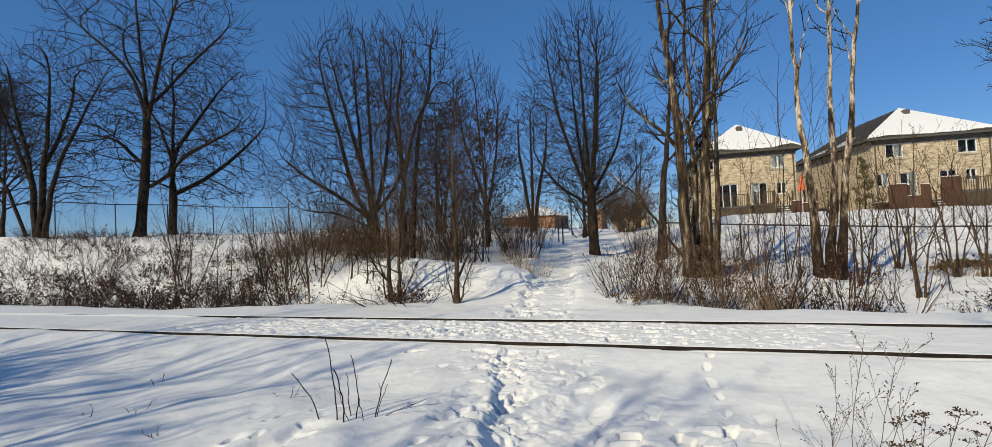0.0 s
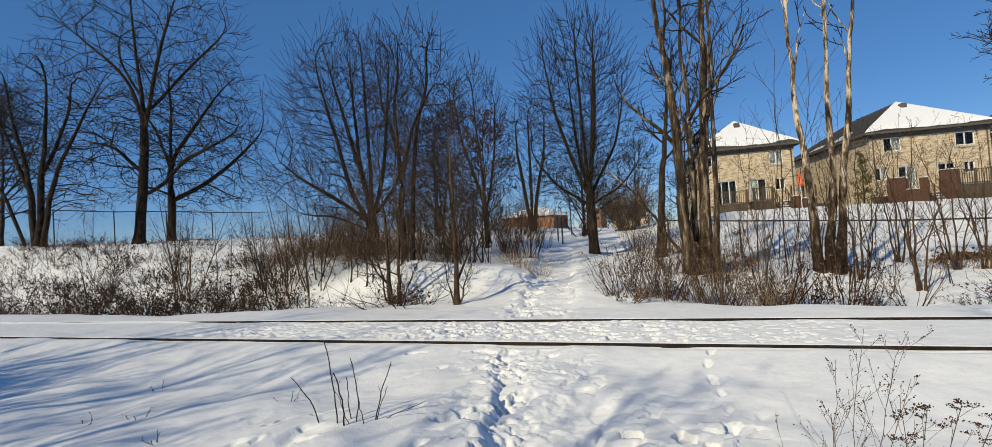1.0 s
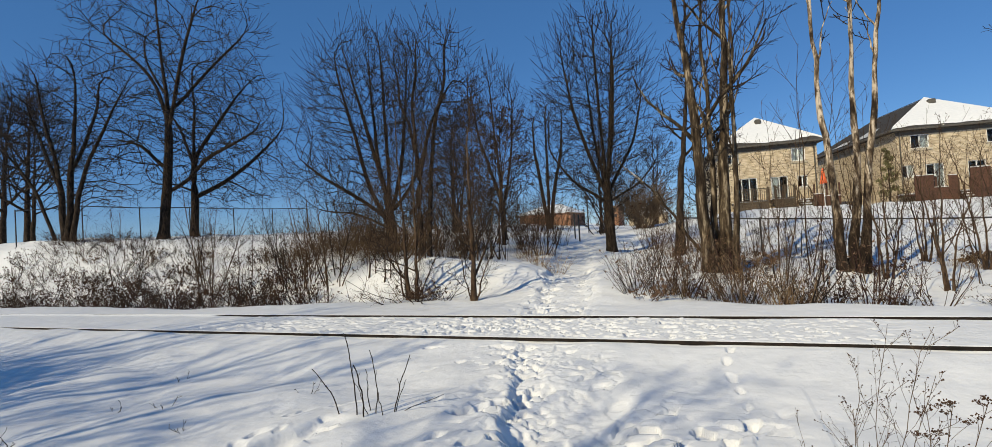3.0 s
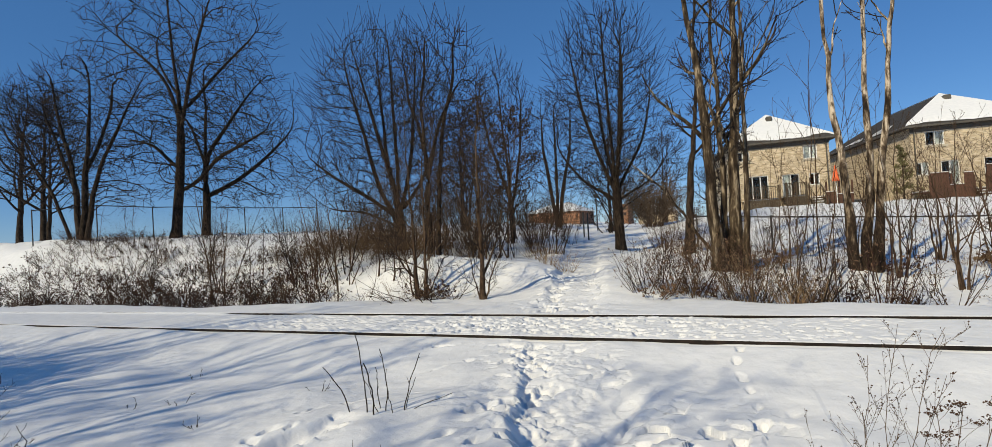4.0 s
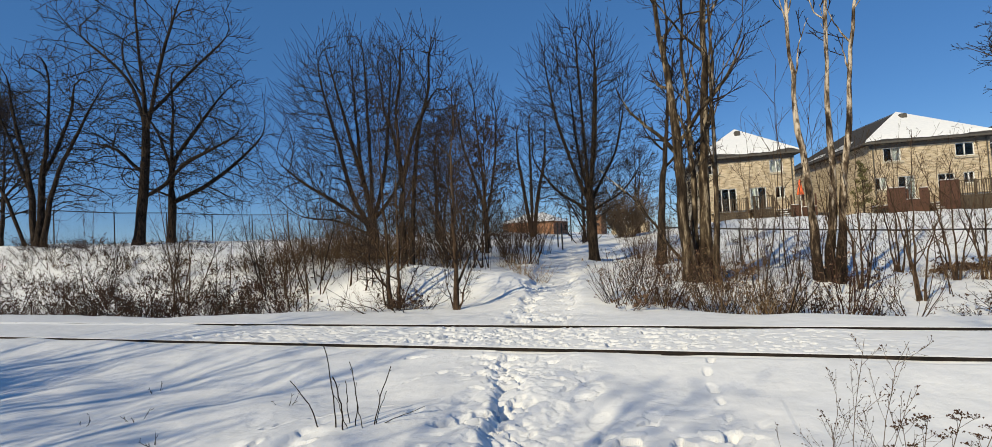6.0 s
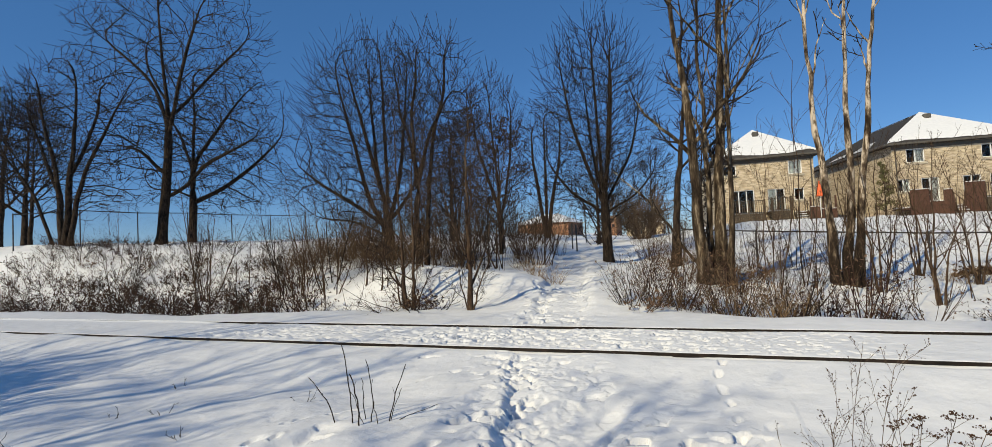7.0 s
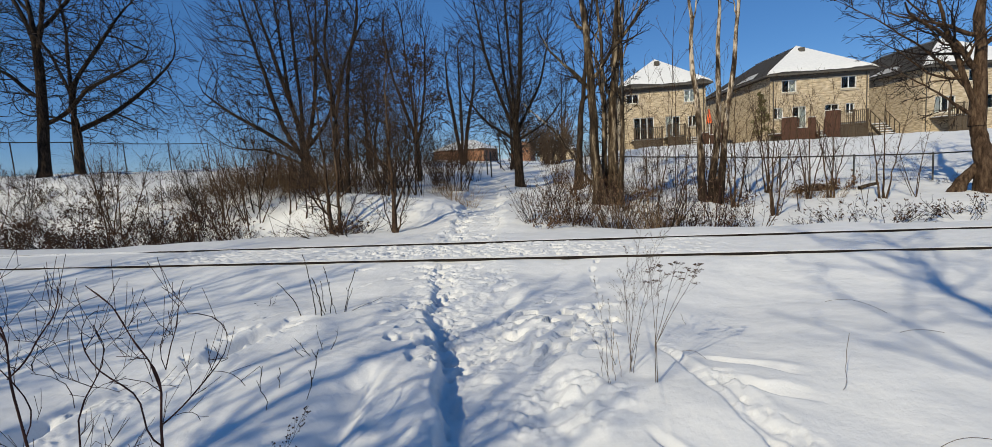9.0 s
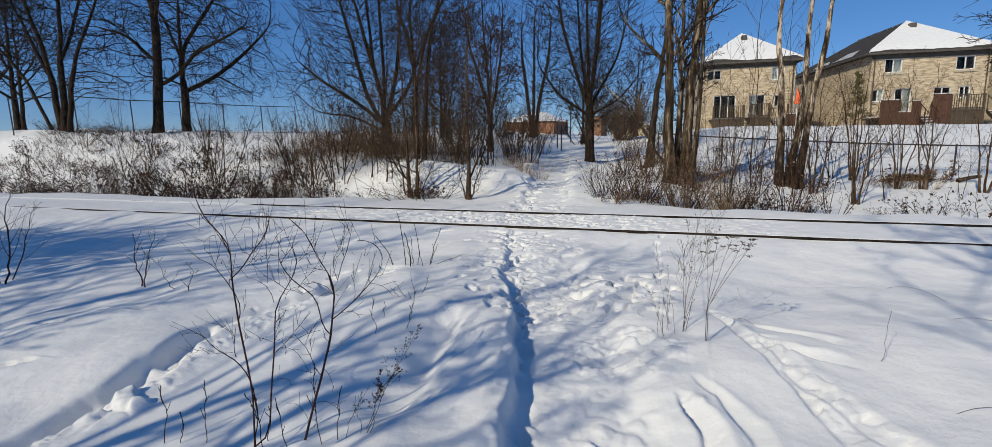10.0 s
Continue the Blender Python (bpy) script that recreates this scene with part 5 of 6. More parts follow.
def parasol(x, y, label):
    """A folded parasol in its stand."""
    z = ground_at(x, y) - 0.05
    p = root("parasol", pose(x, y, z), label, "parasol")
    lines_part("pole", np.array([[[0, 0, 0], [0, 0, 2.9]]], dtype=float), np.full((1, 2), 0.025), 8, WHITE, p)
    bm = bmesh.new()
    bmesh.ops.create_cone(bm, cap_ends=True, segments=14, radius1=0.32, radius2=0.04, depth=1.1, matrix=Matrix.Translation((0, 0, 2.4)))
    for i, v in enumerate(bm.verts):
        if v.co.z < 2.0:
            v.co.x *= 0.75 + 0.4 * (i % 2)
            v.co.y *= 0.75 + 0.4 * (i % 2)
    part("cloth", bm, ORANGE, p)
    part("foot", boxed(-0.2, 0.2, -0.2, 0.2, -0.02, 0.1, 0.03), BLACK, p)
    return p


parasol(8.6, 43.0, "folded orange-red parasol beside a house")

far = root("far_house", pose(0, 0, 0), "low orange brick house beyond the trees", "house")
part("wall", boxed(-20.6, -14.2, 60, 68, 1.0, 3.4), BRICK_RED, far)
bm = bmesh.new()
v = [bm.verts.new(p) for p in ((-21, 59.6, 3.4), (-13.8, 59.6, 3.4), (-13.8, 68.4, 3.4), (-21, 68.4, 3.4), (-18.4, 64, 4.7), (-16.4, 64, 4.7))]
for f in ((0, 1, 5, 4), (1, 2, 5), (2, 3, 4, 5), (3, 0, 4), (3, 2, 1, 0)):
    bm.faces.new([v[i] for i in f])
part("roof", bm, SNOW, far, "snow covered hipped roof")
tower = root("apartment_block", pose(0, 0, 0), "distant red brick block", "building")
part("wall", boxed(-13.2, -11.6, 80, 86, 0, 4.6), BRICK_RED, tower)
for i in range(2):
    for j in range(2):
        part("window", boxed(-12.95 + i * 0.7, -12.55 + i * 0.7, 79.95, 79.99, 2.9 + j * 0.8, 3.3 + j * 0.8), BLACK, tower)

cottage = root("far_house", pose(0, 0, 0), "distant pale house with a snowy roof", "house")
part("wall", boxed(-9.8, -4.6, 78, 84, 0.5, 3.0), BRICK, cottage)
bm = bmesh.new()
v = [bm.verts.new(p) for p in ((-10.1, 77.7, 3.0), (-4.3, 77.7, 3.0), (-4.3, 84.3, 3.0), (-10.1, 84.3, 3.0), (-8.4, 81, 4.3), (-6.0, 81, 4.3))]
for f in ((0, 1, 5, 4), (1, 2, 5), (2, 3, 4, 5), (3, 0, 4), (3, 2, 1, 0)):
    bm.faces.new([v[i] for i in f])
part("roof", bm, SNOW, cottage, "snow covered hipped roof")
part("window", boxed(-8.6, -7.6, 77.93, 77.99, 1.5, 2.5), BLACK, cottage)

# ---- fences ----


def fence(label, xa, ya, xb, yb, height, gap, post_r, wire_step, top_z=None):
    """Chain-link fence from (xa, ya) to (xb, yb): posts, top rail and woven wire following the ground."""
    f = root("chain_link_fence", pose(0, 0, 0), label, "fence")
    length = math.hypot(xb - xa, yb - ya)
    n = max(1, round(length / gap))
    s = np.linspace(0, length, n + 1)

    def at(d):
        return xa + (xb - xa) * d / length, ya + (yb - ya) * d / length

    base = np.array([ground_at(*at(d)) for d in s])
    tops = base + height if top_z is None else np.interp([at(d)[0] for d in s], *top_z)
    for i, d in enumerate(s):
        x, y = at(d)
        p = np.array([[x, y, base[i] - 0.3], [x, y, tops[i] + 0.05]])
        lines_part("post", p[None], np.full((1, 2), post_r), 8, GALV, f)
    p = np.array([[*at(d), z] for d, z in zip(s, tops)])
    lines_part("top_rail", p[None], np.full((1, len(s)), post_r * 0.95), 6, GALV, f)
    P = []
    for d in np.arange(0, length - height, wire_step):
        for da, db in ((d, d + height * 0.9), (d + height * 0.9, d)):
            P.append([[*at(da), np.interp(da, s, base) + 0.02], [*at(db), np.interp(db, s, tops)]])
    P = np.array(P)
    lines_part("woven_wire", P, np.full(P.shape[:2], 0.0009), 3, GALV, f, "thin woven wire", "stuff")
    return f


fence("dark chain-link fence along the foot of the snowy slope", 0.0, 18.0, 33.8, 16.3, 1.1, 2.17, 0.026, 0.075, ([0.3, 1.9, 6.3, 8.6, 10, 34], [1.4, 1.24, 0.94, 0.84, 0.78, 0.75]))
fence("tall chain-link fence along the top of the snowy bank", -30.6, 14.5, -26.2, 29.5, 1.78, 2.6, 0.03, 0.09)


def sign_post(x, y, height, plate):
    z = ground_at(x, y) - 0.1
    s = root("sign_post", pose(x, y, z), "thin grey post with a small sign" if plate else "thin grey post beside the path", "post", "posts by the path")
    lines_part("pole", np.array([[[0, 0, 0], [0, 0, height]]], dtype=float), np.full((1, 2), 0.04), 8, GALV, s)
    if plate:
        part("plate", boxed(-0.14, 0.14, -0.06, -0.045, height - 0.3, height - 0.02, 0.006), GALV, s)
    return s


sign_post(-6.1, 28.0, 1.5, False)
sign_post(-5.4, 26.0, 1.5, False)
sign_post(-6.6, 34.0, 2.6, True)

# ---- shrubs, saplings and weeds ----


def seed_heads(rng, c, size, mat, parent, label):
    """Tiny eight-sided seed heads at the places c, as one mesh."""
    d = np.array([[1, 0, 0], [-1, 0, 0], [0, 1, 0], [0, -1, 0], [0, 0, 1], [0, 0, -1]], dtype=float)
    q = size * (0.5 + 0.9 * rng.random((len(c), 1, 1)))
    v = (c[:, None, :] + d[None] * q).reshape(-1, 3)
    t = np.array([[0, 2, 4], [2, 1, 4], [1, 3, 4], [3, 0, 4], [2, 0, 5], [1, 2, 5], [3, 1, 5], [0, 3, 5]])
    f = (np.arange(len(c))[:, None, None] * 6 + t[None]).reshape(-1, 3)
    child(new("seed_head", mesh_arrays("seed_head", v, f, mat)), parent, label, "stuff")


def shrub(x, y, label, seed, height, stems, spread, side=7, mat=None, leaf=0, leaf_mat=None, name="shrub", category="shrub", group="", thick=0.006, wig=0.1, upright=0.25, sub=2, solo=False, side_len=0.3, fine=0.0024, berry=0.0):
    rng = np.random.default_rng(seed)
    mat = mat or TWIG_WARM
    ob = root(name, pose(x, y, ground_at(x, y) - 0.05), label, category, group)
    a = rng.random(stems) * 6.283
    n = 8
    P = np.zeros((stems, n, 3))
    P[:, 0, :2] = np.stack([np.cos(a), np.sin(a)], -1) * (rng.random(stems) ** 0.5 * spread * 0.4)[:, None]
    d = unit(np.stack([np.cos(a) * spread, np.sin(a) * spread, np.full(stems, height)], -1) + rng.normal(0, 0.22 * height, (stems, 3)) * [1, 1, 0.1])
    L = height * (0.55 + 0.55 * rng.random(stems))
    for k in range(1, n):
        d = unit(d + rng.normal(0, wig, (stems, 3)) + [0, 0, upright * 0.2])
        P[:, k] = P[:, k - 1] + d * (L / (n - 1))[:, None]
    R = thick * (0.7 + 0.6 * rng.random(stems))[:, None] * (1 - 0.75 * np.linspace(0, 1, n))[None]
    if solo:
        for i in range(stems):
            lines_part("stem", P[i:i + 1], R[i:i + 1], 6, mat, ob)
    else:
        lines_part("stemwork", P, R, 4, mat, ob, kind="stuff")
    P2, R2 = sprout(rng, P, R, side, 0.25, 1.0, 42, side_len, 5, 0.14, 0.08, 0.65, fall=0.4)
    R2 = np.maximum(R2, fine)
    pieces = [tubes(P2, R2, 3)]
    tips = P2
    if sub:
        P3, R3 = sprout(rng, P2, R2, sub, 0.3, 1.0, 40, 0.5, 3, 0.15, 0.06, 0.8, fall=0.3)
        pieces.append(tubes(P3, R3, 3))
        tips = P3
    v, f = merge(pieces)
    child(new("twigwork", mesh_arrays("twigwork", v, f, mat)), ob, kind="stuff")
    if leaf:
        pick = tips[rng.integers(0, len(tips), leaf)]
        c = pick[:, -1] + rng.normal(0, 0.012, (leaf, 3))
        if berry:
            seed_heads(rng, c, berry, leaf_mat or DEADLEAF, ob, "dried dark berries and buds")
            return ob
        lv, lf = leaf_quads(rng, c, 0.028)
        child(new("foliage", mesh_arrays("foliage", lv, lf, leaf_mat or DEADLEAF)), ob, "small withered leaves", "stuff")
    return ob


def scatter(makers, places, seed):
    """Copies of the made shrubs at the places, turned and sized."""
    rng = np.random.default_rng(seed)
    for i, (x, y, s) in enumerate(places):
        m = pose(x, y, ground_at(x, y) - 0.05, 0, 0, rng.uniform(0, 360)) @ Matrix.Diagonal((s, s, s * rng.uniform(0.9, 1.15), 1))
        copy_thing(makers[i % len(makers)], m)


def strip(seed, n, x0, x1, y0, y1, s0, s1):
    """n places (x, y, size) strewn evenly over a stretch of ground."""
    r = np.random.default_rng(seed)
    return [(float(x0 + (x1 - x0) * (i + r.random()) / n), float(r.uniform(y0, y1)), float(r.uniform(s0, s1))) for i in range(n)]


# dark thicket along the ditch: arching canes with dried berries
G1, G2, G3 = "dark thicket along the ditch", "upright shrubs along the ditch", "saplings on the bank"
dark = [shrub(-12.0 - i * 1.3, 10.6, "dark tangled shrub with dried berries in the ditch", 60 + i, 1.15, 8, 1.0, 5, (TWIG, TWIG_RED, TWIG, TWIG_WARM)[i], 85, group=G1, thick=0.0125, fine=0.0052, wig=0.17, sub=1, berry=0.021) for i in range(4)]
rng = np.random.default_rng(5)
spots = []
for i in range(34):
    x = -26.5 + i * 0.52 + rng.normal(0, 0.2)
    spots.append((x, rng.uniform(9.7, 10.6), rng.uniform(0.5, 0.9)))
for i in range(38):
    x = -28 + i * 0.5 + rng.normal(0, 0.25)
    spots.append((x, rng.uniform(10.8, 12.6), rng.uniform(0.6, 1.05)))
for i in range(62):
    spots.append((rng.uniform(-28, -10.5), rng.uniform(12.2, 14.8), rng.uniform(0.45, 0.8)))
spots += strip(51, 26, -24.0, -10.2, 9.7, 10.9, 0.6, 1.0) + strip(52, 12, -12.5, -8.3, 10.0, 11.6, 0.55, 0.9)
scatter(dark, spots, 1)
tall = [shrub(-4.4, 16.4, "tall tangle of thin brown stems by the path", 75, 2.4, 24, 0.9, 7, TWIG_WARM, 60, group="tangles by the path", thick=0.011, fine=0.0036, wig=0.1, upright=0.4, sub=2)]
scatter(tall, [(-5.2, 17.2, 0.8), (-5.8, 18.6, 0.9), (-6.6, 16.4, 0.9), (-7.4, 17.0, 1.0), (-8.4, 16.6, 1.0), (-9.4, 17.6, 1.0), (-6.2, 20.0, 1.0), (-7.6, 21.0, 1.1), (-9.0, 20.5, 1.1), (-10.6, 18.6, 1.0), (-11.6, 16.8, 0.9), (-12.6, 17.6, 0.9), (-5.6, 23.0, 0.9), (-7.4, 24.5, 1.0), (-0.9, 16.0, 0.6), (-0.2, 18.4, 0.7), (0.8, 17.4, 0.6), (1.8, 16.6, 0.6), (-1.2, 20.5, 0.7)], 14)
upright = [shrub(0.1 + i * 0.9, 9.8, "upright brown shrub with many thin stems in the snow", 70 + i, 1.2, 12, 0.7, 4, (TWIG_WARM, TAN, TWIG, TWIG_RED)[i], 60, LITTER, group=G2, thick=0.009, fine=0.0033, wig=0.1, upright=0.45, sub=1) for i in range(4)]
spots = strip(31, 17, -0.9, 1.3, 9.6, 10.6, 0.5, 0.82) + strip(36, 12, 1.1, 3.7, 9.6, 10.6, 0.45, 0.8) + strip(32, 12, -1.2, 3.4, 11.2, 14.2, 0.6, 0.85) + strip(35, 3, -6.2, -4.9, 9.7, 10.0, 0.35, 0.5) + strip(34, 7, -9.5, -4.4, 13.9, 16.5, 0.8, 1.0)
scatter(upright, spots, 2)
straw = [shrub(-3.2, 13.6, "clump of straw-coloured dry stalks", 80, 0.7, 30, 0.45, 3, STRAW, 0, group="straw clumps", thick=0.005, sub=0, category="dry grass", name="dry_stalks")]
scatter(straw, [(1.6, 9.8, 1.1), (1.95, 10.1, 1.0), (-3.7, 13.7, 1.0), (-4.2, 14.2, 0.9), (0.0, 9.9, 0.6), (5.6, 14.9, 0.6), (6.0, 14.8, 0.7), (6.5, 14.9, 0.75), (6.9, 14.7, 0.6)], 3)
# low brown brush behind the drift and round the old stems
brush = [shrub(-9.2 + i * 9.6, 14.6 - i * 1.6, "low tangle of fine brown brush", 84 + i, 1.1, 40, 1.0, 9, TAN, 0, group="brown brush", thick=0.005, wig=0.2, sub=3, name="brush", category="brush") for i in range(2)]
scatter(brush, [(-9.9, 13.7, 0.85), (-10.7, 14.2, 0.95), (-11.6, 13.9, 0.9), (-8.3, 14.9, 1.0), (-9.4, 15.6, 1.1), (1.2, 13.5, 0.55), (1.8, 13.2, 0.55), (-10.4, 15.2, 1.3), (-12.4, 14.6, 1.0), (-7.4, 15.4, 1.1), (-11.4, 15.4, 1.3), (-9.0, 14.4, 1.2), (-8.0, 14.0, 0.9), (-10.0, 14.4, 1.2), (-12.9, 13.6, 0.9), (-6.6, 15.0, 0.9)], 7)
scatter(dark, [(-14.5, 66.0, 2.6), (-13.2, 68.0, 2.4), (-12.2, 67.0, 2.5), (-11.0, 70.0, 2.4), (-10.4, 74.0, 2.2), (-3.6, 66.0, 2.0), (-2.4, 60.0, 1.8)] + [(-20.0 + 1.35 * i + rng.normal(0, 0.4), rng.uniform(28, 48), rng.uniform(1.3, 2.1)) for i in range(13) if abs(-20.0 + 1.35 * i + 7) > 1.5] + [(-1.5, 38.0, 1.4), (-0.4, 42.0, 1.6), (-32.4, 20.5, 0.8), (-30.0, 24.8, 1.0), (-25.0, 24.2, 0.9), (-22.0, 23.8, 0.8), (-19.5, 22.5, 0.9), (-33.0, 17.5, 0.9)], 12)
# low sprawling branches at the foot of the drift
sprawl = [shrub(-5.3, 9.9, "low sprawling bare branches in front of the drift", 500 + i, 1.25, 6, 1.9, 4, (TWIG, TWIG_WARM)[i], 0, group="sprawling branches", thick=0.0095, fine=0.0034, wig=0.16, upright=0.3, sub=2, side_len=0.4) for i in range(2)]
scatter(sprawl, [(-4.9, 9.7, 0.7), (-6.3, 10.1, 0.75), (-4.2, 9.6, 0.55), (-7.6, 10.6, 0.6)], 16)
clump = [shrub(-5.25, 9.95, "small clump of withered leaves on bent twigs", 505 + i, 0.5, 14, 0.5, 5, TWIG_WARM, 260, LITTER if i else DEADLEAF, group="withered clumps", thick=0.005, fine=0.003, sub=1, name="leaf_clump", category="dry plant") for i in range(2)]
scatter(clump, [(-4.95, 10.1, 0.3), (-0.5, 9.3, 0.9), (0.2, 9.6, 0.8), (1.5, 13.0, 1.2), (2.45, 10.6, 1.1), (1.9, 10.2, 0.9), (-20.0, 13.9, 1.1), (-19.4, 13.7, 0.9), (-17.6, 14.2, 1.1), (-16.9, 14.0, 1.0), (-16.3, 12.9, 1.3), (-22.8, 13.3, 1.0), (-14.6, 13.6, 1.0), (-12.2, 12.6, 1.1), (-21.0, 12.2, 1.0), (-18.5, 12.4, 1.0), (6.4, 15.2, 1.2), (7.2, 15.6, 1.3), (4.0, 13.0, 0.9), (1.0, 12.0, 0.8), (3.3, 10.0, 0.7)], 17)
thin = [shrub(-6.4, 12.6, "slender upright stem rising from the drift", 510 + i, 3.8, 1, 0.3, 16, (TWIG_WARM, BARK_WARM)[i], 0, group="slender stems on the drift", thick=0.022, name="sapling", category="sapling", wig=0.05, upright=0.6, sub=3, solo=True, side_len=0.2, fine=0.0032) for i in range(2)]
scatter(thin, strip(53, 7, -8.8, -4.4, 12.8, 15.0, 0.7, 1.1) + [(-13.4, 12.3, 0.8), (-13.1, 12.5, 0.85), (-21.9, 13.9, 0.8), (-10.6, 12.0, 0.9), (-11.3, 11.7, 0.8), (-9.8, 11.6, 0.9), (1.2, 13.8, 0.7), (2.6, 12.0, 0.7), (3.4, 12.2, 0.75), (0.2, 12.6, 0.55)], 18)
# saplings: thickest where the bank meets the drift
sap = [shrub(-11.0 + 0.7 * i, 12.0, "thin bare sapling on the bank", 90 + i, 3.0, 4, 0.6, 12, TWIG_WARM if i else TWIG, 0, group=G3, thick=0.016, name="sapling", category="sapling", wig=0.07, upright=0.5, sub=3, solo=True) for i in range(3)]
scatter(sap, strip(41, 5, -12.4, -8.6, 10.6, 13.0, 0.7, 1.15) + strip(44, 9, -11.0, -5.0, 14.4, 17.5, 0.9, 1.3) + [(-19.4, 12.2, 0.75), (-18.6, 12.4, 0.6), (-13.7, 11.3, 1.2), (-14.4, 12.0, 0.9), (-16.2, 13.0, 0.7), (-23.5, 13.4, 0.7)] + strip(43, 9, 1.6, 8.6, 14.2, 19.0, 0.6, 0.85), 4)
whip = [shrub(1.9, 11.6, "slender bare sapling with few forked twigs", 290 + i, 3.6, 2, 0.7, 8, TWIG_WARM, 0, group="slender saplings", thick=0.013, name="sapling", category="sapling", wig=0.08, upright=0.4, sub=2, solo=True, fine=0.0034) for i in range(2)]
scatter(whip, [(2.4, 12.6, 1.1), (3.3, 11.6, 1.0), (4.6, 12.2, 0.8), (-22.8, 14.5, 0.95), (0.0, 12.0, 0.5), (1.3, 12.4, 0.6), (1.6, 13.6, 0.65), (2.0, 12.0, 0.6), (2.3, 13.8, 0.7), (2.7, 12.8, 0.6), (2.9, 14.4, 0.7), (3.6, 12.4, 0.6), (4.2, 13.8, 0.65), (1.1, 14.6, 0.7), (-0.6, 13.2, 0.5), (4.9, 13.4, 0.6), (3.9, 11.2, 0.5), (2.5, 11.2, 0.5), (5.4, 12.8, 0.8), (6.9, 13.0, 0.7), (3.8, 13.6, 1.0), (-6.9, 9.65, 0.6), (-5.0, 13.0, 0.7), (-4.6, 13.3, 0.6)], 15)
for k, (x, y) in enumerate(((4.45, 11.8), (6.1, 14.6), (6.7, 14.8), (3.8, 12.7), (7.8, 14.4), (5.3, 15.4))):
    bare_tree(x, y, "young tree with slender pale stems by the fence", 150 + k, [((0, 0), (-0.5, 0.1), 3.2, 0.026), ((0.08, 0.05), (0.15, 0.1), 3.3, 0.026), ((0.1, 0), (0.8, 0.2), 2.8, 0.022)], limbs=6, limb_from=0.25, limb_angle=40, limb_len=0.32, branches=3, twigs=2, sprays=1, bark=BARK_WARM, twig=TWIG_WARM, twig_min=0.002, group="young trees by the fence", name="young_tree")
weeds = [shrub(-16.0 - i, 13.2, "low dry weed poking through the snow", 190 + i, 0.5, 7, 0.5, 3, TWIG if i else TWIG_WARM, 16, group="weeds on the bank", thick=0.006, fine=0.0035, sub=1, name="bank_weed", category="weed", berry=0.012) for i in range(2)]
scatter(weeds, [(rng.uniform(-28, -9), rng.uniform(12.2, 16.0), rng.uniform(0.6, 1.3)) for _ in range(170)] + [(rng.uniform(-30, -12), rng.uniform(15.0, 18.5), rng.uniform(0.7, 1.3)) for _ in range(40)] + [(rng.uniform(2.0, 12), rng.uniform(12.5, 22), rng.uniform(0.5, 1.0)) for _ in range(26)] + [(rng.uniform(-8, -3.4), rng.uniform(10.6, 12.6), rng.uniform(0.3, 0.6)) for _ in range(9)], 9)
# low weeds beyond the track at the right
low = [shrub(5.6, 10.9, "low dark weed sprawling over the snow", 95, 0.62, 14, 0.9, 6, TWIG, 110, group="low weeds", thick=0.0065, fine=0.003, sub=1, name="low_weed", category="weed")]
scatter(low, [(6.3, 11.0, 1.1), (7.0, 11.3, 0.8), (7.9, 11.2, 1.0), (8.6, 11.6, 1.1), (9.4, 11.2, 1.0), (10.2, 11.8, 1.2), (4.9, 10.6, 0.6)], 6)
shrub(-3.3, 36.0, "large rounded grey-brown bush far along the path", 97, 3.3, 110, 1.7, 12, WEED, 0, name="round_bush", category="bush", thick=0.014, sub=3, fine=0.011)
# small cedar by the brick house
bare_tree(11.6, 40.0, "small sparse cedar beside a brick house", 98, SINGLE(3.6, 0.06), limbs=22, limb_from=0.1, limb_angle=70, limb_len=0.24, lift=0.03, branches=6, twigs=4, sprays=2, leaves=1500, leaf_mat=CEDAR, leaf_size=0.07, fall=0.8, name="cedar", twig=TWIG_WARM)


# near plants
stalks = root("bare_stalks", pose(-1.85, 3.44, ground_at(-1.85, 3.44) - 0.02, 0, 0, 21), "few bare broken stalks standing in the snow", "stalks")
for k, (ax, ay, lean, h, r, bow) in enumerate(((-0.24, 0.02, -0.19, 0.36, 0.0045, 0.02), (-0.09, -0.04, -0.07, 0.62, 0.005, 0.015), (-0.03, -0.08, -0.05, 0.4, 0.006, 0.01), (-0.01, 0.04, -0.025, 0.33, 0.004, 0.0), (0.04, -0.01, -0.02, 0.48, 0.0045, 0.02), (0.1, -0.04, -0.03, 0.17, 0.0035, 0.0), (0.17, 0.03, 0.14, 0.42, 0.005, -0.02), (0.18, 0.04, 0.09, 0.24, 0.0035, 0.0), (0.24, 0.06, 0.3, 0.1, 0.003, 0.0), (0.0, -0.05, -0.09, 0.26, 0.003, 0.0))):
    rr = np.random.default_rng(700 + k)
    p = stem_line(rr, (ax, ay, 0), (ax + lean, ay + rr.normal(0, 0.02), h), 9, 0.005)
    p[:, 0] += bow * np.sin(np.pi * np.linspace(0, 1, 9))
    q = r * (1 - 0.35 * np.linspace(0, 1, 9))
    lines_part("stem", p[None], q[None], 6, TWIG, stalks)
    if h > 0.3:
        P1, R1 = sprout(rr, p[None], q[None], 2, 0.4, 0.95, 34, 0.12, 4, 0.06, 0.05, 0.6, least=0.0014)
        lines_part("twigwork", P1, R1, 4, TWIG, stalks, kind="stuff")
shrub(-1.3, 2.42, "few bare broken stalks standing in the snow", 102, 0.3, 5, 0.2, 2, TWIG, 0, name="bare_stalks", category="stalks", thick=0.004, sub=0, solo=True, side_len=0.15)


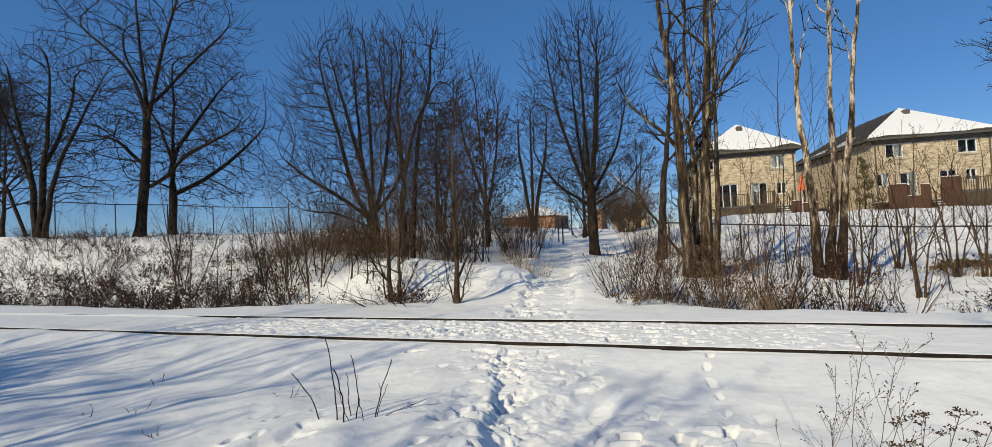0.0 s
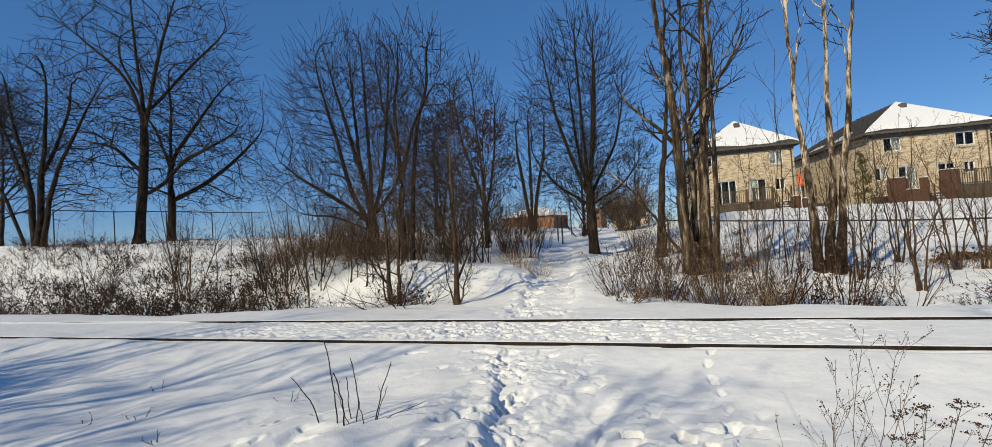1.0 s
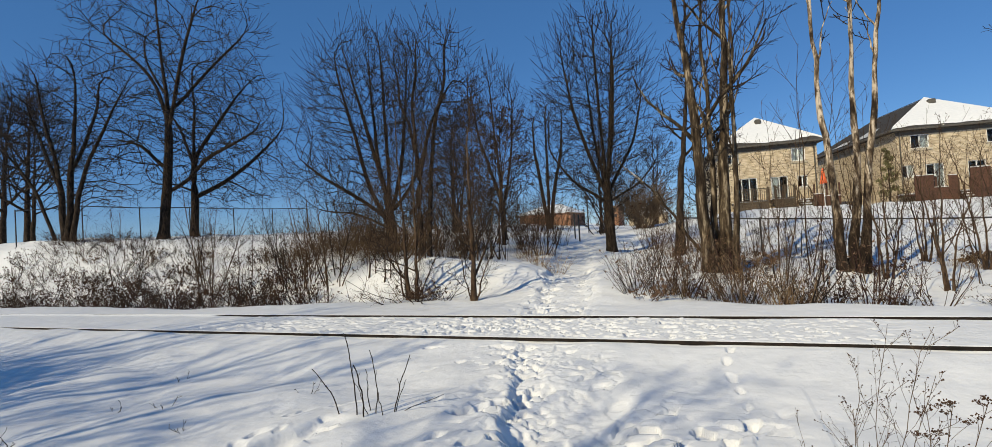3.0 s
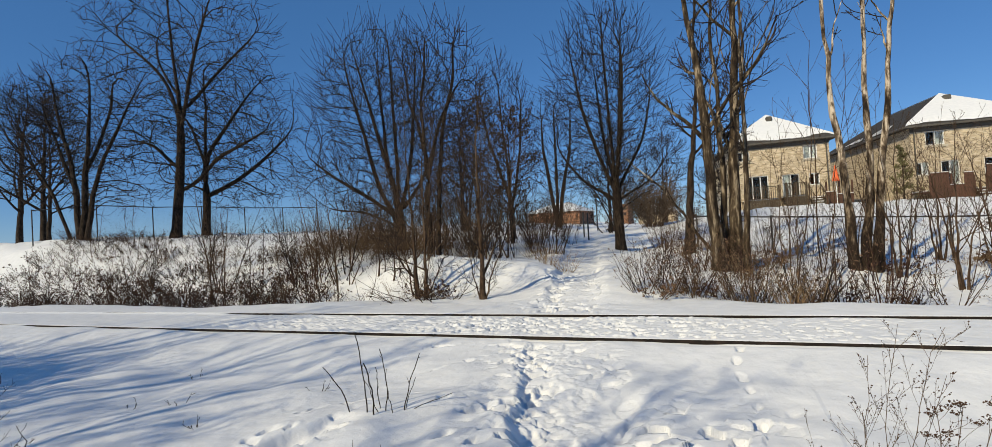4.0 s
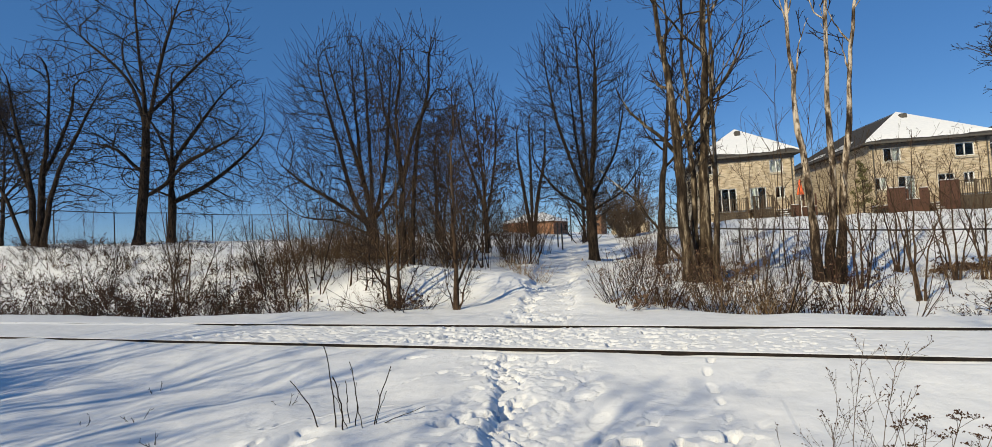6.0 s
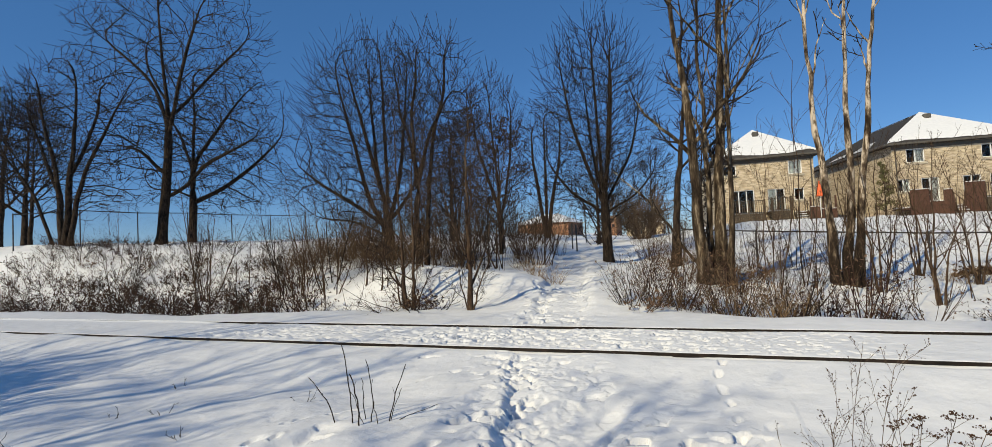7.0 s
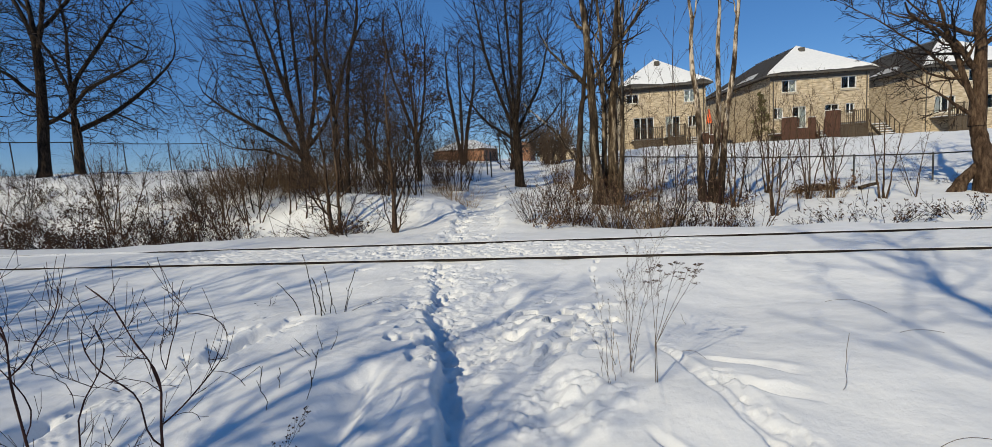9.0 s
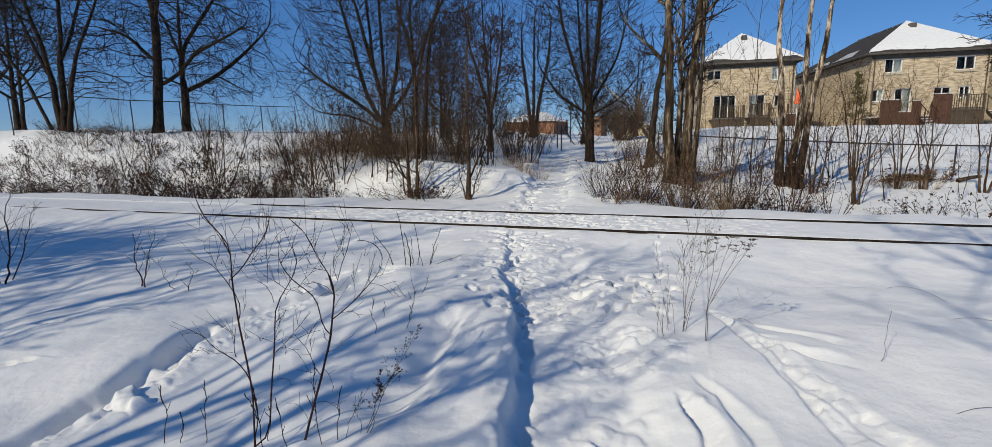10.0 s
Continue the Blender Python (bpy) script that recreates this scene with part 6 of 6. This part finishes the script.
def dried_weed(x, y, label, seed, stems, mat, side=6, fork=4, dots=0.003, bunch=1, crown=0.45, reach=0.34, angle=30, keep=0.7, thick=0.0018, umbels=0):
    """A dried flower stalk: thin stems ((foot x, y), (tip x, y), height) that fork near the top, with seed heads at the tips, or in flat umbels."""
    rng = np.random.default_rng(seed)
    w = root("dried_weed", pose(x, y, ground_at(x, y) - 0.03), label, "weed", "dried weeds by the path")
    tips = []
    for (ax, ay), (tx, ty), h in stems:
        p = stem_line(rng, (ax, ay, 0), (ax + tx, ay + ty, h), 12, 0.006)
        s = np.linspace(0, 1, 12)
        if umbels:
            p[:, :2] = np.array([ax, ay]) + (p[:, :2] - [ax, ay]) * (np.clip(s - 0.35, 0, 1) / 0.65 / np.maximum(s, 0.01))[:, None]
        else:
            p[:, 0] += tx * (s * s - s) * 0.5
        r = thick * (1 - 0.65 * s)
        lines_part("stem", p[None], r[None], 6, mat, w)
        P1, R1 = sprout(rng, p[None], r[None], side, crown, 0.97, angle, reach, 7, 0.07, 0.05, 0.6, fall=0.6, least=0.00065)
        for i in range(len(P1)):
            lines_part("branch", P1[i:i + 1], R1[i:i + 1], 4, mat, w)
        if umbels:
            top = np.concatenate([P1[:, -1], p[-1:]])
            rays = []
            for c in top:
                a = rng.random(umbels) * 6.283
                e = np.stack([np.cos(a), np.sin(a), np.zeros(umbels)], -1) * 0.02 * np.sqrt(rng.random((umbels, 1)) + 0.1) + [0, 0, 0.012] + c
                rays.append(np.stack([np.repeat(c[None], umbels, 0), e], 1))
            P2 = np.concatenate(rays)
            lines_part("twigwork", P2, np.full(P2.shape[:2], 0.0006), 3, mat, w, kind="stuff")
            tips.append(P2[:, -1])
        else:
            P2, R2 = sprout(rng, P1, R1, fork, 0.3, 1.0, 36, 0.3, 4, 0.1, 0.04, 0.8, fall=0.4, least=0.00045)
            lines_part("twigwork", P2, R2, 3, mat, w, kind="stuff")
            tips += [P2[:, -1], P2[:, 2], P1[:, -1]]
    tips = np.concatenate(tips)
    tips = tips[rng.random(len(tips)) < keep]
    c = np.repeat(tips, bunch, axis=0) + rng.normal(0, 0.0045 if bunch > 1 else 0.001, (len(tips) * bunch, 3)) * [1, 1, 0.4]
    seed_heads(rng, c, dots, DEADLEAF, w, "dark brown seed heads")
    return w


FINE = "dried weed stalks with tiny dark seed heads"
dried_weed(0.98, 2.4, FINE, 110, [((0, 0), (0.1, 0.0), 0.98), ((0.01, 0.01), (0.22, 0.0), 0.97), ((0.0, 0.02), (0.02, 0.03), 0.86), ((0.02, 0.0), (0.17, -0.1), 0.84), ((0.01, 0.0), (-0.03, 0.0), 0.68)], WEED, 9, 6, 0.0025, crown=0.4, reach=0.25, keep=0.6, thick=0.002)
dried_weed(1.13, 2.21, "dried weed with flat brown seed clusters on forked stalks", 112, [((0, 0), (0.05, 0.02), 0.74), ((0.0, 0.0), (0.14, 0.03), 0.76), ((0.0, 0.0), (0.2, 0.0), 0.73), ((0.0, 0.0), (0.27, 0.05), 0.74), ((0.01, 0.0), (-0.02, 0.03), 0.72)], WEED, 4, 0, 0.0027, bunch=3, crown=0.76, reach=0.14, angle=30, keep=0.9, thick=0.0027, umbels=8)
dried_weed(0.86, 2.17, FINE, 114, [((0, 0), (-0.14, 0.0), 0.44), ((0.03, 0.1), (-0.02, 0.02), 0.5), ((-0.02, 0.12), (-0.06, 0.05), 0.68)], WEED, 5, 3, 0.0024, crown=0.4, reach=0.2, keep=0.5, thick=0.0015)
for k, (x, y, h) in enumerate(((0.9, 2.5, 0.2), (0.93, 2.33, 0.26), (0.8, 2.32, 0.18), (0.86, 2.4, 0.3), (1.0, 2.55, 0.22))):
    w = root("dry_stalk", pose(x, y, ground_at(x, y) - 0.03), "single thin dry stalk in the snow", "stalk", "single stalks")
    lines_part("stem", stem_line(np.random.default_rng(340 + k), (0, 0, 0), (0.03 * (k - 2), 0.02, h), 8, 0.004)[None], np.full((1, 8), 0.0016), 5, STRAW if k % 2 else TWIG_WARM, w)


def forked_shrub(x, y, label, seed, stems, mat, side=9):
    """A young leafless shrub: each stem ((tip offset x, y), height, radius) with forked side shoots."""
    rng = np.random.default_rng(seed)
    w = root("young_shrub", pose(x, y, ground_at(x, y) - 0.05), label, "shrub")
    for (ax, ay), (tx, ty), h, r in stems:
        p = stem_line(rng, (ax, ay, 0), (ax + tx, ay + ty, h), 14, 0.012)
        rad = r * (1 - 0.75 * np.linspace(0, 1, 14))
        lines_part("stem", p[None], rad[None], 8, mat, w)
        P1, R1 = sprout(rng, p[None], rad[None], side, 0.22, 0.97, 38, 0.42, 8, 0.08, 0.06, 0.55, fall=0.6, tip=0.12, least=0.001)
        R1 = np.maximum(R1, 0.0014)
        for i in range(len(P1)):
            lines_part("branch", P1[i:i + 1], R1[i:i + 1], 5, mat, w)
        P2, R2 = sprout(rng, P1, R1, 4, 0.3, 0.95, 36, 0.36, 5, 0.09, 0.07, 0.65, fall=0.5, tip=0.1, least=0.0007)
        lines_part("twigwork", P2, np.maximum(R2 * 0.8, 0.0009), 4, mat, w, kind="stuff")
    return w


SHOOTS = [[(-0.15, 0.01), (-0.15, 0.34), (-0.18, 0.69), (-0.17, 0.91), (-0.18, 1.08), (-0.29, 1.2), (-0.37, 1.29)], [(-0.08, 0.04), (-0.05, 0.39), (0.01, 0.65), (0.04, 0.81), (0.09, 0.87), (0.17, 0.97)],
          [(0.12, 0.12), (0.2, 0.43), (0.3, 0.66), (0.34, 0.75), (0.36, 0.87), (0.38, 0.99), (0.47, 1.14)], [(-0.17, 0.1), (-0.26, 0.36), (-0.32, 0.46), (-0.44, 0.49), (-0.5, 0.56)]]
FORKS = [[(-0.17, 0.91), (-0.07, 1.03), (0.05, 1.14), (0.08, 1.21)], [(0.04, 0.81), (-0.04, 0.88), (-0.12, 0.92)], [(-0.01, 0.54), (0.13, 0.67), (0.22, 0.77)], [(0.37, 0.93), (0.31, 1.02), (0.24, 1.15), (0.16, 1.21)], [(0.34, 0.75), (0.46, 0.85), (0.59, 0.99)],
         [(0.3, 0.66), (0.24, 0.83), (0.12, 0.91), (0.03, 1.02)], [(0.2, 0.43), (0.16, 0.55), (0.09, 0.61)], [(0.26, 0.56), (0.37, 0.62), (0.44, 0.69)], [(-0.32, 0.46), (-0.27, 0.55), (-0.24, 0.64)], [(-0.18, 0.69), (-0.26, 0.8), (-0.32, 0.91)]]
shoot_rng = np.random.default_rng(19)
grown_tree(-0.83, 0.34, "leafless reddish young shrub in the snow", 120, 1.0,
           [[(a, 0.03 * i + float(shoot_rng.normal(0, 0.02)) - 0.05, h + 0.03) for a, h in line] for i, line in enumerate(SHOOTS)] + [[(a, float(shoot_rng.normal(0, 0.03)), h + 0.03) for a, h in line] for line in FORKS],
           [(-0.24, 0, 1.09, 0.24, 0.13, 0.22, 40), (0.12, 0, 1.03, 0.29, 0.15, 0.2, 40), (0.42, 0, 1.01, 0.26, 0.13, 0.2, 36), (-0.44, 0, 0.55, 0.17, 0.08, 0.16, 14), (0.12, 0, 0.74, 0.36, 0.14, 0.2, 36), (0.14, 0, 0.35, 0.24, 0.1, 0.2, 12)],
           0.008, 0.0011, 0.045, 0.052, wander=0.1, rise=0.35, twigs=2, twig_len=0.06, bark=TWIG_RED, twig=TWIG_RED, name="young_shrub", category="shrub", sink=0.03, thick_limbs=2.0, turn=0)
forked_shrub(-4.4, 2.13, "small bare shrub in the snow", 121, [((0, 0), (-0.15, 0.1), 0.6, 0.008), ((0.03, 0), (0.15, 0.1), 0.62, 0.008)], TWIG_RED, 6)
forked_shrub(-6.2, 1.8, "dark bare shrub in the snow", 122, [((0, 0), (-0.1, 0.1), 1.2, 0.012), ((0.1, 0), (0.2, 0.1), 1.1, 0.011), ((0.0, 0.1), (0.1, 0.3), 0.9, 0.008)], TWIG_RED, 9)
forked_shrub(-3.55, 2.0, "thin bare shoots in the snow", 123, [((0, 0), (0.05, 0.05), 0.35, 0.005), ((-0.3, 0.1), (-0.35, 0.1), 0.3, 0.004)], TWIG, 4)
# leaning dry seed plume and thin stalks by the young shrub
dried_weed(-0.54, 0.56, "leaning dry seed plume by a young shrub", 130, [((0, 0), (0.16, 0.34), 0.5), ((-0.02, 0.03), (0.1, 0.2), 0.3), ((0.02, 0.0), (0.02, 0.12), 0.32)], TWIG_WARM, 12, 4, 0.0034, bunch=2, crown=0.4, reach=0.22, angle=26, keep=0.6)
dried_weed(-0.62, 0.5, FINE, 131, [((0, 0), (0.08, 0.1), 0.26), ((0.05, 0.05), (-0.05, 0.1), 0.2)], TWIG, 5, 3, 0.0025, keep=0.5)
for k, (x, y, h) in enumerate(((-1.53, 0.22, 0.36), (-1.45, 0.25, 0.2), (-1.34, 0.3, 0.36), (-0.95, 0.3, 0.4), (-0.85, 0.38, 0.34), (-0.72, 0.46, 0.46), (-0.66, 0.5, 0.3), (-1.02, 0.42, 0.24), (-1.2, 0.55, 0.2), (-1.15, 1.6, 0.3), (-1.05, 1.9, 0.26), (-0.98, 1.75, 0.22), (-1.25, 1.85, 0.16))):
    w = root("bare_stalk", pose(x, y, ground_at(x, y) - 0.03), "single bare stalk in the snow", "stalk", "bare stalks near the shrub")
    rr = np.random.default_rng(360 + k)
    p = stem_line(rr, (0, 0, 0), (rr.normal(0, 0.05), rr.normal(0, 0.04), h), 9, 0.006)
    lines_part("stem", p[None], np.full((1, 9), 0.0022), 5, TWIG, w)
    P1, R1 = sprout(rr, p[None], np.full((1, 9), 0.0018), 3, 0.4, 0.95, 30, 0.2, 5, 0.06, 0.05, 0.7)
    lines_part("twigwork", P1, np.maximum(R1, 0.0009), 3, TWIG, w, kind="stuff")
# single stalks at the right
for k, (x, y, h) in enumerate(((2.15, 2.25, 0.36), (0.85, 2.2, 0.2), (1.5, 3.6, 0.12))):
    w = root("dry_stalk", pose(x, y, ground_at(x, y) - 0.03), "single thin dry stalk in the snow", "stalk", "single stalks")
    lines_part("stem", stem_line(np.random.default_rng(140 + k), (0, 0, 0), (0.05 * (1 - k), 0.02, h), 8, 0.006)[None], np.full((1, 8), 0.0014), 5, WEED, w)

# twigs lying on the snow
for k, (xa, ya, xb, yb, arch) in enumerate(((2.8, 4.25, 3.05, 3.7, 0.05), (2.35, 1.72, 2.65, 1.8, 0.01), (2.9, 3.2, 3.15, 3.15, 0.01), (1.35, 2.75, 1.5, 2.7, 0.02))):
    s = np.linspace(0, 1, 9)
    w = root("fallen_twig", pose(xa, ya, 0), "thin dry twig lying on the snow", "twig", "twigs on the snow")
    z = np.array([ground_at(xa + (xb - xa) * u, ya + (yb - ya) * u) for u in s]) + 0.004 + arch * np.sin(np.pi * s)
    lines_part("stem", np.stack([(xb - xa) * s, (yb - ya) * s + 0.04 * np.sin(3 * s), z], -1)[None], np.full((1, 9), 0.0014), 5, WEED, w)
for k, (x, y) in enumerate(((-4.4, 3.2), (-3.9, 3.3), (-3.2, 3.0), (-2.9, 3.9), (-4.9, 4.2))):
    shrub(x, y, "short bare shoots poking through the snow", 230 + k, 0.16, 3, 0.12, 2, TWIG, 0, name="bare_shoots", category="stalks", group="short shoots", thick=0.004, sub=0, solo=True, side_len=0.3)

# trees behind the camera, whose shadows reach over the snow
G4 = "trees behind the path"
SHADE = dict(branches=5, twigs=2, sprays=0, group=G4)
bare_tree(1.75, -5.0, "bare tree behind the path", 201, SINGLE(8.2, 0.15, -2.4, 0.1), limbs=14, limb_from=0.5, limb_len=0.36, **SHADE)
bare_tree(-4.2, -5.2, "bare tree behind the path", 211, SINGLE(6.5, 0.12, 0.2, 0.1), limbs=12, limb_from=0.35, limb_len=0.4, **SHADE)
bare_tree(-3.0, -5.4, "bare tree behind the path", 212, SINGLE(5.4, 0.085, -0.1, 0.1), limbs=9, limb_from=0.55, limb_len=0.3, branches=5, twigs=3, sprays=0, group=G4)
for k, (x, y, h, reach) in enumerate(((-9.5, -6.0, 8.0, 0.42), (-7.2, -4.5, 6.5, 0.26), (-12.5, -5.0, 8.5, 0.5), (-9.7, -2.0, 4.0, 0.4))):
    bare_tree(x, y, "bare tree behind the path", 202 + k, [((0, 0), (0.3, 0.2), h, 0.02 * h), ((0.2, 0.1), (0.9, -0.3), h * 0.8, 0.012 * h)], limbs=16, limb_from=0.22, limb_len=reach, **SHADE)
# unseen casters with dense crowns, added to darken the snow at the far left
for k, (x, y) in enumerate(((-9.1, -1.6), (-10.6, -1.4), (-12.0, -1.2))):
    grown_tree(x, y, "unseen small bare tree with a dense flat crown, added to shade the snow", 400 + k, 1.0, [[(0, 0, 0), (0.1, 0, 1.2), (0, 0, 2.4), (0.2, 0.1, 3.2)], [(0.1, 0, 1.2), (0.8, 0, 2.2), (1.3, 0, 2.9)], [(0.1, 0, 1.2), (-0.7, 0, 2.1), (-1.2, 0, 2.7)]],
               [(0, 0, 2.9, 1.5, 1.0, 0.7, 700)], 0.09, 0.013, 0.14, 0.11, rise=-0.05, twigs=3, twig_len=0.5, turn=0)
# unseen caster, placed so its crown throws patchy shade near the hollow
grown_tree(-3.2, -4.4, "unseen slim bare tree with a dense small crown, added to shade the hollow", 405, 1.0, [[(0, 0, 0), (0.05, 0, 1.6), (0, 0, 3.2), (0.1, 0, 4.3)], [(0.02, 0, 3.0), (0.5, 0, 3.6), (0.9, 0, 4.1)], [(0, 0, 3.1), (-0.4, 0, 3.7), (-0.7, 0, 4.0)]],
           [(0.1, 0, 4.0, 0.6, 0.25, 0.3, 70)], 0.05, 0.012, 0.14, 0.12, rise=0.0, twigs=2, twig_len=0.35, turn=0)
# a log left lying by the fence
s = np.linspace(0, 1, 8)
log = root("fallen_log", pose(7.75, 15.5, 0), "grey fallen log lying on the snow", "log")
lp = np.stack([0.6 * s, 0.3 * s, np.array([ground_at(7.75 + 0.6 * u, 15.5 + 0.3 * u) for u in s]) + 0.05 + 0.12 * s], -1)
lines_part("stem", lp[None], (0.06 * (1 - 0.3 * s))[None], 9, BARK_OLD, log)
# brown leaf litter caught round the saplings by the fence
rng = np.random.default_rng(77)
lit = root("leaf_litter", pose(6.84, 16.0, 0), "heap of fallen brown leaves by the fence", "leaf litter")
n = 420
lx, ly = rng.normal(0, 0.3, n), rng.normal(0, 0.12, n)
lz = np.array([ground_at(6.84 + a, 16.0 + b) for a, b in zip(lx, ly)]) + 0.2 * rng.random(n) * np.exp(-(lx / 0.5) ** 2) + 0.01
v, f = leaf_quads(rng, np.stack([lx, ly, lz], -1), 0.05)
child(new("foliage", mesh_arrays("foliage", v, f, LITTER)), lit, "curled brown leaves", "stuff")
